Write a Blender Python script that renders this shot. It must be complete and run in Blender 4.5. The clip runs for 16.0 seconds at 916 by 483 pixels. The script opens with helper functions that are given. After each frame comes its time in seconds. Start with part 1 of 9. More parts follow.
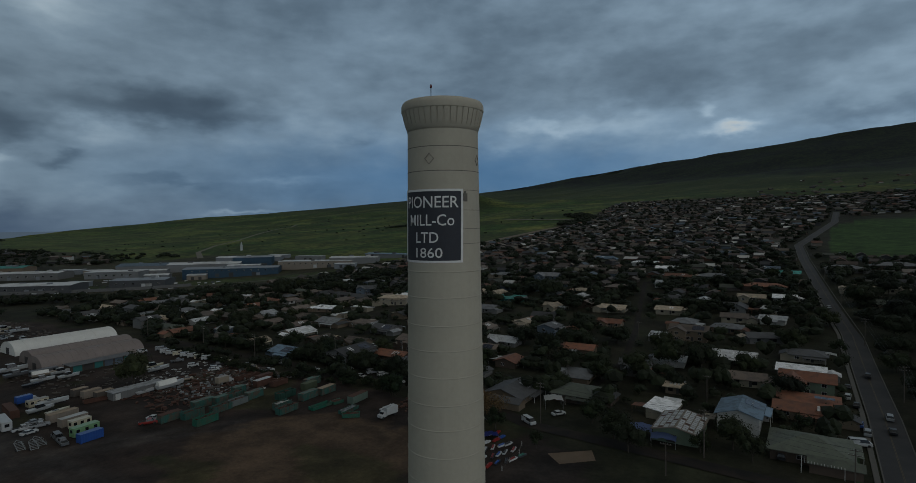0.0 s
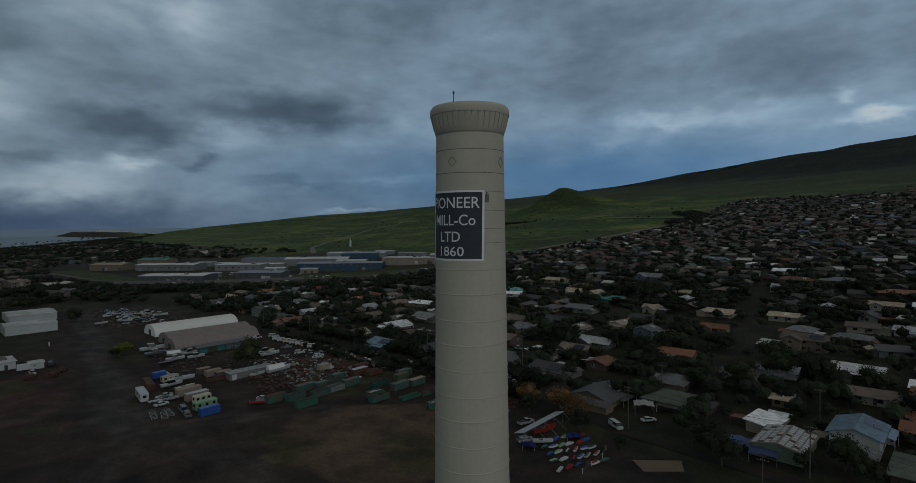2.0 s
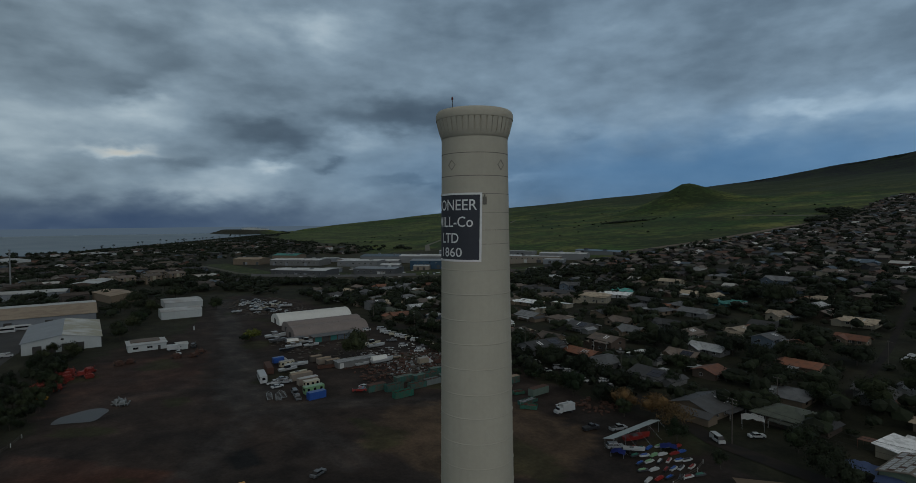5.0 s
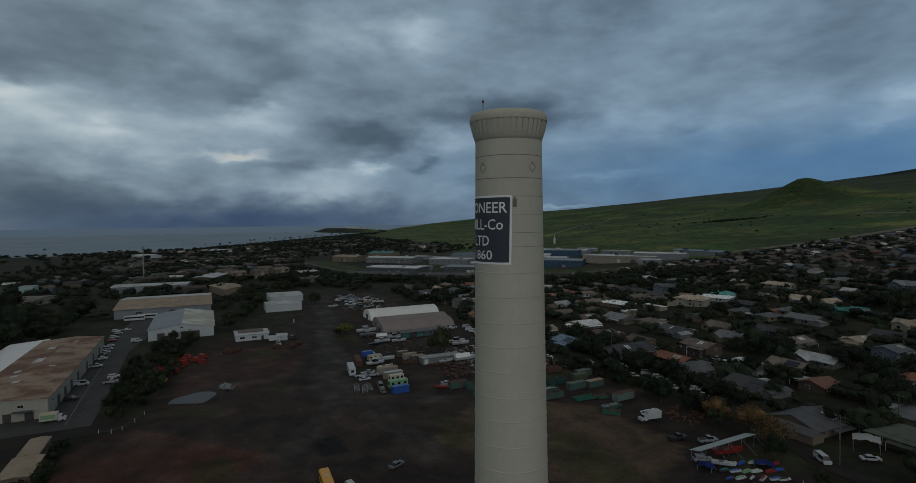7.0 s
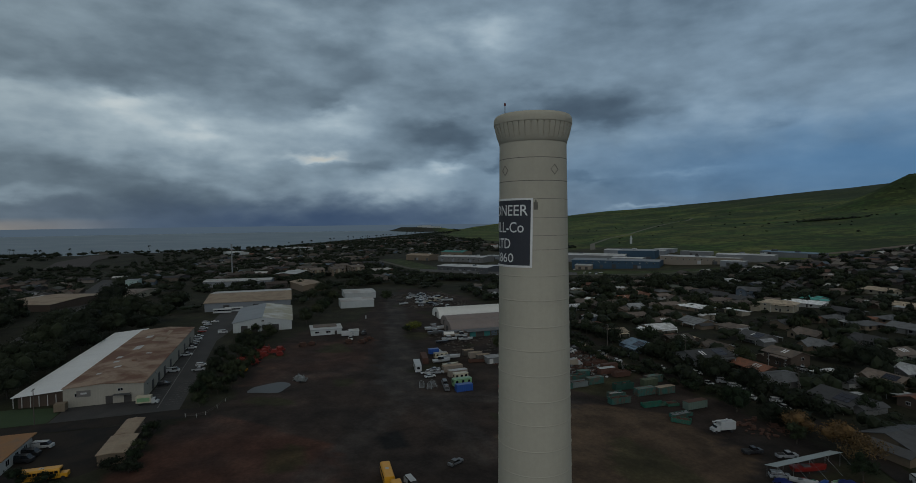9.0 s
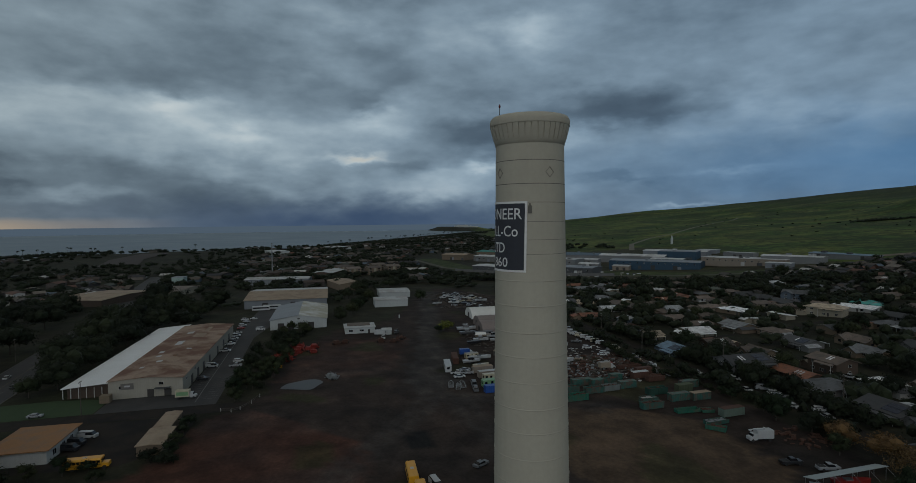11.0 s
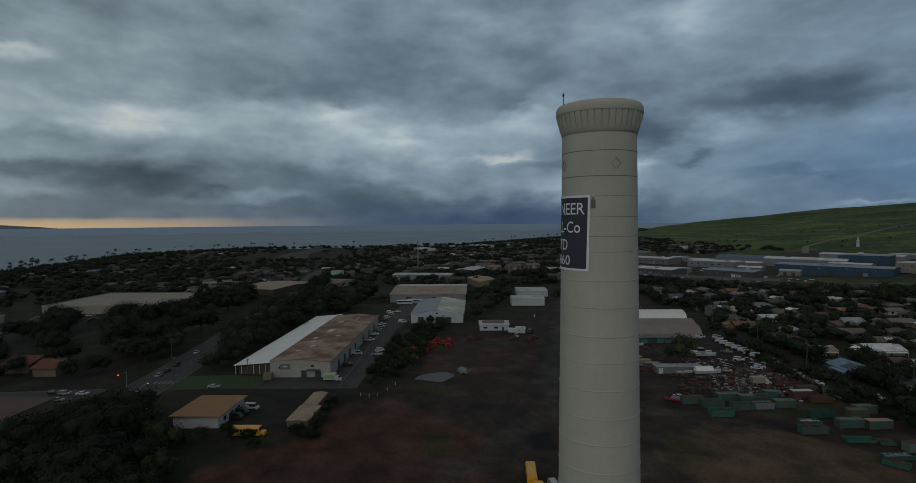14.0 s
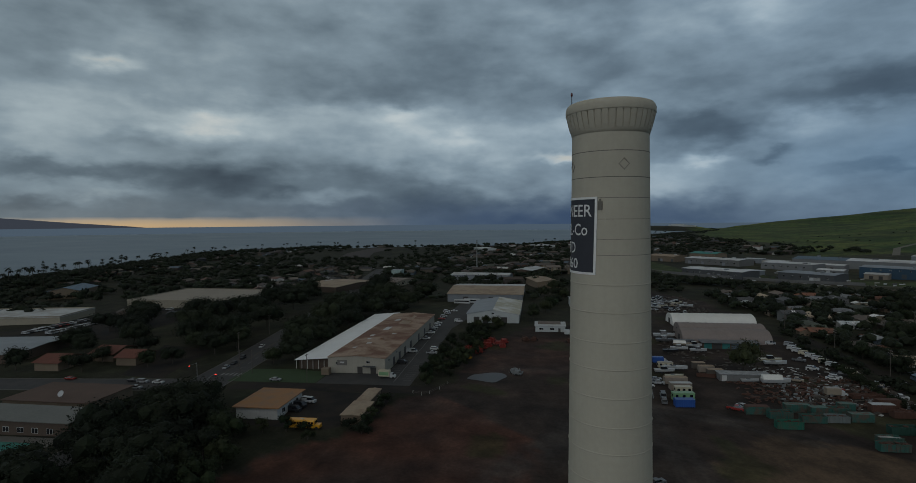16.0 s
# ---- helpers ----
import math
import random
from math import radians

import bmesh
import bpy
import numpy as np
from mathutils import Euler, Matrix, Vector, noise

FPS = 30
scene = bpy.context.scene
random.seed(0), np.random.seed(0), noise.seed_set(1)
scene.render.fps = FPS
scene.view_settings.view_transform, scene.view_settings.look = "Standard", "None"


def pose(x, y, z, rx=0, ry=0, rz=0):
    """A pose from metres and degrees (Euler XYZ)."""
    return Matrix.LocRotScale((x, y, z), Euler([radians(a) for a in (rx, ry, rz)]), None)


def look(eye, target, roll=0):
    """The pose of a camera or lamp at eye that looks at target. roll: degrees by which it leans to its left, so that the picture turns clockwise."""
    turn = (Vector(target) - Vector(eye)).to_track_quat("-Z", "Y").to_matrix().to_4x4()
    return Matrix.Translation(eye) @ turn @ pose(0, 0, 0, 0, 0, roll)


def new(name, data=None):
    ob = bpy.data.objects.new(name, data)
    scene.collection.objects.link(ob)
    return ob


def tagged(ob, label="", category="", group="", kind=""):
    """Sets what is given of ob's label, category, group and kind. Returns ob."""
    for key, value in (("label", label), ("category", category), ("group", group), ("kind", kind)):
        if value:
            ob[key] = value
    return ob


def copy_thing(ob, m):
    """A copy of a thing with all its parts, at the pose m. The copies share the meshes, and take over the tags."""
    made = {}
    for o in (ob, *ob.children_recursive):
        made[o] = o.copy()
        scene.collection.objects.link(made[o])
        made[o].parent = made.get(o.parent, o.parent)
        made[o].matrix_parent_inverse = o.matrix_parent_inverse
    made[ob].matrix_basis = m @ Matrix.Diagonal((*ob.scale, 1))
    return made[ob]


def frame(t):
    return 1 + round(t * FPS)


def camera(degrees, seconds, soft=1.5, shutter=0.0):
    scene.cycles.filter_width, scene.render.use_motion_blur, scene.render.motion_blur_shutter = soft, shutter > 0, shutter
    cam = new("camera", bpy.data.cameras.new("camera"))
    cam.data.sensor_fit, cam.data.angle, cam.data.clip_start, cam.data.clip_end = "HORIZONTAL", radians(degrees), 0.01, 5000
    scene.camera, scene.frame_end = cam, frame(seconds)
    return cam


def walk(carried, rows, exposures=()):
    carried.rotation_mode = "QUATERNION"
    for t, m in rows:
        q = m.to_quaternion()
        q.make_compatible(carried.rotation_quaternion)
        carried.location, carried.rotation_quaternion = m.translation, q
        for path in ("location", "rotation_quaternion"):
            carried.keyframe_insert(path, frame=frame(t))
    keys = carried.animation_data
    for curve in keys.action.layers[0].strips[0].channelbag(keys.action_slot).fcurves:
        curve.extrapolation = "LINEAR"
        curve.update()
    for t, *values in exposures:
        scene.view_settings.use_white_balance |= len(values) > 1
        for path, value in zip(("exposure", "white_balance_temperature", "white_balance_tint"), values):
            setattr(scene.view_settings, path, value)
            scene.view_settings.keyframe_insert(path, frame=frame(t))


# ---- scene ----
cam = camera(79.75, 16.0, soft=0.65)
# seconds, x, y, z, yaw, pitch, roll
ROWS = [
    (0, 0.10, -0.05, 60.96, 32.88, -1.85, 0.64),
    (0.5, 1.19, 0.54, 60.98, 35.56, -1.89, 0.58),
    (1, 2.49, 0.89, 60.98, 38.36, -1.91, 0.54),
    (1.5, 3.70, 1.40, 61.04, 41.04, -1.94, 0.51),
    (2, 4.99, 1.96, 61.04, 43.56, -1.97, 0.47),
    (2.5, 5.99, 2.78, 61.07, 45.39, -1.95, 0.46),
    (3, 6.90, 3.72, 61.07, 47.31, -1.97, 0.45),
    (3.5, 7.85, 4.63, 61.10, 49.26, -2.00, 0.43),
    (6, 12.04, 8.75, 61.30, 60.36, -2.06, 0.65),
    (6.5, 12.41, 9.71, 61.37, 62.90, -2.07, 0.67),
    (7, 13.04, 10.46, 61.43, 65.23, -2.09, 0.67),
    (7.5, 13.48, 11.31, 61.44, 67.48, -2.08, 0.68),
    (8, 13.80, 12.14, 61.50, 69.60, -2.07, 0.66),
    (8.5, 14.34, 12.87, 61.56, 71.54, -2.08, 0.65),
    (11, 14.98, 16.49, 61.87, 76.86, -2.09, 0.57),
    (11.5, 15.12, 17.25, 61.85, 78.68, -2.09, 0.59),
    (12, 15.19, 18.06, 61.80, 81.01, -2.08, 0.57),
    (12.5, 15.30, 18.94, 61.76, 83.49, -2.09, 0.56),
    (13, 15.07, 19.91, 61.67, 86.38, -2.08, 0.53),
    (13.5, 14.98, 20.93, 61.62, 89.40, -2.06, 0.50),
    (14, 14.86, 21.96, 61.59, 91.90, -2.05, 0.49),
    (14.5, 14.84, 22.91, 61.61, 93.34, -2.03, 0.51),
    (15, 14.90, 23.83, 61.68, 94.57, -2.02, 0.53),
    (15.5, 14.74, 24.64, 61.72, 96.12, -2.03, 0.53),
    (16, 14.61, 25.38, 61.72, 98.34, -2.03, 0.49),
]
walk(cam, [(t, pose(x, y, z, 90 + pitch, roll, yaw)) for t, x, y, z, yaw, pitch, roll in ROWS],
     exposures=[(0, -0.20), (1.5, -0.20), (2.5, -0.10), (3.5, -0.04), (6, 0.0), (8.5, 0.0), (12, 0.0), (14, -0.06), (16, -0.05)])

# ---- world: overcast dusk sky, dimmed and warmed overhead, a warm slit over the sea ----
def link(tree, a, b):
    tree.links.new(a, b)


def math_node(tree, op, a, b=None, clamp=False):
    n = tree.nodes.new("ShaderNodeMath")
    n.operation, n.use_clamp = op, clamp
    for i, v in enumerate((a, b)):
        if v is None:
            continue
        if isinstance(v, (int, float)):
            n.inputs[i].default_value = v
        else:
            tree.links.new(v, n.inputs[i])
    return n.outputs[0]


def ramp_node(tree, fac, stops):
    n = tree.nodes.new("ShaderNodeValToRGB")
    e = n.color_ramp.elements
    while len(e) > 1:
        e.remove(e[0])
    e[0].position, e[0].color = stops[0][0], (*stops[0][1], 1)
    for p, c in stops[1:]:
        k = e.new(p)
        k.color = (*c, 1)
    tree.links.new(fac, n.inputs[0])
    return n.outputs[0]


def mix_node(tree, fac, a, b, blend="MIX"):
    n = tree.nodes.new("ShaderNodeMix")
    n.data_type, n.blend_type = "RGBA", blend
    for i, v in ((0, fac), (6, a), (7, b)):
        if isinstance(v, (int, float)):
            n.inputs[i].default_value = v
        elif isinstance(v, tuple):
            n.inputs[i].default_value = (*v, 1)
        else:
            tree.links.new(v, n.inputs[i])
    return n.outputs[2]


def noise_node(tree, vec, scale, detail=4, rough=0.55, distort=0.0):
    n = tree.nodes.new("ShaderNodeTexNoise")
    n.inputs["Scale"].default_value, n.inputs["Detail"].default_value = scale, detail
    n.inputs["Roughness"].default_value, n.inputs["Distortion"].default_value = rough, distort
    if vec is not None:
        tree.links.new(vec, n.inputs["Vector"])
    return n.outputs["Fac"]


SUN_YAW = 128.0      # the sun has gone down behind cloud over the sea, towards this yaw
world = bpy.data.worlds.new("overcast_sky")
scene.world = world
world.use_nodes = True
wt = world.node_tree
wt.nodes.clear()
w_out = wt.nodes.new("ShaderNodeOutputWorld")
w_bg = wt.nodes.new("ShaderNodeBackground")
link(wt, w_bg.outputs[0], w_out.inputs[0])
clear = wt.nodes.new("ShaderNodeTexSky")
clear.sky_type, clear.sun_disc = "NISHITA", False
clear.sun_elevation, clear.sun_rotation = radians(4), radians(-SUN_YAW)
coord = wt.nodes.new("ShaderNodeTexCoord").outputs["Generated"]
sep = wt.nodes.new("ShaderNodeSeparateXYZ")
link(wt, coord, sep.inputs[0])
dx, dy, dz = sep.outputs
up = math_node(wt, "MAXIMUM", dz, 0.0)
# cloud deck: the direction carried onto a flat layer
flat = math_node(wt, "ADD", up, 0.30)
cx, cy = math_node(wt, "DIVIDE", dx, flat), math_node(wt, "DIVIDE", dy, flat)
deck = wt.nodes.new("ShaderNodeCombineXYZ")
link(wt, cx, deck.inputs[0]), link(wt, cy, deck.inputs[1])
deck = deck.outputs[0]
big = noise_node(wt, deck, 0.9, 2, 0.45)
mid = noise_node(wt, deck, 2.0, 2, 0.4)
# yaw and height of the direction in degrees, with ragged edges
yaw = math_node(wt, "MULTIPLY", math_node(wt, "ARCTAN2", math_node(wt, "MULTIPLY", dx, -1.0), dy), 57.2958)
tall = math_node(wt, "MULTIPLY", math_node(wt, "ARCSINE", dz), 57.2958)
around = wt.nodes.new("ShaderNodeCombineXYZ")
link(wt, math_node(wt, "MULTIPLY", yaw, 0.115), around.inputs[0]), link(wt, math_node(wt, "MULTIPLY", tall, 0.25), around.inputs[1])
billow = noise_node(wt, around.outputs[0], 1.0, 4, 0.46)
puff = noise_node(wt, around.outputs[0], 2.7, 6, 0.52)
fray = noise_node(wt, around.outputs[0], 2.2, 4, 0.5)
yaw_r = math_node(wt, "ADD", yaw, math_node(wt, "MULTIPLY", math_node(wt, "SUBTRACT", billow, 0.5), 13.0))
tall_r = math_node(wt, "ADD", tall, math_node(wt, "MULTIPLY", math_node(wt, "SUBTRACT", fray, 0.5), 3.4))


def bank(yaw0, tall0, wide, high, amount):
    """A soft cloud bank (dark when amount is positive) at a yaw and height above the horizon."""
    p = math_node(wt, "DIVIDE", math_node(wt, "SUBTRACT", yaw_r, yaw0), wide)
    q = math_node(wt, "DIVIDE", math_node(wt, "SUBTRACT", tall_r, tall0), high)
    s = math_node(wt, "ADD", math_node(wt, "MULTIPLY", p, p), math_node(wt, "MULTIPLY", q, q))
    return math_node(wt, "MULTIPLY", math_node(wt, "EXPONENT", math_node(wt, "MULTIPLY", s, -1.0)), amount)


dens = math_node(wt, "ADD", math_node(wt, "MULTIPLY", big, 0.18), math_node(wt, "ADD", math_node(wt, "MULTIPLY", mid, 0.11), math_node(wt, "ADD", math_node(wt, "MULTIPLY", puff, 0.17), math_node(wt, "MULTIPLY", billow, 0.28))))
dens = math_node(wt, "ADD", dens, 0.065)
# cloud masses over the land, then over the sea: yaw, height, half width, half height, weight
HEAVY = [(59.8, 10.6, 8.4, 1.4, 0.17), (71.5, 7.6, 2.9, 0.9, 0.10), (68.3, 5.8, 1.9, 0.45, 0.16), (12.6, 13.9, 10.7, 2.6, 0.10), (-4.4, 8.7, 4.5, 0.9, 0.14), (37.7, 19.8, 14.9, 2.1, 0.04), (42.6, 8.3, 2.3, 0.5, 0.07), (60.9, 4.2, 3.2, 0.4, 0.09), (-0.3, 15.7, 9.3, 1.8, 0.05), (73.4, 9.0, 5.2, 1.3, 0.20), (85.7, 13.0, 4.1, 2.1, 0.09), (83.7, 5.9, 3.2, 0.8, 0.10), (96.7, 16.3, 7.6, 1.9, 0.05), (34.4, 14.3, 12.9, 2.4, 0.07), (62.2, 12.0, 5.9, 1.8, 0.08)]
HEAVY_SEAWARD = [(121.9, 4.1, 5.6, 1.7, 0.27), (114.7, 3.1, 2.4, 0.6, 0.18), (133.0, 4.7, 6.4, 0.8, 0.18), (129.9, 7.7, 2.6, 1.1, 0.08), (109.1, 13.5, 16.1, 2.5, 0.08), (115.8, 18.7, 16.0, 1.8, 0.04), (84.7, 16.5, 7.6, 2.1, 0.06), (100.9, 3.0, 5.0, 1.3, 0.14), (135.8, 1.6, 3.3, 0.6, 0.14), (85.2, 11.9, 3.6, 0.8, 0.08), (135.5, 12.2, 2.2, 0.9, 0.05), (106, 1.6, 22, 0.9, 0.10), (110, 4.2, 10, 2.0, 0.07)]
THIN = [(88.6, 6.5, 3.4, 0.55, -0.24), (75.6, 5.6, 2.5, 0.6, -0.16), (102.6, 10.3, 4.0, 1.6, -0.14), (83.0, 10.1, 2.7, 1.7, -0.13), (69.0, 18.6, 3.6, 1.6, -0.14), (78.7, 3.0, 6.2, 1.3, -0.09), (66.7, 8.2, 4.2, 1.2, -0.12), (49.5, 9.3, 8.1, 1.7, -0.08), (50.1, 4.4, 4.6, 0.5, -0.11), (28.1, 7.9, 4.0, 0.9, -0.12), (85.5, 19.7, 7.0, 1.5, -0.05), (6.2, 8.7, 2.6, 0.55, -0.26), (8.2, 10.6, 1.3, 0.6, -0.14), (23.9, 9.6, 4.2, 0.7, -0.14), (17.0, 9.6, 8.7, 1.4, -0.10), (53.4, 1.2, 2.4, 0.25, -0.14), (42, 17, 14, 5, -0.035), (93, 6.5, 8, 3, -0.10), (86, 9, 5, 2, -0.06), (79.5, 4.5, 7, 1.8, -0.12), (72, 17, 11, 5, -0.06)]
THIN_SEAWARD = [(122.8, 9.3, 7.1, 1.3, -0.16), (131.1, 14.0, 2.6, 0.7, -0.16), (111.5, 10.7, 6.1, 1.5, -0.12), (106.9, 7.0, 7.0, 1.8, -0.12), (97.8, 8.4, 3.4, 1.3, -0.15), (130.5, 2.9, 3.8, 0.9, -0.09), (135.6, 8.5, 2.9, 1.9, -0.09), (87.6, 14.5, 2.4, 1.9, -0.08), (103.2, 11.1, 3.0, 0.7, -0.10), (77.0, 5.5, 3.2, 1.1, -0.05), (111.6, 3.0, 3.4, 0.7, -0.10), (128, 10.5, 11, 4.5, -0.09), (126, 16.5, 9, 3, -0.05)]
for row in HEAVY + HEAVY_SEAWARD + THIN + THIN_SEAWARD:
    dens = math_node(wt, "ADD", dens, math_node(wt, "MULTIPLY", bank(*row), 1.1))
cloud = ramp_node(wt, dens, [(0.14, (0.42, 0.48, 0.54)), (0.26, (0.285, 0.355, 0.425)), (0.38, (0.183, 0.243, 0.31)), (0.50, (0.115, 0.158, 0.208)), (0.62, (0.070, 0.099, 0.135)), (0.78, (0.040, 0.057, 0.082))])
# clearer blue air low down to the north-east, rain-dark air over the sea
blue = bank(30, 4.6, 30, 4.2, 0.85)
sky = mix_node(wt, blue, cloud, mix_node(wt, math_node(wt, "MULTIPLY", dens, 0.9), (0.085, 0.185, 0.32), (0.034, 0.092, 0.19)))
navy = bank(89, 0.0, 26, 2.3, 0.85)
sky = mix_node(wt, navy, sky, (0.020, 0.042, 0.100))
low_grey = bank(135, 0.5, 24, 1.8, 0.5)
sky = mix_node(wt, low_grey, sky, (0.10, 0.115, 0.135))
# a trace of clear sky in the thinnest places
gap = ramp_node(wt, dens, [(0.14, (1, 1, 1)), (0.24, (0, 0, 0))])
tint = mix_node(wt, 1.0, clear.outputs[0], (0.10, 0.10, 0.10), "MULTIPLY")
sky = mix_node(wt, math_node(wt, "MULTIPLY", gap, 0.04), sky, tint)
turn_fac = math_node(wt, "DIVIDE", math_node(wt, "SUBTRACT", yaw, 45.0), 80.0, True)
sky = mix_node(wt, 1.0, sky, mix_node(wt, turn_fac, (0.92, 1.0, 1.03), (1.05, 1.02, 0.92)), "MULTIPLY")
# thinner cloud to the north-east
north = math_node(wt, "DIVIDE", math_node(wt, "SUBTRACT", 34.0, yaw), 40.0, True)
sky = mix_node(wt, 1.0, sky, mix_node(wt, north, (1.0, 1.0, 1.0), (1.42, 1.38, 1.34)), "MULTIPLY")
# unseen zenith dimmed and warmed, added to cut and tint light on the ground
lift = ramp_node(wt, up, [(0.0, (1.1, 1.1, 1.1)), (0.15, (1.2, 1.2, 1.2)), (0.40, (1.1, 1.1, 1.1)), (0.62, (1.05, 0.80, 0.62)), (0.9, (0.95, 0.72, 0.55))])
sky = mix_node(wt, 1.0, sky, lift, "MULTIPLY")
# warm slit where the sun went down, and warm light on the thinnest cloud
glow = math_node(wt, "ADD", bank(88.6, 6.6, 2.2, 0.35, 0.45), math_node(wt, "ADD", bank(6.0, 8.7, 1.6, 0.35, 0.4), bank(131.1, 14.0, 1.2, 0.3, 0.2)))
sky = mix_node(wt, glow, sky, (0.48, 0.43, 0.34))
yaw_s = math_node(wt, "ADD", math_node(wt, "MULTIPLY", yaw, 0.9), math_node(wt, "MULTIPLY", yaw_r, 0.1))
sidefac = ramp_node(wt, math_node(wt, "DIVIDE", yaw_s, 180.0), [(0.575, (0, 0, 0)), (0.625, (0.2, 0.2, 0.2)), (0.67, (0.65, 0.65, 0.65)), (0.72, (1, 1, 1)), (0.80, (0.5, 0.5, 0.5))])
low = math_node(wt, "ADD", math_node(wt, "MULTIPLY", tall, 0.85), math_node(wt, "MULTIPLY", tall_r, 0.15))
slit = ramp_node(wt, math_node(wt, "ADD", math_node(wt, "MULTIPLY", low, 0.5), 0.5), [(0.5, (1, 1, 1)), (0.68, (0.8, 0.8, 0.8)), (0.86, (0, 0, 0))])
warm = math_node(wt, "MULTIPLY", sidefac, slit)
warmth = mix_node(wt, math_node(wt, "ADD", math_node(wt, "MULTIPLY", tall, 0.6), 0.2, True), (0.60, 0.40, 0.19), (0.42, 0.37, 0.30))
sky = mix_node(wt, math_node(wt, "MULTIPLY", warm, 0.9), sky, warmth)
# low dark island on the horizon
ridge = math_node(wt, "MULTIPLY", math_node(wt, "SUBTRACT", yaw, 128.0), 0.085)
ridge = math_node(wt, "MINIMUM", ridge, 0.95)
ridge = math_node(wt, "ADD", ridge, math_node(wt, "MULTIPLY", fray, 0.15))
isle = math_node(wt, "MULTIPLY", math_node(wt, "LESS_THAN", tall, math_node(wt, "SUBTRACT", ridge, 0.33)), math_node(wt, "GREATER_THAN", yaw, 120.0))
sky = mix_node(wt, isle, sky, (0.040, 0.047, 0.062))
# far sea below the horizon
below = math_node(wt, "LESS_THAN", dz, -0.0047)
sky = mix_node(wt, below, sky, (0.070, 0.100, 0.134))
link(wt, sky, w_bg.inputs["Color"])
w_bg.inputs["Strength"].default_value = 1.0

# added soft fill from behind the camera to brighten the chimney; no sun there
fill_data = bpy.data.lights.new("sun", "SUN")
fill_data.energy, fill_data.angle, fill_data.color = 0.62, radians(70), (1.0, 0.96, 0.90)
sun = new("sun", fill_data)
sun.matrix_world = look((0, 0, 300), (-180, 60, 230))

# ---- materials ----
MATS = {}


def surface(name, color, rough=0.8, metal=0.0, scale=0.6, vary=0.25, grain=6.0, grain_amt=0.15, bump=0.0, shift=0.0, second=None, second_amt=0.5, streak=0.0, spec=0.5):
    """A painted, weathered surface: two scales of variation, an optional second colour in patches and a shift from object to object."""
    if name in MATS:
        return MATS[name]
    m = bpy.data.materials.new(name)
    m.use_nodes = True
    t = m.node_tree
    b = t.nodes["Principled BSDF"]
    tc = t.nodes.new("ShaderNodeTexCoord").outputs["Object"]
    info = t.nodes.new("ShaderNodeObjectInfo").outputs["Random"]
    add = t.nodes.new("ShaderNodeVectorMath")
    add.operation = "ADD"
    link(t, tc, add.inputs[0])
    off = t.nodes.new("ShaderNodeCombineXYZ")
    link(t, math_node(t, "MULTIPLY", info, 57.0), off.inputs[0])
    link(t, math_node(t, "MULTIPLY", info, 31.0), off.inputs[1])
    link(t, off.outputs[0], add.inputs[1])
    vec = add.outputs[0]
    n1 = noise_node(t, vec, scale, 4, 0.6, 0.3)
    n2 = noise_node(t, vec, grain, 3, 0.6)
    col = color
    if second is not None:
        patch = ramp_node(t, n1, [(0.50 - 0.2 * second_amt, (0, 0, 0)), (0.66 - 0.16 * second_amt, (1, 1, 1))])
        col = mix_node(t, patch, color, second)
    v = math_node(t, "ADD", 1 - vary, math_node(t, "MULTIPLY", n1, 2 * vary))
    v = math_node(t, "MULTIPLY", v, math_node(t, "ADD", 1 - grain_amt, math_node(t, "MULTIPLY", n2, 2 * grain_amt)))
    if shift:
        v = math_node(t, "MULTIPLY", v, math_node(t, "ADD", 1 - shift, math_node(t, "MULTIPLY", info, 2 * shift)))
    if streak:
        mp = t.nodes.new("ShaderNodeMapping")
        mp.inputs["Scale"].default_value = (3.0, 3.0, 0.12)
        link(t, vec, mp.inputs[0])
        s = noise_node(t, mp.outputs[0], 1.2, 4, 0.6)
        v = math_node(t, "MULTIPLY", v, math_node(t, "ADD", 1 - streak, math_node(t, "MULTIPLY", s, 2 * streak)))
    out = mix_node(t, 1.0, col, v, "MULTIPLY")
    link(t, out, b.inputs["Base Color"])
    b.inputs["Roughness"].default_value, b.inputs["Metallic"].default_value = rough, metal
    b.inputs["Specular IOR Level"].default_value = spec
    if bump:
        bn = t.nodes.new("ShaderNodeBump")
        bn.inputs["Strength"].default_value, bn.inputs["Distance"].default_value = 0.6, bump
        link(t, n2, bn.inputs["Height"])
        link(t, bn.outputs[0], b.inputs["Normal"])
    MATS[name] = m
    return m


def part(name, bm, material, parent=None, label="", kind="", smooth=False):
    me = bpy.data.meshes.new(name)
    bmesh.ops.recalc_face_normals(bm, faces=bm.faces[:])
    bm.to_mesh(me)
    bm.free()
    if smooth:
        me.polygons.foreach_set("use_smooth", [True] * len(me.polygons))
    if material is not None:
        me.materials.append(material)
    ob = new(name, me)
    if parent is not None:
        ob.parent = parent
    return tagged(ob, label, kind=kind)


def thing(name, label, category, group="", kind="", at=(0, 0, 0), turn=0.0):
    e = new(name)
    e.empty_display_size = 0.5
    e.matrix_world = pose(*at, 0, 0, turn)
    return tagged(e, label, category, group, kind)


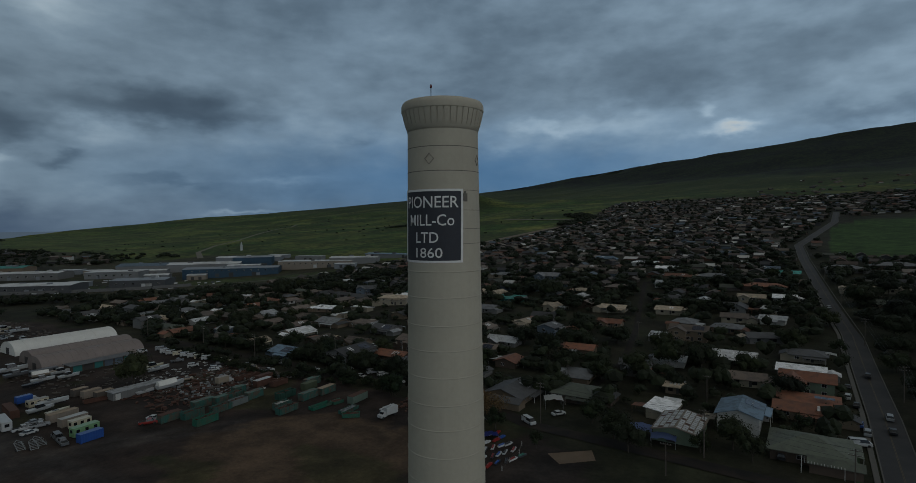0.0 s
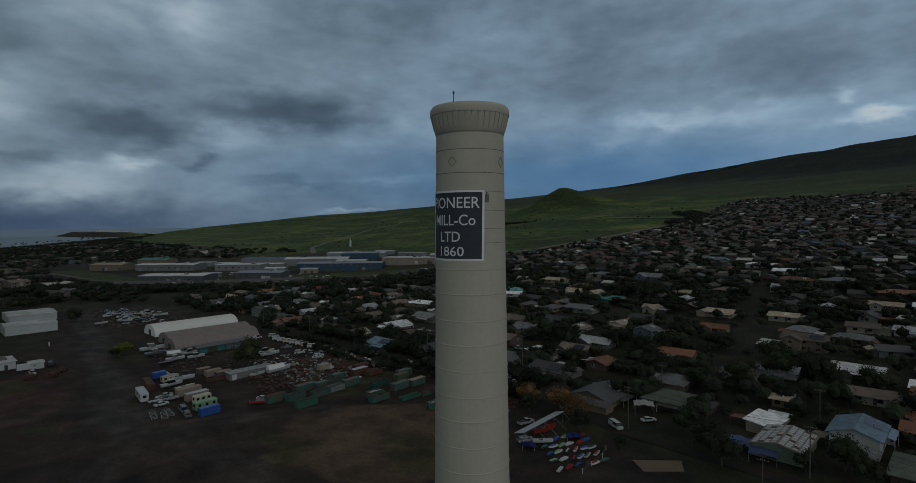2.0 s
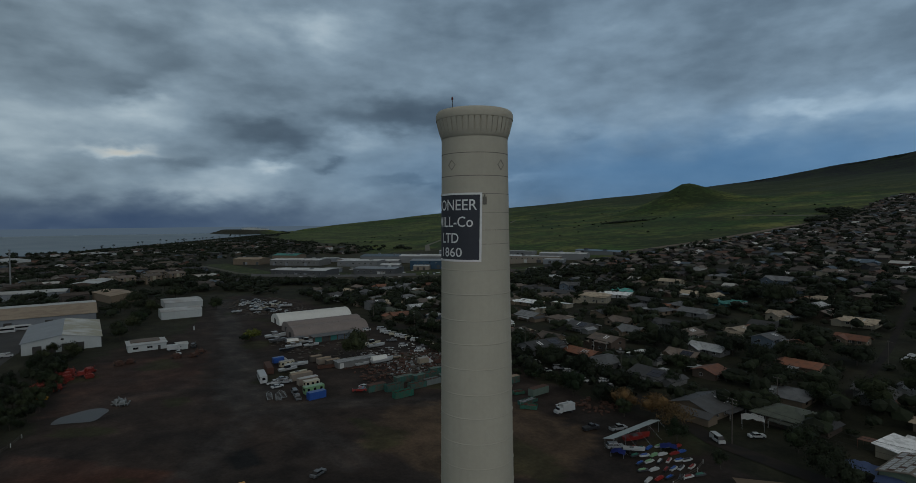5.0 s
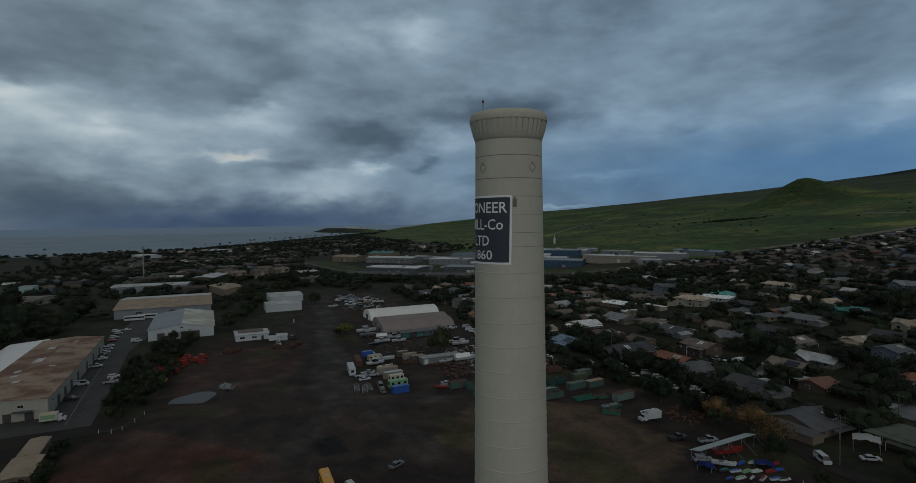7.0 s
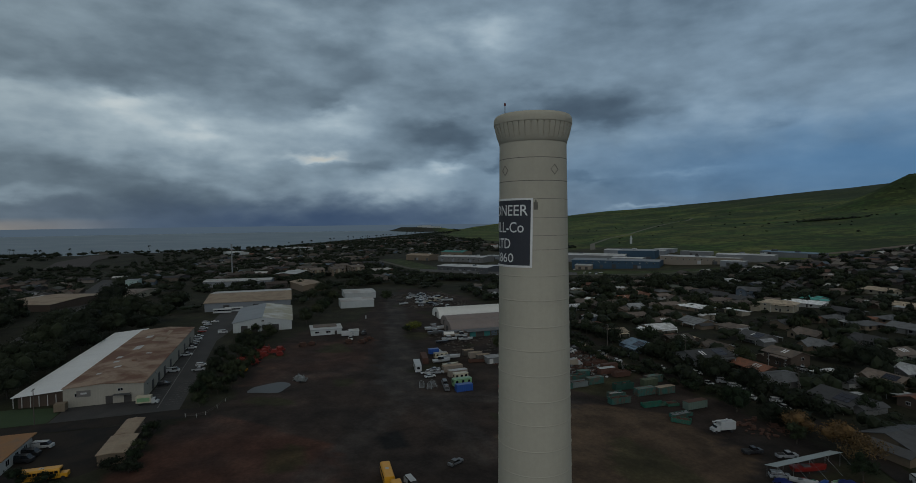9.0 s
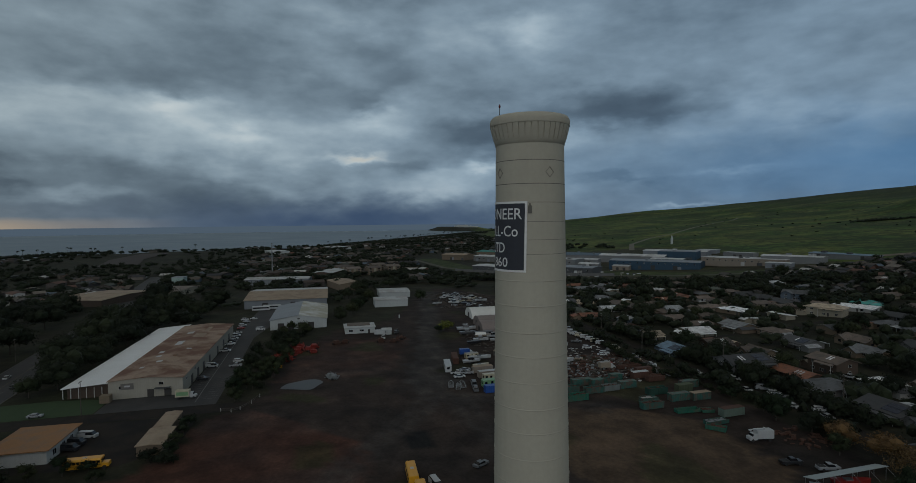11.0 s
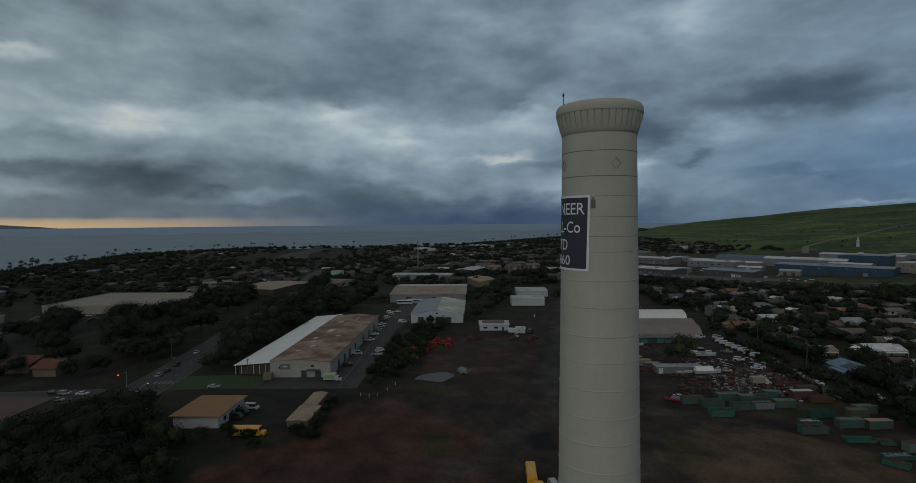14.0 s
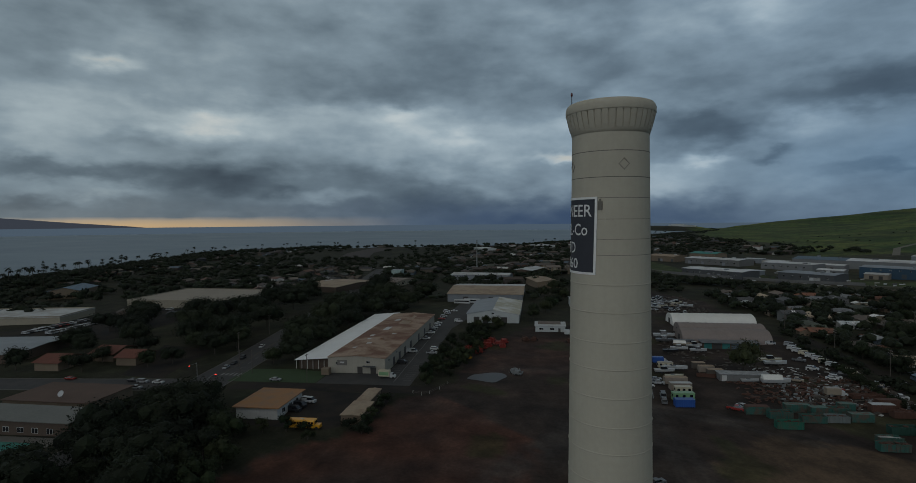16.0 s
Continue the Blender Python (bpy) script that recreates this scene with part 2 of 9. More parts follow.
def box(bm, x0, x1, y0, y1, z0, z1):
    v = [bm.verts.new(p) for p in ((x0, y0, z0), (x1, y0, z0), (x1, y1, z0), (x0, y1, z0), (x0, y0, z1), (x1, y0, z1), (x1, y1, z1), (x0, y1, z1))]
    for f in ((0, 3, 2, 1), (4, 5, 6, 7), (0, 1, 5, 4), (1, 2, 6, 5), (2, 3, 7, 6), (3, 0, 4, 7)):
        bm.faces.new([v[i] for i in f])
    return v


def boxes(*rows):
    bm = bmesh.new()
    for r in rows:
        box(bm, *r)
    return bm


def prism(bm, outline, a0, a1, axis="x"):
    """A closed outline of (across, z) drawn along x or y from a0 to a1."""
    def at(a, p):
        return (a, p[0], p[1]) if axis == "x" else (p[0], a, p[1])
    lo = [bm.verts.new(at(a0, p)) for p in outline]
    hi = [bm.verts.new(at(a1, p)) for p in outline]
    n = len(outline)
    for i in range(n):
        bm.faces.new((lo[i], lo[(i + 1) % n], hi[(i + 1) % n], hi[i]))
    bm.faces.new(lo[::-1]), bm.faces.new(hi)


def tube(bm, p0, p1, r0, r1=None, n=8, caps=True):
    r1 = r0 if r1 is None else r1
    p0, p1 = Vector(p0), Vector(p1)
    q = (p1 - p0).to_track_quat("Z", "Y")
    rings = []
    for p, r in ((p0, r0), (p1, r1)):
        rings.append([bm.verts.new(p + q @ Vector((r * math.cos(2 * math.pi * i / n), r * math.sin(2 * math.pi * i / n), 0))) for i in range(n)])
    for i in range(n):
        bm.faces.new((rings[0][i], rings[0][(i + 1) % n], rings[1][(i + 1) % n], rings[1][i]))
    if caps:
        bm.faces.new(rings[0][::-1]), bm.faces.new(rings[1])


def lathe(bm, profile, n=48, close=False):
    """profile: (radius, z) from bottom to top."""
    rings = [[bm.verts.new((r * math.cos(2 * math.pi * i / n), r * math.sin(2 * math.pi * i / n), z)) for i in range(n)] for r, z in profile]
    for a, b in zip(rings, rings[1:]):
        for i in range(n):
            bm.faces.new((a[i], a[(i + 1) % n], b[(i + 1) % n], b[i]))
    return rings

# ---- ground, sea and relief ----
SEA = -12.0
COAST_X = [-4900, -4300, -3900, -3700, -3147, -2768, -2500, -2000, -1650, -1570, -1500, -1203, -819, -571, -300, 600]
COAST_Y = [1380, 1260, 1180, 1080, 760, 560, 430, 150, -30, -330, -600, -780, -700, -655, -640, -900]
INLAND = [-9000, -3000, -1500, -760, -700, -100, 130, 250, 400, 700, 1200, 1700, 3300, 4440, 5000, 9000]
HEIGHT = [-60, -40, -25, -13.5, -10.5, 0, 0, 5, 19, 45, 98, 156, 335, 615, 790, 1500]
_u = np.arange(-6000, 7000, 10.0)
_k = np.exp(-0.5 * (np.arange(-12, 13) / 4.0) ** 2)
_t = np.convolve(np.pad(np.interp(_u, INLAND, HEIGHT), 12, mode="edge"), _k / _k.sum(), mode="valid")


def relief(x, y):
    """Height of the ground: it rises inland, along 0.32 x + 0.95 y."""
    z = np.interp(0.32 * x + 0.95 * y, _u, _t)
    d = y - np.interp(x, COAST_X, COAST_Y)
    z = z + 48 * np.clip((-x - 3300) / 1200, 0, 1) * np.clip((d - 40) / 700, 0, 1)
    z = np.minimum(z, SEA + 0.05 * d + np.clip(d - 250, 0, None))
    z = np.where(d > 0, np.maximum(z, SEA + np.clip(0.05 * d, 0, 3.5)), np.maximum(z, SEA - 8))
    # headland beyond the bay
    z = np.maximum(z, SEA - 9 + np.minimum(90 * np.exp(-(((x + 4420) / 420) ** 4 + ((y - 1060) / 150) ** 2)), 36))
    return z + 84 * np.exp(-(np.hypot((x + 1078) / 118, (y - 1685) / 125) ** 1.4))


def rough_relief(x, y):
    """The same with gullies and swells on the far slopes."""
    z = relief(x, y)
    far = np.clip((np.hypot(x + 100, y - 100) - 900) / 1500, 0, 1)
    if far > 0:
        far *= min(1.0, max(0.0, (z + 4) / 60.0))
        z += far * (15 * noise.noise(Vector((x / 420, y / 420, 0.3))) + 7 * noise.noise(Vector((x / 130, y / 130, 1.7))))
    return float(z)


def inside(x, y, poly):
    c = False
    for (x0, y0), (x1, y1) in zip(poly, poly[1:] + poly[:1]):
        if (y0 > y) != (y1 > y) and x < (x1 - x0) * (y - y0) / (y1 - y0) + x0:
            c = not c
    return c


YARD = [(-470, 92), (-330, 55), (-320, 25), (-250, -6), (-190, -8), (-170, -24), (-142, -27), (-118, -48), (-60, -66), (-20, 20), (-40, 120), (-70, 145), (-120, 150), (-150, 155), (-265, 152), (-300, 150), (-420, 150), (-480, 120)]
RED_DIRT = [(-178, -10), (-150, 14), (-135, 26), (-95, 22), (-60, -10), (-60, -62), (-118, -46), (-142, -26), (-172, -25)]
RED_DIRT_2 = [(-205, -5), (-280, 5), (-275, 55), (-215, 42), (-205, 20)]
BROWN_DIRT = [(-152, 92), (-128, 72), (-100, 75), (-80, 100), (-95, 125), (-128, 128), (-145, 112)]
TRACK = [(-480, 96), (-460, 106), (-250, 68), (-190, 66), (-175, 45), (-205, 45), (-250, 57)]
GREEN_STRIP = [(-900, 160), (-640, 170), (-545, 300), (-470, 385), (-415, 480), (-440, 500), (-500, 410), (-590, 330), (-670, 205), (-900, 190)]
FIELD_R = [(12, 540), (70, 515), (300, 500), (320, 900), (60, 880), (18, 800)]


def soil(x, y):
    """Base colour of bare ground at a place."""
    n1 = noise.noise(Vector((x / 22, y / 22, 0)))
    n2 = noise.noise(Vector((x / 6, y / 6, 5)))
    n3 = noise.noise(Vector((x / 90, y / 90, 9)))
    wx, wy = x + 3.5 * n1 + 1.5 * n2, y + 3.5 * n2 + 3 * n1
    u = 0.32 * x + 0.95 * y
    c = Vector((0.038, 0.033, 0.025)).lerp(Vector((0.026, 0.032, 0.015)), 0.5 + 0.5 * n1)
    if (wx < -385 - 0.05 * (wy - 600) and wy > 545 - 0.16 * (wx + 500)) or u > 1335 or (wx < -950 and (u > 140 or wy > 620) and u > -160 - 0.02 * wx):
        along, up = 0.95 * x - 0.32 * y, u
        n4 = noise.noise(Vector((along / 420, up / 95, 3)))
        n5 = noise.noise(Vector((along / 150, up / 45, 6))) + 0.5 * noise.noise(Vector((along / 60, up / 22, 8)))
        c = Vector((0.055, 0.110, 0.024)).lerp(Vector((0.185, 0.195, 0.050)), min(1, max(0, 0.35 + 1.0 * n3 + 1.2 * n5)))
        c = c.lerp(Vector((0.026, 0.044, 0.015)), min(0.9, max(0, 0.1 + 1.7 * n4 + 0.5 * n5)))
        c = c.lerp(Vector((0.150, 0.175, 0.050)), 0.5 * min(1, max(0, (750 - u) / 450)) * min(1, max(0, 0.6 + 1.2 * n5)))
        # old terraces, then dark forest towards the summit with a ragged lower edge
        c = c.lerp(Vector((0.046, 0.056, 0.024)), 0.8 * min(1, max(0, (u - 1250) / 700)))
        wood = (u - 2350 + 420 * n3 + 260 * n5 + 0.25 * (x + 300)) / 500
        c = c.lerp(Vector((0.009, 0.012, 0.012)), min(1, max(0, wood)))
        c = c.lerp(Vector((0.040, 0.062, 0.022)), 0.85 * math.exp(-((x + 1078) ** 2 + (y - 1685) ** 2) / 140 ** 2))
    elif inside(wx, wy, YARD):
        c = Vector((0.034, 0.029, 0.026)).lerp(Vector((0.050, 0.034, 0.027)), 0.5 + 0.6 * n1)
        if inside(wx, wy, BROWN_DIRT):
            c = Vector((0.092, 0.063, 0.042))
        elif inside(wx, wy, RED_DIRT):
            c = Vector((0.078, 0.037, 0.026))
        elif inside(wx, wy, RED_DIRT_2):
            c = Vector((0.062, 0.036, 0.028))
        elif inside(wx, wy, TRACK):
            c = Vector((0.050, 0.045, 0.042))
        if inside(wx, wy, RED_DIRT) or inside(wx, wy, RED_DIRT_2):
            c = c.lerp(Vector((0.048, 0.038, 0.034)), min(0.7, max(0, 0.2 + 1.2 * noise.noise(Vector((x / 14, y / 30, 2))))))
        for a, b in (((-463, 98), (-190, 56)), ((-250, 64), (-120, 60)), ((-190, 56), (-100, 10)), ((-175, 50), (-150, 100))):
            l = math.hypot(b[0] - a[0], b[1] - a[1])
            p = ((x - a[0]) * (b[0] - a[0]) + (y - a[1]) * (b[1] - a[1])) / l
            q = ((x - a[0]) * (b[1] - a[1]) - (y - a[1]) * (b[0] - a[0])) / l + 2.5 * math.sin(p / 17)
            if -5 < p < l + 5 and abs(q) < 5.5:
                c = c.lerp(Vector((0.066, 0.058, 0.053)), 0.55 if 1.0 < abs(q) < 3.8 else 0.2)
        if ((x + 137) / 7.0) ** 2 + ((y - 40) / 4.0) ** 2 < 1 + 0.6 * n2:
            c = Vector((0.014, 0.014, 0.014))
        c = c * (1 + 0.35 * n2)
        if n1 > 0.38:
            c = c.lerp(Vector((0.035, 0.045, 0.015)), 0.5)
    elif inside(x, y, GREEN_STRIP):
        c = Vector((0.055, 0.072, 0.028))
    elif x < -400 and y > 150 and 40 < u < 700:
        c = Vector((0.046, 0.052, 0.026)).lerp(Vector((0.060, 0.050, 0.034)), min(1, max(0, 0.4 + n1)))
    elif inside(x, y, FIELD_R):
        c = Vector((0.045, 0.085, 0.024))
    return c


def axis_steps(a, b, step, reach=4900.0):
    mid = list(np.arange(a, b + 0.1, step))
    out, s, v = [], step, b
    while v < reach:
        s *= 1.06
        v += s
        out.append(v)
    lo, s, v = [], step, a
    while v > -reach:
        s *= 1.06
        v -= s
        lo.append(v)
    return lo[::-1] + mid + out


GRID = {}


def is_field(x, y):
    u = 0.32 * x + 0.95 * y
    return (x < -385 - 0.05 * (y - 600) and y > 545 - 0.16 * (x + 500)) or u > 1335 or (x < -950 and (u > 140 or y > 620) and u > -160 - 0.02 * x)


def gz(x, y):
    """Height of the ground mesh at a place."""
    xs, ys, z = GRID["x"], GRID["y"], GRID["z"]
    i = min(max(int(np.searchsorted(xs, x)) - 1, 0), len(xs) - 2)
    j = min(max(int(np.searchsorted(ys, y)) - 1, 0), len(ys) - 2)
    f, g = (x - xs[i]) / (xs[i + 1] - xs[i]), (y - ys[j]) / (ys[j + 1] - ys[j])
    a, b, c, d = z[j, i], z[j, i + 1], z[j + 1, i + 1], z[j + 1, i]
    if f > g:
        return float(a + f * (b - a) + g * (c - b))
    return float(a + g * (d - a) + f * (c - d))


def build_ground():
    xs, ys = axis_steps(-420, 60, 2.5), axis_steps(-120, 320, 2.5)
    # finer steps over the cinder cone
    xs = sorted([v for v in xs if not -1300 < v < -860] + list(np.arange(-1299.0, -860, 26)))
    ys = sorted([v for v in ys if not 1470 < v < 1900] + list(np.arange(1471.0, 1900, 26)))
    verts, cols = [], []
    for y in ys:
        for x in xs:
            r = math.hypot(x, y)
            px, py = (x, y) if r < 4850 else (x * 4850 / r, y * 4850 / r)
            verts.append((px, py, rough_relief(px, py)))
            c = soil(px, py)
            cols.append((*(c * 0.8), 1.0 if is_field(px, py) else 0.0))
    nx, ny = len(xs), len(ys)
    faces = []
    for j in range(ny - 1):
        for i in range(nx - 1):
            a, b = j * nx + i, (j + 1) * nx + i
            faces += [(a, a + 1, b + 1), (a, b + 1, b)]
    GRID["x"], GRID["y"] = np.array(xs), np.array(ys)
    GRID["z"] = np.array([v[2] for v in verts]).reshape(ny, nx)
    me = bpy.data.meshes.new("ground")
    me.from_pydata(verts, [], faces)
    at = me.color_attributes.new("soil", "FLOAT_COLOR", "POINT")
    at.data.foreach_set("color", np.array(cols, dtype=np.float32).ravel())
    me.polygons.foreach_set("use_smooth", [True] * len(faces))
    m = bpy.data.materials.new("soil_and_grass")
    m.use_nodes = True
    t = m.node_tree
    b = t.nodes["Principled BSDF"]
    base = t.nodes.new("ShaderNodeVertexColor")
    base.layer_name = "soil"
    tc = t.nodes.new("ShaderNodeTexCoord").outputs["Object"]
    n1, n2, n3 = noise_node(t, tc, 0.9, 5, 0.65), noise_node(t, tc, 0.12, 5, 0.6, 0.4), noise_node(t, tc, 0.012, 6, 0.65, 0.5)
    v = math_node(t, "MULTIPLY", math_node(t, "ADD", 0.45, math_node(t, "MULTIPLY", n1, 1.1)), math_node(t, "ADD", 0.3, math_node(t, "MULTIPLY", n2, 1.4)))
    v = math_node(t, "MULTIPLY", v, math_node(t, "ADD", 0.35, math_node(t, "MULTIPLY", n3, 1.3)))
    ground_col = mix_node(t, 1.0, base.outputs[0], v, "MULTIPLY")
    # scrub in the fields: dark clumps, thicker in some places
    n5, n6 = noise_node(t, tc, 0.055, 4, 0.6, 0.6), noise_node(t, tc, 0.006, 4, 0.6, 0.8)
    clump = math_node(t, "ADD", math_node(t, "MULTIPLY", n5, 0.7), math_node(t, "MULTIPLY", n6, 0.45))
    clump = math_node(t, "MULTIPLY", ramp_node(t, clump, [(0.545, (0, 0, 0)), (0.62, (1, 1, 1))]), base.outputs[1])
    ground_col = mix_node(t, math_node(t, "MULTIPLY", clump, 0.75), ground_col, (0.022, 0.034, 0.012))
    # damp and dusty blotches on bare soil
    worn = ramp_node(t, noise_node(t, tc, 0.07, 6, 0.62, 0.4), [(0.36, (0.62, 0.63, 0.66)), (0.5, (1, 1, 1)), (0.64, (1.4, 1.36, 1.32))])
    bare = math_node(t, "SUBTRACT", 1.0, base.outputs[1])
    ground_col = mix_node(t, math_node(t, "MULTIPLY", bare, 0.8), ground_col, mix_node(t, 1.0, ground_col, worn, "MULTIPLY"))
    link(t, ground_col, b.inputs["Base Color"])
    b.inputs["Roughness"].default_value = 0.95
    b.inputs["Specular IOR Level"].default_value = 0.15
    bn = t.nodes.new("ShaderNodeBump")
    bn.inputs["Strength"].default_value, bn.inputs["Distance"].default_value = 0.5, 0.15
    link(t, n1, bn.inputs["Height"])
    link(t, bn.outputs[0], b.inputs["Normal"])
    me.materials.append(m)
    return tagged(new("ground", me), "dark bare soil, grass and green fields rising inland", "ground", kind="structure")


build_ground()


def build_sea():
    bm = bmesh.new()
    ring = [bm.verts.new((4850 * math.cos(a), 4850 * math.sin(a), SEA)) for a in np.linspace(0, 2 * math.pi, 96, endpoint=False)]
    bm.faces.new(ring)
    m = bpy.data.materials.new("sea_water")
    m.use_nodes = True
    t = m.node_tree
    b = t.nodes["Principled BSDF"]
    tc = t.nodes.new("ShaderNodeTexCoord").outputs["Object"]
    n1, n2 = noise_node(t, tc, 0.25, 4, 0.6), noise_node(t, tc, 0.004, 4, 0.6, 0.6)
    link(t, mix_node(t, n2, (0.098, 0.142, 0.182), (0.140, 0.188, 0.228)), b.inputs["Base Color"])
    link(t, math_node(t, "ADD", 0.34, math_node(t, "MULTIPLY", n2, 0.3)), b.inputs["Roughness"])
    bn = t.nodes.new("ShaderNodeBump")
    bn.inputs["Strength"].default_value, bn.inputs["Distance"].default_value = 0.5, 0.5
    link(t, n1, bn.inputs["Height"])
    link(t, bn.outputs[0], b.inputs["Normal"])
    part("water", bm, m, None, "calm grey-blue sea under an overcast sky", kind="structure")["category"] = "sea"


build_sea()

# ---- the mill chimney ----
STACK = (-20.28, 29.76)


def shaft_radius(z):
    return 2.297 + (66.2 - z) * 0.0122


def build_stack():
    concrete = surface("painted_concrete", (0.385, 0.357, 0.286), 0.85, 0, 0.30, 0.13, 3.0, 0.07, 0.012, streak=0.05)
    seam_mat = surface("concrete_seam", (0.13, 0.12, 0.10), 0.9, 0, 1.0, 0.2, 5.0, 0.1)
    base = thing("chimney", "tall cream concrete mill chimney, flared top and dark sign", "chimney", at=(*STACK, 0))
    bm = bmesh.new()
    prof = [(shaft_radius(z), z) for z in np.arange(-1.0, 65.5, 1.7)] + [(2.29, 66.86), (2.29, 66.87), (2.318, 66.88), (2.37, 67.15), (2.46, 67.5), (2.55, 67.9), (2.59, 68.12), (2.665, 68.13), (2.68, 68.17), (2.68, 68.48), (2.655, 68.58), (2.60, 68.68), (2.54, 68.75), (2.46, 68.78), (2.30, 68.79), (2.12, 68.77), (2.05, 66.0), (2.0, 60.0)]
    lathe(bm, prof, 120)
    part("shaft", bm, concrete, base, smooth=True)
    # pour joints: raised lips below the sign, dark cut lines above it
    for i in range(35):
        z = 57.98 - 1.66 * i + 0.05 * math.sin(i * 2.3)
        r = shaft_radius(z)
        bm = bmesh.new()
        lathe(bm, [(r - 0.01, z - 0.045), (r + 0.022, z - 0.03), (r + 0.028, z + 0.01), (r - 0.01, z + 0.05)], 120)
        part("pour_joint", bm, concrete, base, smooth=True)
    for z, h in ((65.78, 0.022), (64.26, 0.022), (63.06, 0.014), (61.82, 0.012), (60.65, 0.012), (59.72, 0.012)):
        bm = bmesh.new()
        r = shaft_radius(z)
        lathe(bm, [(r - 0.01, z - h), (r + 0.008, z - h), (r + 0.008, z + h), (r - 0.01, z + h)], 120)
        part("groove", bm, seam_mat, base)
    # corbels under the rim, with open slots between them
    for i in range(40):
        bm = bmesh.new()
        quad = []
        for r, z in ((2.375, 67.10), (2.455, 67.32), (2.575, 67.78), (2.655, 68.15)):
            row = []
            for k in range(4):
                a = 2 * math.pi * (i + 0.5 + (k / 3 - 0.5) * (0.84 if z > 67.2 else 0.99)) / 40
                row.append(bm.verts.new((r * math.cos(a), r * math.sin(a), z)))
            a0 = 2 * math.pi * (i + 0.5 - 0.49 * (0.85 if z > 67.2 else 1)) / 40
            a1 = 2 * math.pi * (i + 0.5 + 0.49 * (0.85 if z > 67.2 else 1)) / 40
            row = [bm.verts.new(((r - 0.26) * math.cos(a0), (r - 0.26) * math.sin(a0), z))] + row + [bm.verts.new(((r - 0.26) * math.cos(a1), (r - 0.26) * math.sin(a1), z))]
            quad.append(row)
        for p, q in zip(quad, quad[1:]):
            for k in range(5):
                bm.faces.new((p[k], p[k + 1], q[k + 1], q[k]))
        bm.faces.new(quad[0][::-1])
        part("corbel", bm, concrete, base)
    # raised diamonds
    for i in range(4):
        a0 = radians(12.5 + 90 * i)
        bm = bmesh.new()
        z0, r = 65.0, shaft_radius(65.0)
        for k in range(4):
            def corner(j, size):
                da, dz2 = ((0, 1), (1, 0), (0, -1), (-1, 0))[j % 4]
                a = a0 + da * size * 0.30 / r
                return a, z0 + dz2 * size * 0.33
            pts = []
            for size in (0.92, 1.08):
                for j in (k, k + 1):
                    a, z = corner(j, size)
                    pts.append((a, z))
            o = [bm.verts.new(((r + 0.04) * math.cos(a), (r + 0.04) * math.sin(a), z)) for a, z in (pts[0], pts[1], pts[3], pts[2])]
            q = [bm.verts.new(((r - 0.02) * math.cos(a), (r - 0.02) * math.sin(a), z)) for a, z in (pts[0], pts[1], pts[3], pts[2])]
            bm.faces.new(o)
            for j in range(4):
                bm.faces.new((o[j], q[j], q[(j + 1) % 4], o[(j + 1) % 4]))
        part("diamond_ornament", bm, surface("ornament", (0.22, 0.20, 0.165), 0.9), base)
    # lightning rod with a lamp
    bm = bmesh.new()
    tube(bm, (ROD[0], ROD[1], 68.6), (ROD[0], ROD[1], 69.28), 0.025)
    rod = part("beacon_mast", bm, surface("dark_steel", (0.05, 0.05, 0.05), 0.5, 0.6), base)
    bm = bmesh.new()
    lathe(bm, [(0.0, 69.22), (0.055, 69.25), (0.07, 69.33), (0.05, 69.44), (0.0, 69.48)], 12)
    bmesh.ops.translate(bm, verts=bm.verts, vec=(ROD[0], ROD[1], 0))
    part("beacon_lamp", bm, surface("red_lamp_glass", (0.10, 0.012, 0.012), 0.3), rod, "dark red warning lamp")
    # sign: dark panel wrapped round the shaft with a pale border and lettering
    board = surface("sign_board_paint", (0.030, 0.033, 0.042), 0.8, 0, 0.8, 0.2, 4.0, 0.15)
    letter = surface("sign_letter_paint", (0.66, 0.66, 0.64), 0.85, 0, 1.0, 0.15, 5.0, 0.15)
    edge = radians(SIGN_EDGE)
    width = SIGN_WIDE

    def wrap(s, z, lift):
        """s metres to the left of the sign's edge, seen from outside."""
        r = shaft_radius(z)
        a = edge + radians(0.56 * (z - 60.75)) - s / r
        return ((r + lift) * math.cos(a), (r + lift) * math.sin(a), z)

    def patch(s0, s1, z0, z1, lift, n=24):
        bm = bmesh.new()
        cols = []
        for i in range(n + 1):
            s = s0 + (s1 - s0) * i / n
            cols.append((bm.verts.new(wrap(s, z0, lift)), bm.verts.new(wrap(s, z1, lift)), bm.verts.new(wrap(s, z0, -0.02)), bm.verts.new(wrap(s, z1, -0.02))))
        for (a, b, a2, b2), (c, d, c2, d2) in zip(cols, cols[1:]):
            bm.faces.new((a, b, d, c)), bm.faces.new((b, b2, d2, d)), bm.faces.new((a2, a, c, c2))
        bm.faces.new([cols[0][i] for i in (0, 1, 3, 2)]), bm.faces.new([cols[-1][i] for i in (0, 1, 3, 2)])
        return bm

    sign = part("sign", patch(0, width, SIGN_Z0, SIGN_Z1, 0.012, 40), board, base, "dark painted sign with pale lettering")
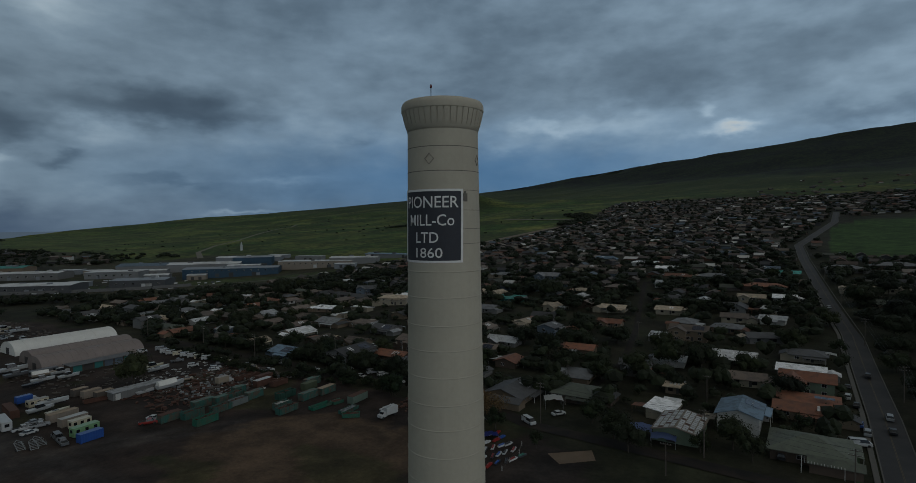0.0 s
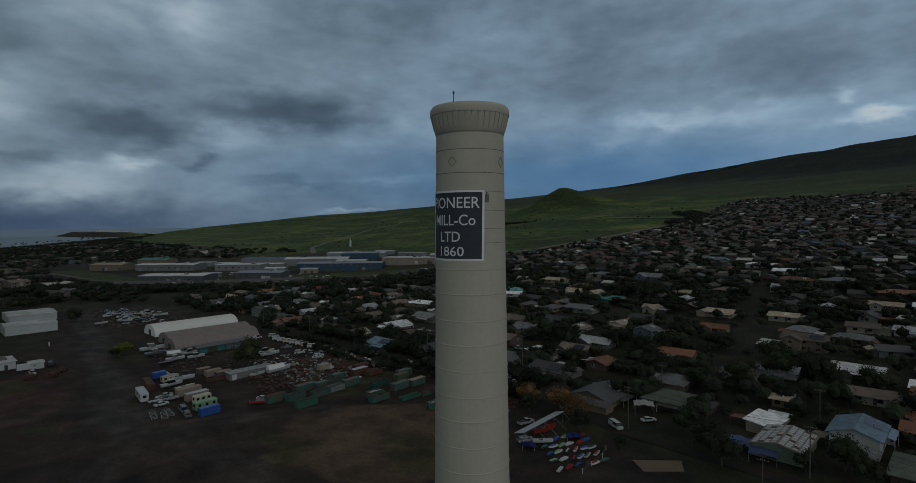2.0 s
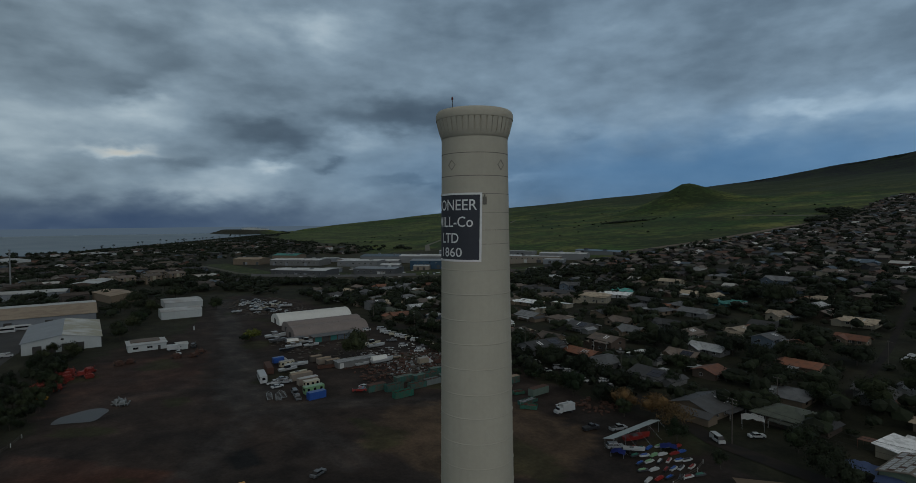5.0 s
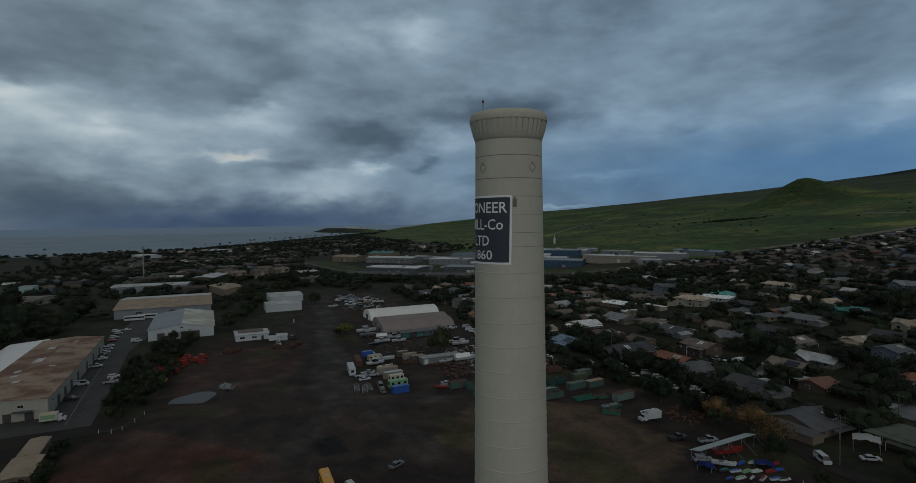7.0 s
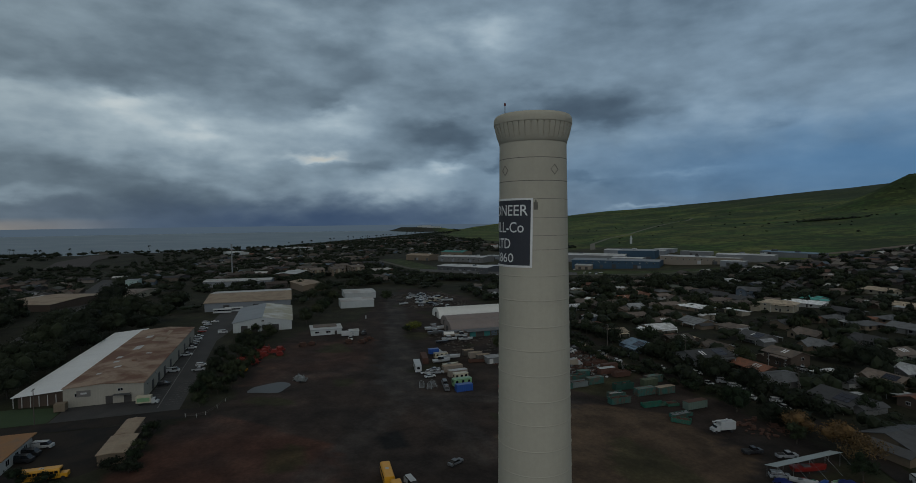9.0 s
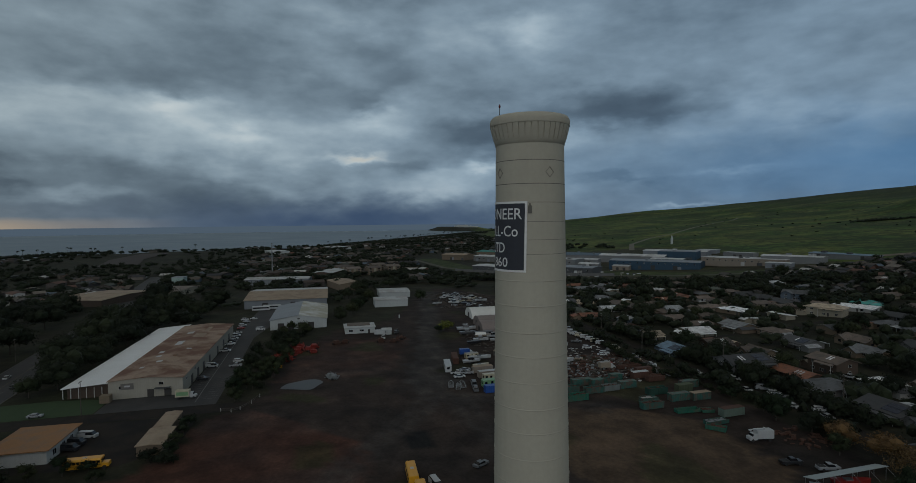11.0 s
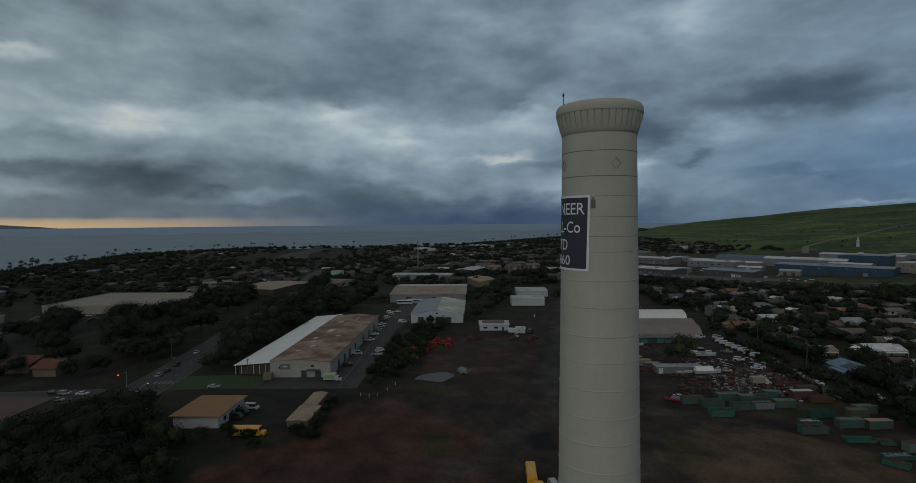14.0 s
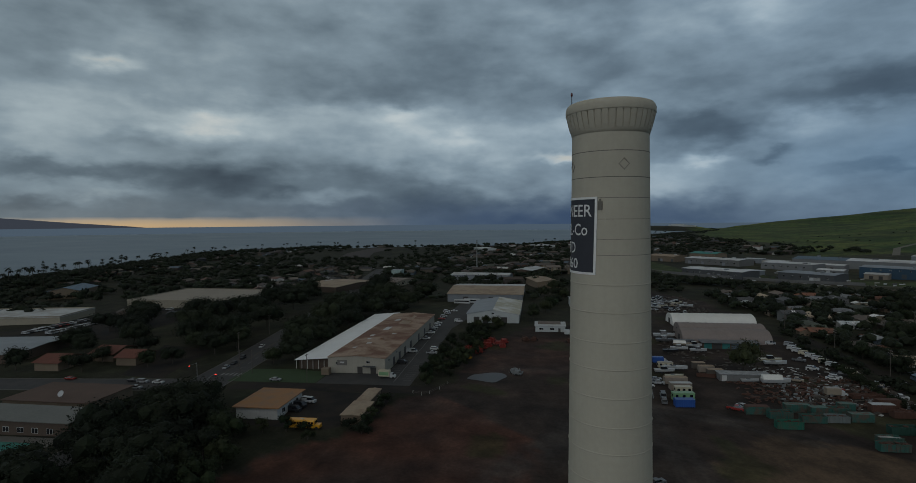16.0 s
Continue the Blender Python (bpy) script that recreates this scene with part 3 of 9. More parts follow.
    for s0, s1, z0, z1 in ((0, 0.14, SIGN_Z0, SIGN_Z1), (width - 0.14, width, SIGN_Z0, SIGN_Z1), (0.14, width - 0.14, SIGN_Z0, SIGN_Z0 + 0.13), (0.14, width - 0.14, SIGN_Z1 - 0.13, SIGN_Z1)):
        part("sign_border", patch(s0, s1, z0, z1, 0.045, 40 if s1 - s0 > 1 else 2), letter, sign)
    # small dark stain beside the sign's upper corner, added as two thin raised blocks
    bm = bmesh.new()
    a0, r = edge + radians(5.2), shaft_radius(62.6)
    box(bm, r - 0.03, r + 0.07, -0.13, 0.13, 62.35, 62.85)
    box(bm, r - 0.03, r + 0.04, -0.05, 0.05, 62.85, 63.0)
    bmesh.ops.rotate(bm, verts=bm.verts, cent=(0, 0, 0), matrix=Matrix.Rotation(a0, 3, "Z"))
    part("junction_box", bm, seam_mat, base, "small dark grey blotch beside the sign")
    # lettering: (text, centre from edge, base z, height, width)
    for text, s_left, s_right, z, h in SIGN_LINES:
        cu = bpy.data.curves.new("lettering", "FONT")
        cu.body, cu.size, cu.resolution_u, cu.offset = text, 1.0, 3, 0.005
        tmp = new("lettering", cu)
        bpy.context.view_layer.update()
        me = bpy.data.meshes.new_from_object(tmp.evaluated_get(bpy.context.evaluated_depsgraph_get()))
        bpy.data.objects.remove(tmp)
        bm = bmesh.new()
        bm.from_mesh(me)
        bpy.data.meshes.remove(me)
        bmesh.ops.triangulate(bm, faces=bm.faces[:])
        x0, x1 = min(v.co.x for v in bm.verts), max(v.co.x for v in bm.verts)
        z0, z1 = min(v.co.y for v in bm.verts), max(v.co.y for v in bm.verts)
        for v in bm.verts:
            s = s_left + (s_right - s_left) * (v.co.x - x0) / (x1 - x0)
            v.co = wrap(s, z + h * (v.co.y - z0) / (z1 - z0), 0.04)
        part("lettering", bm, letter, sign)


ROD = (0.78, -2.36)
SIGN_EDGE, SIGN_WIDE, SIGN_Z0, SIGN_Z1 = -25.9, 4.55, 58.56, 63.12
SIGN_LINES = [
    ("PIONEER", 4.08, 0.32, 61.97, 0.72),
    ("MILL-Co", 3.75, 0.58, 60.86, 0.70),
    ("LTD", 3.12, 1.56, 59.80, 0.66),
    ("1860", 3.12, 1.30, 58.87, 0.62),
]
build_stack()

# ---- buildings ----
GLASS = surface("window_glass", (0.012, 0.014, 0.017), 0.12, 0, 0.5, 0.2, spec=0.6)
DOOR_DARK = surface("dark_door", (0.035, 0.032, 0.03), 0.7)
FRAME_WHITE = surface("window_frame_paint", (0.42, 0.42, 0.40), 0.6)
SOLAR = surface("solar_panel_glass", (0.012, 0.016, 0.032), 0.15, 0, 0.8, 0.2)
WALLS = {
    "cream": (0.28, 0.25, 0.19), "white": (0.42, 0.42, 0.40), "grey": (0.155, 0.155, 0.15), "tan": (0.17, 0.13, 0.09),
    "green": (0.13, 0.17, 0.12), "brown": (0.075, 0.052, 0.038), "blue": (0.10, 0.13, 0.165), "dark": (0.045, 0.042, 0.04), "teal": (0.03, 0.17, 0.16),
}
ROOFS = {
    "brown": (0.115, 0.088, 0.070), "grey": (0.115, 0.118, 0.122), "dark": (0.052, 0.052, 0.054), "green": (0.068, 0.078, 0.058),
    "rust": (0.165, 0.066, 0.036), "silver": (0.30, 0.31, 0.315), "white": (0.62, 0.62, 0.61), "blue": (0.12, 0.18, 0.24), "teal": (0.05, 0.25, 0.22), "tan": (0.31, 0.25, 0.18),
}


def wall_mat(c):
    return surface("wall_" + c, tuple(0.85 * v for v in WALLS[c]), 0.85, 0, 0.5, 0.18, 4.0, 0.12, streak=0.12, shift=0.12)


def roof_mat(c):
    return surface("roof_" + c, tuple(min(0.7, 1.2 * v) for v in ROOFS[c]), 0.75, 0, 0.45, 0.28, 5.0, 0.2, 0.03, shift=0.38, second=tuple(v * 0.62 + 0.012 for v in ROOFS[c]), second_amt=0.35, streak=0.05)


def window(parent, x, y, z, w, h, face, deep=True):
    """A window with a frame and a pane on the wall that faces -x, +x, -y or +y."""
    s = {"-x": (-1, 0), "+x": (1, 0), "-y": (0, -1), "+y": (0, 1)}[face]

    def flat(w0, w1, z0, z1, out, back):
        if s[0]:
            a, b = sorted((x + s[0] * out, x - s[0] * back))
            return (a, b, y + w0, y + w1, z0, z1)
        a, b = sorted((y + s[1] * out, y - s[1] * back))
        return (x + w0, x + w1, a, b, z0, z1)
    f = 0.07
    if deep:
        fr = part("window", boxes(flat(-w / 2, -w / 2 + f, z, z + h, 0.06, 0.05), flat(w / 2 - f, w / 2, z, z + h, 0.06, 0.05), flat(-w / 2 + f, w / 2 - f, z, z + f, 0.06, 0.05), flat(-w / 2 + f, w / 2 - f, z + h - f, z + h, 0.06, 0.05), flat(-f / 2, f / 2, z + f, z + h - f, 0.05, 0.05)), FRAME_WHITE, parent)
        part("pane", boxes(flat(-w / 2 + f, w / 2 - f, z + f, z + h - f, 0.02, 0.05)), GLASS, fr)
        return fr
    return part("window", boxes(flat(-w / 2, w / 2, z, z + h, 0.03, 0.05)), GLASS, parent)


def gable_roof(bm, x0, x1, y0, y1, z, rise, over=0.5, thick=0.18, axis="x"):
    """Two slabs that meet in a ridge along axis."""
    if axis == "x":
        c, half = (y0 + y1) / 2, (y1 - y0) / 2
    else:
        c, half = (x0 + x1) / 2, (x1 - x0) / 2
    k = rise / half
    e = half + over
    outline = [(c - e, z - k * over), (c, z + rise), (c + e, z - k * over), (c + e, z - k * over + thick), (c, z + rise + thick), (c - e, z - k * over + thick)]
    if axis == "x":
        prism(bm, outline, x0 - over, x1 + over, "x")
    else:
        prism(bm, outline, y0 - over, y1 + over, "y")


def gable_walls(bm, x0, x1, y0, y1, z0, z, rise, axis="x"):
    if axis == "x":
        c = (y0 + y1) / 2
        prism(bm, [(y0, z0), (y1, z0), (y1, z), (c, z + rise - 0.01), (y0, z)], x0, x1, "x")
    else:
        c = (x0 + x1) / 2
        prism(bm, [(x0, z0), (x1, z0), (x1, z), (c, z + rise - 0.01), (x0, z)], y0, y1, "y")


def hip_roof(bm, x0, x1, y0, y1, z, rise, over=0.9, thick=0.16):
    x0, x1, y0, y1 = x0 - over, x1 + over, y0 - over, y1 + over
    h = min(x1 - x0, y1 - y0) / 2 * 0.96
    if x1 - x0 >= y1 - y0:
        ridge = [(x0 + h, (y0 + y1) / 2), (x1 - h, (y0 + y1) / 2)]
    else:
        ridge = [((x0 + x1) / 2, y0 + h), ((x0 + x1) / 2, y1 - h)]
    lo = [bm.verts.new((*p, z - 0.15)) for p in ((x0, y0), (x1, y0), (x1, y1), (x0, y1))]
    mid = [bm.verts.new((*p, z - 0.15 + thick)) for p in ((x0, y0), (x1, y0), (x1, y1), (x0, y1))]
    r = [bm.verts.new((*p, z + rise)) for p in ridge]
    bm.faces.new(lo[::-1])
    for i in range(4):
        bm.faces.new((lo[i], lo[(i + 1) % 4], mid[(i + 1) % 4], mid[i]))
    if x1 - x0 >= y1 - y0:
        bm.faces.new((mid[0], mid[1], r[1], r[0])), bm.faces.new((mid[1], mid[2], r[1])), bm.faces.new((mid[2], mid[3], r[0], r[1])), bm.faces.new((mid[3], mid[0], r[0]))
    else:
        bm.faces.new((mid[0], mid[1], r[0])), bm.faces.new((mid[1], mid[2], r[1], r[0])), bm.faces.new((mid[2], mid[3], r[1])), bm.faces.new((mid[3], mid[0], r[0], r[1]))


# ---- houses ----
def house(kind, w, d, wall, roof, label, deep=True, solar=False, storeys=1):
    """One house round its own origin, w along x and d along y; its front looks to -y."""
    e = thing("house", label, "house", "houses of the town")
    h = 2.55 * storeys + 0.05
    wm, rm = wall_mat(wall), roof_mat(roof)
    x0, x1, y0, y1 = -w / 2, w / 2, -d / 2, d / 2
    rise = min(w, d) * 0.16
    bw, br = bmesh.new(), bmesh.new()
    if kind == "gable":
        gable_walls(bw, x0, x1, y0, y1, -1.5, h, rise, "x")
        gable_roof(br, x0, x1, y0, y1, h, rise, 0.85)
    elif kind == "cross":
        gable_walls(bw, x0, x1, y0 + d * 0.3, y1, -1.5, h, rise, "x")
        gable_roof(br, x0, x1, y0 + d * 0.3, y1, h, rise, 0.85)
        gable_walls(bw, x0, x0 + w * 0.45, y0, y1 - d * 0.36, -1.5, h, rise * 0.9, "y")
        gable_roof(br, x0, x0 + w * 0.45, y0, y1 - d * 0.36, h, rise * 0.9, 0.8, axis="y")
    elif kind == "hip":
        box(bw, x0, x1, y0, y1, -1.5, h - 0.16)
        hip_roof(br, x0, x1, y0, y1, h, rise)
    else:
        prism(bw, [(y0, -1.5), (y1, -1.5), (y1, h + 0.5), (y0, h - 0.3)], x0, x1, "x")
        k = 0.8 / d
        prism(br, [(y0 - 0.7, h - 0.3 - 0.7 * k), (y1 + 0.7, h + 0.5 + 0.7 * k), (y1 + 0.7, h + 0.68 + 0.7 * k), (y0 - 0.7, h - 0.12 - 0.7 * k)], x0 - 0.6, x1 + 0.6, "x")
    part("wall", bw, wm, e)
    part("roof", br, rm, e)
    fy = y0 if kind != "cross" else y0 + d * 0.3
    for s in range(storeys):
        z = 0.85 + 2.55 * s
        n = (3 if w > 11 else 2) if deep else 2
        for i in range(n):
            x = x0 + w * (i + 0.6) / (n + 0.2)
            if kind == "cross" and x < x0 + w * 0.5:
                window(e, x0 + w * 0.22, y0, z, 1.5, 1.2, "-y", deep)
            else:
                window(e, x, fy, z, 1.5, 1.2, "-y", deep)
            if deep and (i != 1 or s):
                window(e, x, y1, z, 1.4, 1.1, "+y", deep)
        if deep:
            window(e, x0, y0 + d * 0.62, z, 1.4, 1.1, "-x", deep)
        window(e, x1, y0 + d * 0.62, z, 1.4, 1.1, "+x", deep)
    part("door", boxes((x1 - w * 0.42, x1 - w * 0.42 + 0.95, fy - 0.05, fy + 0.05, 0.05, 2.1)), DOOR_DARK, e)
    hr = random.Random(sum(map(ord, label)) + int(w * d))
    if kind != "cross" and w >= 10:
        # lower wing at one end, its ridge across the main one
        s, wl = hr.choice((-1, 1)), hr.uniform(3.0, 4.6)
        wx0, wx1 = (x1 - 0.4, x1 + wl) if s > 0 else (x0 - wl, x0 + 0.4)
        wy0 = y0 + d * hr.uniform(-0.18, 0.15)
        wy1 = wy0 + d * hr.uniform(0.55, 0.8)
        bw = bmesh.new()
        gable_walls(bw, wx0, wx1, wy0, wy1, -1.5, 2.25, (wx1 - wx0) * 0.2, "y")
        part("wing_wall", bw, wm, e)
        br = bmesh.new()
        gable_roof(br, wx0, wx1, wy0, wy1, 2.25, (wx1 - wx0) * 0.2, 0.55, 0.15, "y")
        part("wing_roof", br, rm if hr.random() < 0.6 else roof_mat(hr.choice(("silver", "dark", "rust", "tan", "grey"))), e)
    if hr.random() < 0.6:
        # sheet-roofed carport or patio cover behind
        cw, cd = hr.uniform(3.5, 6.5), hr.uniform(3.0, 5.0)
        px = hr.uniform(x0, x1 - cw)
        bp = bmesh.new()
        prism(bp, [(y1 + 0.95, 2.35), (y1 + 0.95 + cd, 2.05), (y1 + 0.95 + cd, 2.13), (y1 + 0.95, 2.43)], px, px + cw, "x")
        for qx in (px + 0.15, px + cw - 0.25):
            box(bp, qx, qx + 0.1, y1 + 0.75 + cd, y1 + 0.85 + cd, -1.2, 2.05)
            box(bp, qx, qx + 0.1, y1 + 1.0, y1 + 1.1, -1.2, 2.34)
        part("carport", bp, roof_mat(hr.choice(("silver", "white", "rust", "grey", "tan", "silver"))), e)
    if kind == "gable" and hr.random() < 0.55:
        # translucent roof sheets
        half = d / 2
        k = rise / half
        sx = hr.uniform(x0 * 0.6, x1 * 0.5)
        bp = bmesh.new()
        for i in range(hr.choice((1, 2, 2, 3))):
            a, b = half * 0.22, half * 0.72
            prism(bp, [(-b, h + rise - k * b + 0.19), (-a, h + rise - k * a + 0.19), (-a, h + rise - k * a + 0.23), (-b, h + rise - k * b + 0.23)], sx + 1.3 * i, sx + 0.7 + 1.3 * i, "x")
        part("skylight", bp, roof_mat("white"), e, "pale translucent roof sheets")
    if deep and kind != "cross":
        # open porch roof on posts
        bp = bmesh.new()
        prism(bp, [(y0 - 2.6, h - 0.75), (y0 - 0.9, h - 0.45), (y0 - 0.9, h - 0.35), (y0 - 2.6, h - 0.65)], x0 + w * 0.35, x1 - 0.2, "x")
        porch = part("porch_roof", bp, rm, e)
        for px in (x0 + w * 0.37, x1 - 0.4):
            part("post", boxes((px - 0.06, px + 0.06, y0 - 2.5, y0 - 2.38, -1.0, h - 0.72)), FRAME_WHITE, porch)
    if solar and kind != "hip":
        half = (y1 - (fy if kind == "cross" else y0)) / 2
        c = y1 - half
        k = rise / half if kind in ("gable", "cross") else 0
        for i in range(3):
            for j in range(2):
                bm = bmesh.new()
                px, a, b = x1 - 1.2 - 1.75 * (i + 1), half * (0.20 + 0.38 * j), half * (0.54 + 0.38 * j)
                prism(bm, [(c - b, h + rise - k * b + 0.22), (c - a, h + rise - k * a + 0.22), (c - a, h + rise - k * a + 0.30), (c - b, h + rise - k * b + 0.30)], px, px + 1.65, "x")
                part("solar_panel", bm, SOLAR, e)
    return e


def put(e, x, y, turn=0.0, z=None):
    e.matrix_world = pose(x, y, gz(x, y) if z is None else z, 0, 0, turn)
    return e


# the nearer houses, each where it stands: x, y, w, d, kind, wall, roof, turn, storeys, solar, words
HOUSES_BY_ROAD = [
    (0, 164, 15, 17, "hip", "brown", "green", 90, 1, 0, "low brown house with a dark mossy hipped roof"),
    (-17, 176, 14, 10.5, "gable", "white", "blue", 90, 2, 1, "two-storey white house with a blue-grey panelled roof"),
    (-1, 214, 15, 12, "cross", "green", "rust", 0, 2, 0, "pale green two-storey house with orange tiled gables"),
    (-1, 192, 16, 9, "gable", "tan", "rust", 0, 1, 0, "long low house with an orange tiled roof"),
    (0, 201, 15, 6.5, "shed", "dark", "rust", 0, 1, 1, "narrow house with a rust-red sloping roof"),
    (-3, 234, 15, 7, "shed", "grey", "white", 0, 1, 0, "long house with a pale sloping metal roof"),
    (-26, 245, 15, 10, "gable", "grey", "white", 0, 1, 0, "low house with a bright white metal roof"),
    (-1, 257, 12, 10, "hip", "cream", "dark", 0, 1, 0, "cream house with a dark hipped roof"),
    (-48, 272, 16, 11, "cross", "tan", "brown", 0, 2, 1, "tan two-storey house with a brown roof"),
    (-13, 368, 11, 9, "gable", "white", "white", 0, 1, 0, "white house with a pale metal roof"),
    (-30, 366, 14, 9, "cross", "cream", "tan", 0, 1, 0, "cream house with a tan roof"),
    (-87, 168, 15, 14, "gable", "tan", "dark", 90, 1, 0, "tan house with a dark green and rust roof"),
]
HOUSES_BY_LANE = [
    (-66, 178, 15, 13, "hip", "brown", "green", 0, 1, 0, "low brown house with a green hipped roof"),
    (-106, 203, 9, 9, "gable", "brown", "rust", 90, 1, 0, "small brown house with a rust-coloured roof"),
    (-125, 232, 15, 11, "cross", "grey", "silver", 0, 1, 0, "grey house with silver metal gables"),
    (-126, 215, 13, 11, "cross", "tan", "brown", 0, 1, 1, "tan house with a brown panelled roof"),
    (-137, 206, 11, 9, "hip", "white", "white", 0, 1, 0, "small house with a bright white roof"),
    (-112, 258, 10, 9, "gable", "blue", "grey", 90, 2, 0, "blue-grey two-storey house with a steep roof"),
    (-90, 287, 12, 9, "cross", "tan", "rust", 0, 1, 0, "tan house with orange gables"),
    (-99, 324, 14, 9, "gable", "cream", "tan", 0, 1, 0, "cream house with a tan roof"),
    (-60, 268, 9, 8, "shed", "grey", "silver", 0, 1, 0, "small house with a silver sheet roof"),
    (-142, 187, 14, 12, "hip", "grey", "grey", 90, 1, 0, "grey house with a slate-grey hipped roof"),
    (-117, 184, 14, 12, "gable", "grey", "dark", 0, 1, 1, "grey house with a dark roof and skylights"),
    (-172, 177, 18, 12, "gable", "grey", "dark", 90, 2, 1, "dark two-storey house with roof panels"),
]
HOUSES_BY_YARD = [
    (-206, 171, 13, 11, "gable", "blue", "blue", 0, 1, 1, "house with a pale blue metal roof and panels"),
    (-238, 204, 15, 11, "gable", "cream", "white", 90, 1, 0, "house with a patched white metal roof"),
    (-242, 234, 15, 12, "gable", "tan", "silver", 0, 1, 0, "tan house with a silver metal roof"),
    (-254, 306, 20, 11, "hip", "cream", "tan", 30, 2, 0, "long cream two-storey house with many windows"),
    (-264, 346, 14, 11, "gable", "white", "teal", 0, 1, 0, "house with a bright teal metal roof"),
    (-306, 335, 15, 12, "cross", "blue", "grey", 30, 2, 0, "blue two-storey house with a grey roof"),
    (-181, 414, 18, 14, "cross", "blue", "grey", 0, 2, 0, "large blue-grey two-storey house"),
    (-176, 341, 17, 9, "shed", "teal", "teal", 0, 1, 0, "low house with a long teal metal roof"),
    (-171, 532, 16, 10, "gable", "blue", "blue", 0, 1, 0, "house with a bright blue metal roof"),
    (-190, 200, 12, 10, "cross", "tan", "brown", 0, 1, 0, "tan house with a brown shingle roof"),
    (-212, 196, 12, 9, "gable", "brown", "brown", 90, 1, 0, "brown house with a weathered brown roof"),
    (-160, 208, 13, 10, "gable", "brown", "brown", 0, 2, 0, "brown two-storey house with balconies"),
]
HOUSES_BEHIND = [
    (-222, 240, 14, 10, "hip", "tan", "brown", 0, 1, 0, "tan house with a brown hipped roof"),
    (-198, 232, 14, 11, "gable", "grey", "dark", 0, 1, 1, "grey house with a dark shingle roof"),
    (-172, 240, 12, 12, "cross", "tan", "grey", 0, 1, 0, "tan house with grey gables"),
    (-149, 254, 12, 10, "gable", "green", "brown", 90, 1, 0, "green house with a brown roof"),
    (-262, 176, 11, 9, "gable", "tan", "brown", 0, 1, 0, "tan house with a brown roof among trees"),
    (-280, 190, 10, 9, "gable", "blue", "silver", 0, 1, 0, "small blue house with a silver roof"),
    (-238, 178, 9, 8, "gable", "cream", "tan", 90, 1, 0, "small house with a tan gable roof"),
]
NEAR_HOUSES = HOUSES_BY_ROAD + HOUSES_BY_LANE + HOUSES_BY_YARD + HOUSES_BEHIND
for x, y, w, d, kind, wall, roof, turn, st, sol, words in NEAR_HOUSES:
    put(house(kind, w, d, wall, roof, words, True, bool(sol), st), x, y, turn)

# more houses that stand out by roof colour: x, y, w, d, kind, wall, roof, turn, words
UPHILL_HOUSES = [
    (-39, 198, 6, 5, "gable", "tan", "tan", 0, "small tan garden hut"),
    (-18, 280, 14, 9, "gable", "grey", "dark", 20, "grey house with a dark panelled roof"),
    (-68, 326, 13, 9, "gable", "cream", "tan", 0, "cream house with a pale tan roof"),
    (-86, 404, 14, 11, "cross", "white", "silver", 0, "white house with pale gables"),
    (-134, 274, 10, 9, "gable", "cream", "tan", 90, "small house with a pale tan gable"),
    (-102, 270, 11, 9, "gable", "brown", "rust", 90, "brown house with a rust-red roof"),
    (-136, 372, 14, 10, "hip", "tan", "tan", 0, "tan house with a pale hipped roof"),
    (-125, 503, 22, 10, "shed", "white", "white", 0, "long white two-level house with a flat roof"),
    (-98, 471, 20, 10, "gable", "white", "white", 0, "house with a long bright white roof"),
    (-84, 435, 18, 10, "gable", "tan", "rust", 0, "tan house with an orange-brown roof"),
    (-60, 436, 20, 13, "hip", "green", "grey", 0, "wide green house with a grey roof"),
    (-25, 401, 24, 12, "hip", "brown", "rust", 0, "long brown house with a rust-red roof"),
    (-14, 452, 14, 9, "gable", "white", "teal", 0, "house with a pale teal roof"),
    (19, 475, 22, 14, "hip", "grey", "grey", 0, "wide grey hall with a hipped roof"),
    (32, 402, 30, 11, "shed", "cream", "tan", 0, "long cream building with a tan roof"),
    (50, 489, 24, 13, "hip", "brown", "grey", 0, "wide brown building with a grey roof"),
]
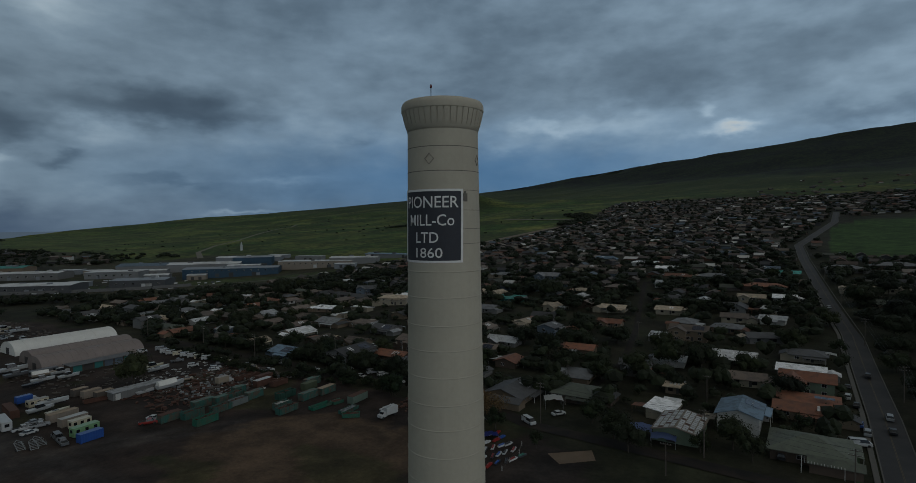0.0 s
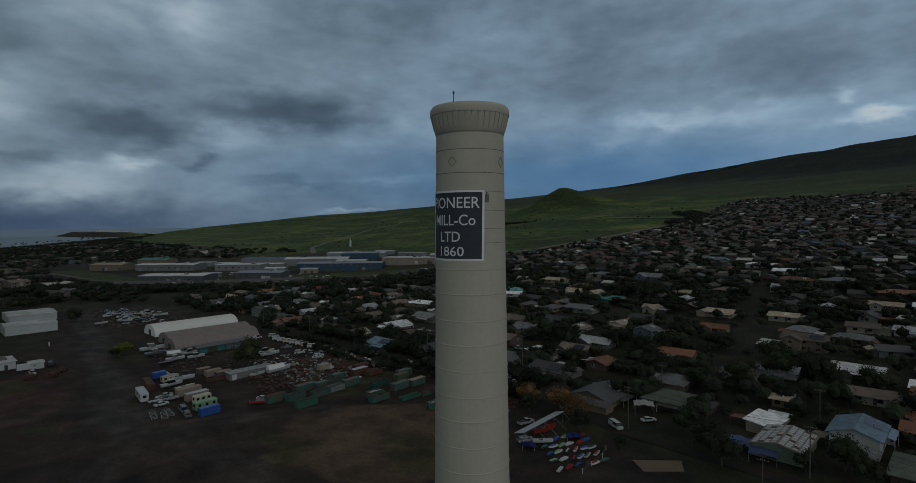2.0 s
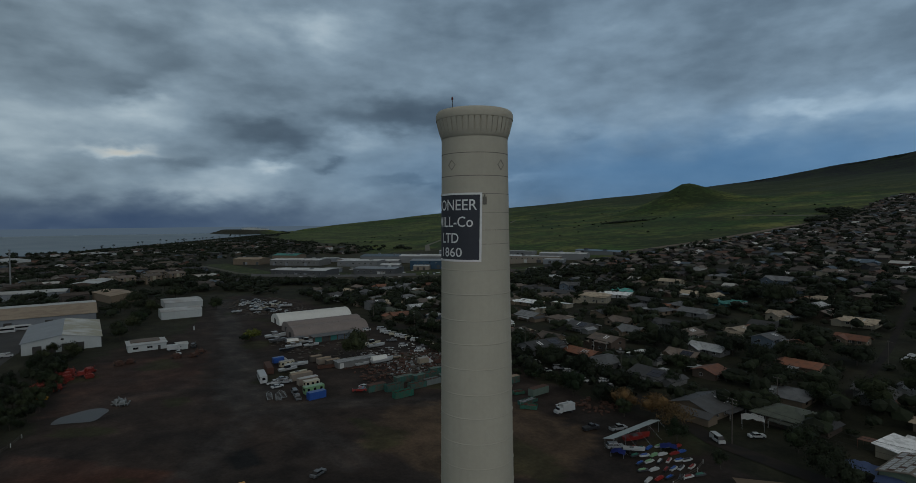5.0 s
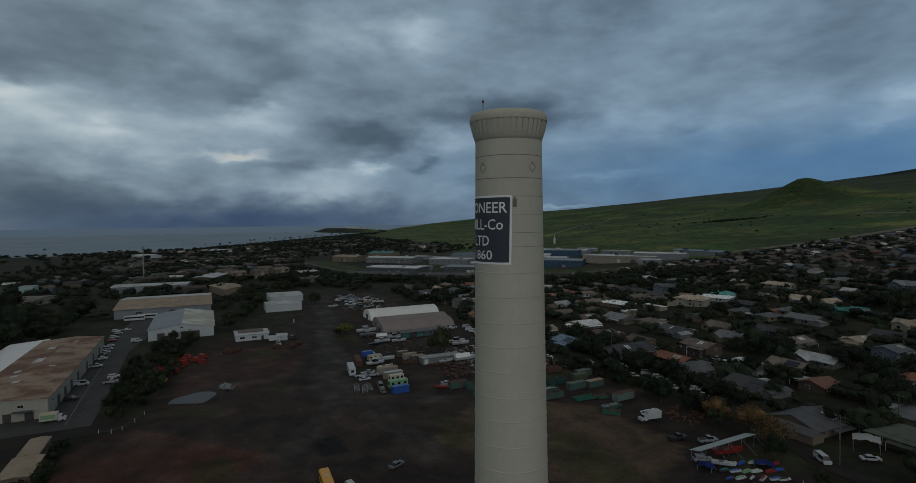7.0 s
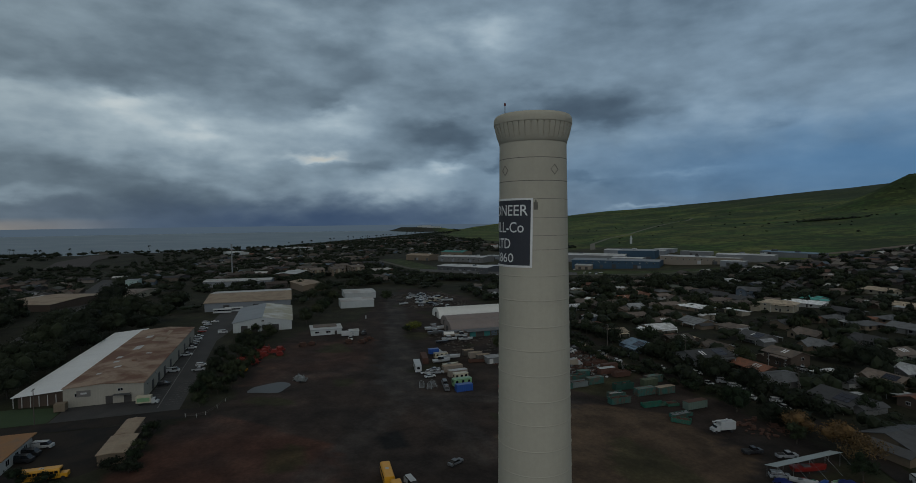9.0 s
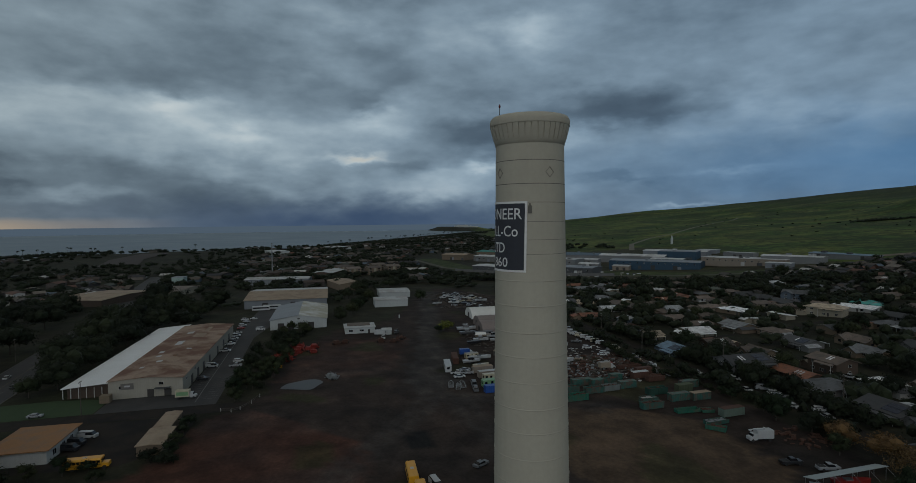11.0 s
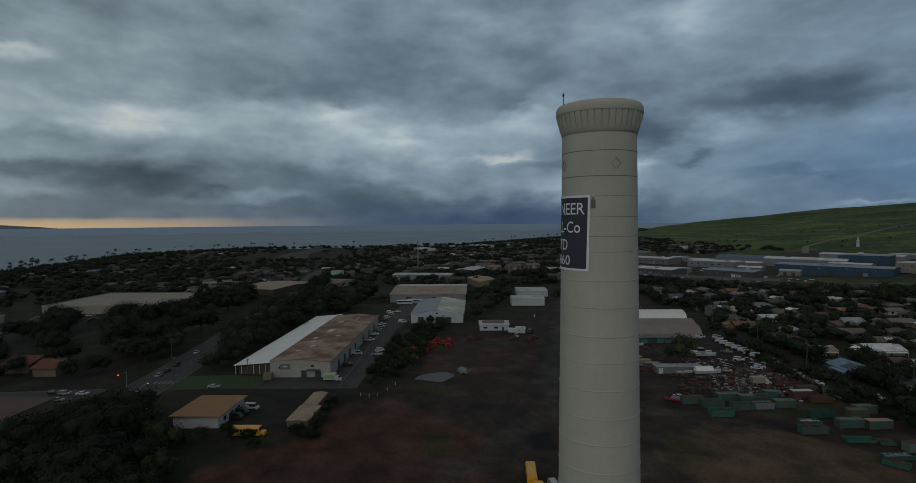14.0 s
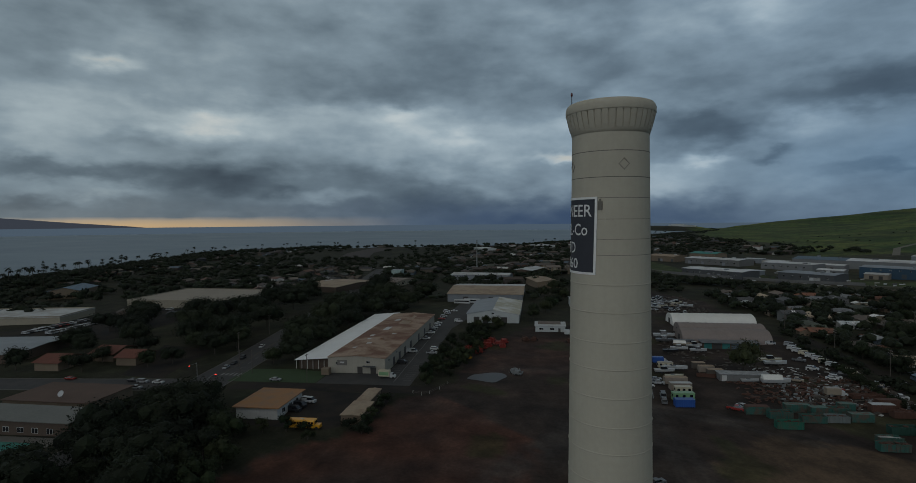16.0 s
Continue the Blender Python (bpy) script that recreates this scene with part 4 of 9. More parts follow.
CHANNEL_HOUSES = [
    (39, 359, 20, 10, "gable", "tan", "green", 0, "tan house with a mossy green roof"),
    (-115, 388, 16, 11, "hip", "brown", "brown", 0, "brown house with a dark brown roof"),
    (-166, 474, 18, 11, "gable", "cream", "brown", 0, "cream house with a brown roof"),
    (-337, 383, 16, 11, "hip", "blue", "grey", 30, "blue-grey house with a hipped roof"),
    (-256, 331, 20, 10, "shed", "white", "white", 20, "white house with a flat pale roof"),
    (-256, 398, 18, 10, "gable", "cream", "tan", 0, "cream house with a long tan roof"),
    (-281, 268, 20, 9, "shed", "tan", "white", 10, "long low house with a pale sheet roof"),
    (-216, 270, 12, 10, "gable", "tan", "dark", 90, "tan house with a dark purple-grey roof"),
    (-169, 266, 14, 11, "cross", "grey", "dark", 0, "dark house with grey gables"),
    (-157, 189, 15, 9, "gable", "brown", "rust", 0, "red-brown house with a rust roof"),
    (-223, 322, 14, 10, "gable", "grey", "dark", 0, "grey house with a dark roof"),
    (-176, 304, 16, 11, "gable", "grey", "grey", 0, "grey house with a slate roof"),
    (-230, 432, 18, 12, "hip", "cream", "grey", 0, "wide cream house with a grey roof"),
    (-358, 362, 12, 9, "gable", "white", "dark", 0, "white house with a dark roof"),
    (-336, 282, 10, 8, "gable", "white", "brown", 90, "small white house with a brown gable"),
    (-324, 441, 16, 10, "gable", "tan", "brown", 0, "tan house with a brown roof"),
]
MORE_HOUSES = UPHILL_HOUSES + CHANNEL_HOUSES
for x, y, w, d, kind, wall, roof, turn, words in MORE_HOUSES:
    put(house(kind, w, d, wall, roof, words, False), x, y, turn)

# patterns of the further houses, copied with small shifts
PATTERNS = []
for kind, w, d, wall, roof, st, words in (
        ("gable", 12, 9, "cream", "brown", 1, "cream house with a weathered brown roof"),
        ("hip", 13, 10, "tan", "grey", 1, "tan house with a grey hipped roof"),
        ("cross", 13, 11, "grey", "dark", 1, "grey house with dark gables"),
        ("gable", 11, 8, "white", "silver", 1, "white house with a silver metal roof"),
        ("cross", 14, 11, "tan", "brown", 1, "tan house with brown gables"),
        ("gable", 12, 9, "grey", "dark", 2, "grey two-storey house with a dark roof"),
        ("hip", 12, 10, "cream", "green", 1, "cream house with a mossy green roof"),
        ("gable", 12, 9, "tan", "rust", 1, "tan house with a rust-red roof"),
        ("shed", 11, 7, "cream", "white", 1, "small house with a white sheet roof"),
        ("hip", 13, 9, "blue", "grey", 1, "blue-grey house with a grey roof"),
        ("gable", 13, 9, "brown", "brown", 1, "brown wooden house with a brown roof"),
        ("cross", 12, 10, "cream", "tan", 1, "cream house with tan gables")):
    PATTERNS.append(house(kind, w, d, wall, roof, words, False, False, st))
WEIGHTS = [14, 14, 13, 13, 12, 9, 7, 7, 7, 8, 9, 9]
MAIN_ROAD = [(18.2, 90), (18.2, 200), (15.5, 300), (7, 390), (-5, 532), (-11, 632), (4, 735), (24, 857), (30, 1000)]


def near_line(x, y, line, reach):
    for (x0, y0), (x1, y1) in zip(line, line[1:]):
        t = max(0, min(1, ((x - x0) * (x1 - x0) + (y - y0) * (y1 - y0)) / ((x1 - x0) ** 2 + (y1 - y0) ** 2)))
        if math.hypot(x - x0 - t * (x1 - x0), y - y0 - t * (y1 - y0)) < reach:
            return True
    return False


TOWN_TOP = 1330


def in_town(x, y):
    if y < 168:
        return False
    left = np.interp(y, [160, 172, 200, 300, 480, 560, 700, 900, 1100, 1300, 1800], [-470, -485, -485, -465, -440, -430, -395, -370, -380, -420, -480])
    right = np.interp(y, [160, 500, 560, 900, 1000, 1800], [120, 170, 0, 20, 190, 170])
    return left < x < right and 0.32 * x + 0.95 * y < TOWN_TOP


rng = random.Random(7)
LOTS = [(x, y, 9.5) for x, y, *_ in NEAR_HOUSES + MORE_HOUSES]
FAR_LOTS = []
LANES = [[(-66, 170), (-66, 230), (-76, 286), (-88, 340), (-105, 420)], [(-225, 160), (-235, 260), (-260, 420), (-270, 640)]]
count = 0
row = 0
y = 176.0
while y < 1700:
    row += 1
    x = -460.0 + rng.uniform(0, 12)
    wide = 1.0 if y < 420 else 0.84
    while x < 195:
        px, py = x + rng.uniform(-3.5, 3.5), y + rng.uniform(-4, 4)
        x += rng.uniform(17, 23) * wide
        if not in_town(px, py) or near_line(px, py, MAIN_ROAD, 13) or any(near_line(px, py, l, 7.5) for l in LANES):
            continue
        if px > 24 and py < 420 and rng.random() < 0.75:
            continue
        if any((px - a) ** 2 + (py - b) ** 2 < (9 * wide + c) ** 2 for a, b, c in LOTS if abs(py - b) < 25):
            continue
        if rng.random() < (0.25 if py < 300 and px > -250 else 0.06):
            continue
        turn = rng.choice((0, 90, 180, 270)) + rng.uniform(-6, 6)
        if count < 112:
            src = rng.choices(PATTERNS, WEIGHTS)[0]
            if count < len(PATTERNS):
                put(PATTERNS[count], px, py, turn)
            else:
                copy_thing(src, pose(px, py, gz(px, py), 0, 0, turn))
            count += 1
            LOTS.append((px, py, 8))
        else:
            FAR_LOTS.append((px, py, turn))
    y += rng.uniform(19, 23) * (wide - 0.03)


def far_roofs(name, lots, label):
    """Houses too far off to count, in one mesh."""
    vs, fs = [], []
    wings = []
    for x, y, turn in lots:
        if rng.random() < 0.7:
            a = radians(turn + rng.choice((0, 90, 180, 270)))
            wings.append((x + 5.5 * math.cos(a), y + 5.5 * math.sin(a), turn + 90))
    small = len(lots)
    for k, (x, y, turn) in enumerate(lots + wings):
        w, d, h = rng.uniform(7, 12.5), rng.uniform(6, 9), rng.uniform(1.9, 2.7)
        if k >= small:
            w, d, h = w * 0.55, d * 0.6, h - 0.4
        if x < -500:
            w, d, h = w * 1.5, d * 1.4, h + 1.2 + (2.4 if rng.random() < 0.15 else 0)
        rise, o, z = rng.uniform(1.2, 1.9), 0.6, gz(x, y)
        c, s = math.cos(radians(turn)), math.sin(radians(turn))
        p = [(-w / 2, -d / 2, -2), (w / 2, -d / 2, -2), (w / 2, d / 2, -2), (-w / 2, d / 2, -2), (-w / 2, -d / 2, h), (w / 2, -d / 2, h), (w / 2, d / 2, h), (-w / 2, d / 2, h), (-w / 2, 0, h + rise), (w / 2, 0, h + rise)]
        b = len(vs)
        vs += [(x + c * i - s * j, y + s * i + c * j, z + k) for i, j, k in p]
        fs += [[b + i for i in f] for f in ((0, 1, 5, 4), (2, 3, 7, 6), (1, 2, 6, 9, 5), (3, 0, 4, 8, 7))]
        p = [(-w / 2 - o, -d / 2 - o, h - 0.3), (w / 2 + o, -d / 2 - o, h - 0.3), (w / 2 + o, 0, h + rise), (-w / 2 - o, 0, h + rise), (w / 2 + o, d / 2 + o, h - 0.3), (-w / 2 - o, d / 2 + o, h - 0.3)]
        p += [(i, j, k + 0.2) for i, j, k in p]
        b = len(vs)
        vs += [(x + c * i - s * j, y + s * i + c * j, z + k) for i, j, k in p]
        fs += [[b + i for i in f] for f in ((6, 7, 8, 9), (9, 8, 10, 11), (0, 3, 2, 1), (3, 5, 4, 2), (0, 1, 7, 6), (5, 11, 10, 4), (1, 2, 8, 7), (2, 4, 10, 8), (0, 6, 9, 3), (3, 9, 11, 5))]
    me = bpy.data.meshes.new(name)
    me.from_pydata(vs, [], fs)
    m = bpy.data.materials.new("far_house_paint")
    m.use_nodes = True
    t = m.node_tree
    r = t.nodes.new("ShaderNodeNewGeometry").outputs["Random Per Island"]
    col = t.nodes.new("ShaderNodeValToRGB")
    col.color_ramp.interpolation = "CONSTANT"
    e = col.color_ramp.elements
    tones = [(0.0, (0.055, 0.043, 0.036)), (0.18, (0.030, 0.030, 0.033)), (0.36, (0.062, 0.052, 0.046)), (0.50, (0.085, 0.068, 0.052)), (0.62, (0.045, 0.050, 0.038)), (0.72, (0.145, 0.125, 0.105)), (0.79, (0.10, 0.050, 0.034)), (0.86, (0.40, 0.39, 0.37)), (0.91, (0.070, 0.095, 0.12)), (0.96, (0.05, 0.036, 0.028))]
    e[0].position, e[0].color = 0.0, (*tones[0][1], 1)
    e[1].position, e[1].color = tones[1][0], (*tones[1][1], 1)
    for q, c in tones[2:]:
        e.new(q).color = (*c, 1)
    link(t, r, col.inputs[0])
    tc = t.nodes.new("ShaderNodeTexCoord").outputs["Object"]
    v = math_node(t, "ADD", 0.6, math_node(t, "MULTIPLY", noise_node(t, tc, 0.5, 4), 0.8))
    link(t, mix_node(t, 1.0, col.outputs[0], v, "MULTIPLY"), t.nodes["Principled BSDF"].inputs["Base Color"])
    t.nodes["Principled BSDF"].inputs["Roughness"].default_value = 0.8
    me.materials.append(m)
    return tagged(new(name, me), label, "houses", kind="stuff")


for _ in range(170):
    # scattered houses above the town
    px, py = rng.uniform(-120, 420), rng.uniform(1250, 2100)
    if noise.noise(Vector((px / 120, py / 160, 4))) > 0.0 and 1330 < 0.32 * px + 0.95 * py < 1950:
        FAR_LOTS.append((px, py, rng.uniform(0, 90)))
for _ in range(1500):
    # low roofs of the settlements along the shore and beyond the industrial rows
    px = -330 - 2700 * rng.random() ** 1.2
    py = rng.uniform(float(np.interp(px, COAST_X, COAST_Y)) + 70, 560 if px < -1000 else 130)
    u = 0.32 * px + 0.95 * py
    if gz(px, py) > SEA + 2 and noise.noise(Vector((px / 170, py / 170, 6))) > (0.12 if px > -1000 else -0.05) and not (px > -520 and py > -190) and not (-1500 < px < -1000 and -520 < py < -120):
        FAR_LOTS.append((px, py, rng.choice((0, 45, 90, 30)) + rng.uniform(-6, 6)))
for _ in range(260):
    # low buildings round the apartment blocks and the mast
    px, py = rng.uniform(-1050, -505), rng.uniform(-140, 135)
    if noise.noise(Vector((px / 90, py / 90, 2))) > -0.1 and not (-720 < px < -570 and -20 < py < 110) and not (px > -640 and -160 < py < -60):
        FAR_LOTS.append((px, py, rng.choice((12, 35, 80, 102)) + rng.uniform(-5, 5)))
far_roofs("distant_houses", FAR_LOTS, "distant houses of the upper town and the shore")

# ---- sheds, warehouses and halls ----
def hall(name, words, category, x0, x1, y0, y1, h, rise, axis, wall, roof, over=0.3, turn=0.0, doors=(), windows=(), two_tone=None, parapet=False, base_z=None):
    """A large building; coordinates are world ones unless turned, when x0..y1 are round its centre. doors: (face, along, width, height); windows: (face, along, z, width, height)."""
    cx, cy = (x0 + x1) / 2, (y0 + y1) / 2
    e = thing(name, words, category, at=(cx, cy, gz(cx, cy) if base_z is None else base_z), turn=turn)
    x0, x1, y0, y1 = x0 - cx, x1 - cx, y0 - cy, y1 - cy
    bw = bmesh.new()
    if rise > 0:
        gable_walls(bw, x0, x1, y0, y1, -2.0, h, rise, axis)
    else:
        box(bw, x0, x1, y0, y1, -2.0, h)
    part("wall", bw, wall, e)
    if rise > 0 and two_tone is None:
        br = bmesh.new()
        gable_roof(br, x0, x1, y0, y1, h, rise, over, 0.2, axis)
        part("roof", br, roof, e)
    elif rise > 0:
        for side, m in ((-1, roof), (1, two_tone)):
            br = bmesh.new()
            c, half = ((y0 + y1) / 2, (y1 - y0) / 2) if axis == "x" else ((x0 + x1) / 2, (x1 - x0) / 2)
            k = rise / half
            b = half + over
            prism(br, [(c + side * 0.002, h + rise), (c + side * b, h - k * over), (c + side * b, h - k * over + 0.2), (c + side * 0.002, h + rise + 0.2)], (x0 if axis == "x" else y0) - over, (x1 if axis == "x" else y1) + over, axis)
            part("roof", br, m, e)
    else:
        part("roof", boxes((x0 - over, x1 + over, y0 - over, y1 + over, h + 0.003, h + 0.25)), roof, e)
    if parapet:
        part("parapet", boxes((x0 - 0.15, x1 + 0.15, y0 - 0.15, y0 + 0.15, h + 0.26, h + 0.9), (x0 - 0.15, x1 + 0.15, y1 - 0.15, y1 + 0.15, h + 0.26, h + 0.9), (x0 - 0.15, x0 + 0.15, y0 + 0.16, y1 - 0.16, h + 0.26, h + 0.9), (x1 - 0.15, x1 + 0.15, y0 + 0.16, y1 - 0.16, h + 0.26, h + 0.9)), wall, e)
    for face, along, w, dh in doors:
        if face in ("-x", "+x"):
            x = x0 if face == "-x" else x1
            part("door", boxes((x - 0.06, x + 0.06, along - w / 2, along + w / 2, 0.02, dh)), DOOR_DARK, e)
        else:
            y = y0 if face == "-y" else y1
            part("door", boxes((along - w / 2, along + w / 2, y - 0.06, y + 0.06, 0.02, dh)), DOOR_DARK, e)
    for face, along, z, w, wh in windows:
        x = {"-x": x0, "+x": x1}.get(face, along)
        y = {"-y": y0, "+y": y1}.get(face, along)
        window(e, x, y, z, w, wh, face)
    return e


RUST_ROOF = surface("rusted_sheet_roof", (0.15, 0.070, 0.040), 0.8, 0.1, 0.09, 0.3, 1.2, 0.25, 0.02, second=(0.27, 0.19, 0.135), second_amt=0.4, streak=0.0)
PALE_ROOF = surface("pale_sheet_roof", (0.44, 0.45, 0.45), 0.6, 0.1, 0.10, 0.22, 1.5, 0.18, 0.02, second=(0.29, 0.28, 0.26), second_amt=0.2)
CREAM_WALL = surface("cream_block_wall", (0.29, 0.27, 0.225), 0.85, 0, 0.2, 0.14, 2.0, 0.1, 0.01, streak=0.14)
GREY_ROOF = surface("grey_sheet_roof", (0.22, 0.24, 0.26), 0.6, 0.15, 0.12, 0.2, 1.5, 0.15)
TAN_ROOF = surface("tan_sheet_roof", (0.30, 0.23, 0.16), 0.75, 0, 0.12, 0.25, 1.4, 0.2, second=(0.21, 0.15, 0.10), second_amt=0.35)
ORANGE_ROOF = surface("ochre_gravel_roof", (0.27, 0.135, 0.055), 0.85, 0, 0.2, 0.22, 2.0, 0.2, second=(0.20, 0.12, 0.07), second_amt=0.3)
BLUE_WALL = surface("blue_sheet_wall", (0.014, 0.045, 0.078), 0.6, 0.1, 0.2, 0.18, 2.0, 0.1)
GREY_WALL = surface("grey_sheet_wall", (0.17, 0.185, 0.20), 0.7, 0.1, 0.2, 0.18, 2.0, 0.1, streak=0.1)
WHITE_WALL = surface("white_sheet_wall", (0.36, 0.38, 0.375), 0.65, 0, 0.2, 0.14, 2.0, 0.1, streak=0.12)
BEIGE_WALL = surface("beige_block_wall", (0.20, 0.17, 0.135), 0.85, 0, 0.2, 0.16, 2.0, 0.1)
DARK_WALL = surface("slate_wall", (0.055, 0.058, 0.062), 0.8, 0, 0.2, 0.2, 2.0, 0.1)

# long workshop with a rusted roof and its white lean-to
shop = hall("workshop_building", "long cream workshop with a rusted sheet roof", "workshop", -309, -201.5, -61.5, -37, 6.6, 0.9, "x", CREAM_WALL, RUST_ROOF, 0.4,
            doors=[("+x", 1.5, 2.2, 3.0), ("+x", 7.2, 2.4, 2.8), ("+y", 40, 3.2, 4), ("+y", 30, 3.2, 4), ("+y", 20, 3.2, 4), ("+y", 8, 3.2, 4), ("+y", -10, 3.2, 4), ("+y", -25, 3.2, 4), ("+y", -40, 3.2, 4)],
            windows=[("+x", -8, 3.6, 1.6, 1.2), ("+x", 5, 4.4, 1.6, 1.0), ("+y", 48, 4.2, 1.6, 1), ("+y", 35, 4.6, 1.6, 1)])
part("sign_panel", boxes((53.8, 53.86, -8.2, -4.0, 3.4, 5.6)), surface("faded_sign_panel", (0.13, 0.12, 0.11), 0.8), shop, "faded sign panel with a pale bar")
part("sign_bar", boxes((53.87, 53.9, -7.0, -5.2, 4.3, 4.9)), PALE_ROOF, shop)
part("awning", boxes((53.8, 55.4, 3.0, 8.2, 3.3, 3.5)), DARK_WALL, shop)
for px, py, a, b in ((-5, -3, 8, 3), (-22, 2, 10, 5), (12, -6, 3.5, 2), (20, -5, 2.5, 2), (30, -2, 2.6, 2.2), (38, -6, 2.2, 1.6), (-30, -4, 5, 3), (8, 4, 2, 2), (-38, 3, 12, 2)):
    z = 6.6 + 0.9 * (1 - abs(py) / 12.25) + 0.21
    k = -0.9 / 12.25 * (1 if py > 0 else -1)
    bm = bmesh.new()
    prism(bm, [(py - b / 2, z - k * b / 2), (py + b / 2, z + k * b / 2), (py + b / 2, z + k * b / 2 + 0.03), (py - b / 2, z - k * b / 2 + 0.03)], px - a / 2, px + a / 2, "x")
    part("roof_patch", bm, PALE_ROOF if a < 9 else TAN_ROOF, shop, "pale replaced roof sheets")
part("roof_vent", boxes((21, 22.4, 1.0, 2.4, 7.2, 8.2)), RUST_ROOF, shop)
lean = thing("lean_to", "white metal lean-to with a pale sloping roof", "shed", at=(-264, -68, 0))
bm = bmesh.new()
prism(bm, [(-8.6, -1), (6.3, -1), (6.3, 4.5), (-8.6, 3.3)], -57, 57, "x")
part("wall", bm, wall_mat("brown"), lean)
bm = bmesh.new()
prism(bm, [(-10.2, 3.25), (6.35, 4.55), (6.35, 4.73), (-10.2, 3.43)], -58.5, 58.5, "x")
part("roof", bm, surface("white_sheet_roof", (0.68, 0.69, 0.69), 0.6, 0, 0.10, 0.15, 1.5, 0.15, 0.02), lean)
for i in range(7):
    part("post", boxes((57.6, 57.8, -9.8 + 2.5 * i, -9.6 + 2.5 * i, -0.5, 3.22)), FRAME_WHITE, lean)

hall("warehouse", "grey gabled warehouse with white and grey roof slopes", "warehouse", -377, -319, -18.5, 13.5, 5.6, 2.6, "x", WHITE_WALL, GREY_ROOF, 0.6, two_tone=surface("cream_sheet_roof", (0.36, 0.34, 0.26), 0.65, 0.1, 0.1, 0.2, 1.5, 0.15, second=(0.5, 0.5, 0.48), second_amt=0.25),
     doors=[("+x", -10, 3.6, 3.8), ("+x", -4.5, 3.6, 3.8), ("+x", 1.5, 3.6, 3.8), ("+x", 7, 3.6, 3.8)], windows=[("+x", 0, 5.6, 1.4, 0.9)])
hall("warehouse", "long grey warehouse with white and tan roof slopes", "warehouse", -482, -412, -46, 13, 6.0, 2.6, "y", GREY_WALL, PALE_ROOF, 0.8, two_tone=TAN_ROOF, doors=[("+x", -15, 4, 4), ("+x", 5, 4, 4)])
hall("metal_shed", "white corrugated metal shed on bare dirt", "shed", -404, -386, 47.5, 71.5, 4.9, 0.9, "y", WHITE_WALL, PALE_ROOF, 0.3)
hall("metal_shed", "white low shed with a pale roof behind scrub", "shed", -462, -434, 55, 80, 4.4, 1.0, "y", WHITE_WALL, PALE_ROOF, 0.3)
office = hall("yard_office", "white flat-roofed yard office with a patio cover", "office", -307, -294, 23.5, 40, 3.2, 0, "x", WHITE_WALL, PALE_ROOF, 0.5, windows=[("+x", -5, 1.1, 2.4, 1.1), ("+x", 1, 1.1, 2.4, 1.1)], doors=[("+x", 5, 1.2, 2.1)])
part("roof_cover", boxes((-6, 2, -6.8, 6.0, 3.5, 3.9)), roof_mat("brown"), office)
hall("small_shed", "small pale shed beside parked trucks", "shed", -292, -286, 43.5, 48.5, 2.6, 0.5, "y", WHITE_WALL, PALE_ROOF, 0.3)


def quonset(words, x0, x1, y0, y1, h, m, ribs):
    e = thing("quonset_hut", words, "hut", "quonset huts", at=((x0 + x1) / 2, (y0 + y1) / 2, 0))
    w, l = (x1 - x0) / 2, (y1 - y0) / 2
    bm = bmesh.new()
    arc = [(w * math.cos(a), h * math.sin(a) ** 0.8 - 0.3) for a in np.linspace(0, math.pi, 25)]
    prism(bm, [(arc[0][0], -1.0)] + arc + [(arc[-1][0], -1.0)], -l, l, "y")
    part("shell", bm, m, e, smooth=False)
    for i in range(ribs + 1):
        y = -l + 2 * l * i / ribs
        bm = bmesh.new()
        ring = [(p[0] * 1.012, p[1] * 1.012 + 0.02) for p in arc]
        inner = [(p[0] * 0.99, p[1] * 0.985) for p in arc]
        prism(bm, ring + inner[::-1], y - 0.09, y + 0.09, "y")
        part("rib", bm, m, e)
    part("door", boxes((-1.8, 1.8, -l - 0.12, -l - 0.02, -0.5, 3.2)), DOOR_DARK, e)


TARP = surface("faded_tarp_skin", (0.20, 0.165, 0.150), 0.7, 0, 0.25, 0.22, 2.0, 0.12, streak=0.2)
WHITE_SKIN = surface("white_fabric_skin", (0.62, 0.61, 0.57), 0.6, 0, 0.25, 0.12, 2.0, 0.08, streak=0.1)
quonset("white fabric quonset hut", -337, -319, 103, 149, 6.3, WHITE_SKIN, 9)
quonset("faded brown tarp quonset hut", -305, -289, 100, 143, 6.2, TARP, 14)
quonset("faded brown tarp quonset hut with sagging ribs", -288, -272, 97, 139, 6.4, TARP, 14)
stall = thing("workshop_stalls", "low open workshop stalls with teal and blue doors", "shed", at=(-264, 116, 0))
part("wall", boxes((-3, 2.9, -13, 13, -0.5, 2.9)), wall_mat("brown"), stall)
part("roof", boxes((-3.5, 4.2, -13.4, 13.4, 2.92, 3.1)), roof_mat("grey"), stall)
for i, c in enumerate(("teal", "dark", "teal", "blue", "blue", "teal")):
    part("door", boxes((2.92, 3.05, -12 + 4.1 * i, -8.6 + 4.1 * i, 0, 2.7)), wall_mat(c), stall, c + " painted stall door")
box_shed = thing("long_shed", "long low grey shed with a sheet roof", "shed", at=(-208, 103, 0))
part("wall", boxes((-2.2, 2.2, -9, 9, -0.5, 2.7)), wall_mat("grey"), box_shed)
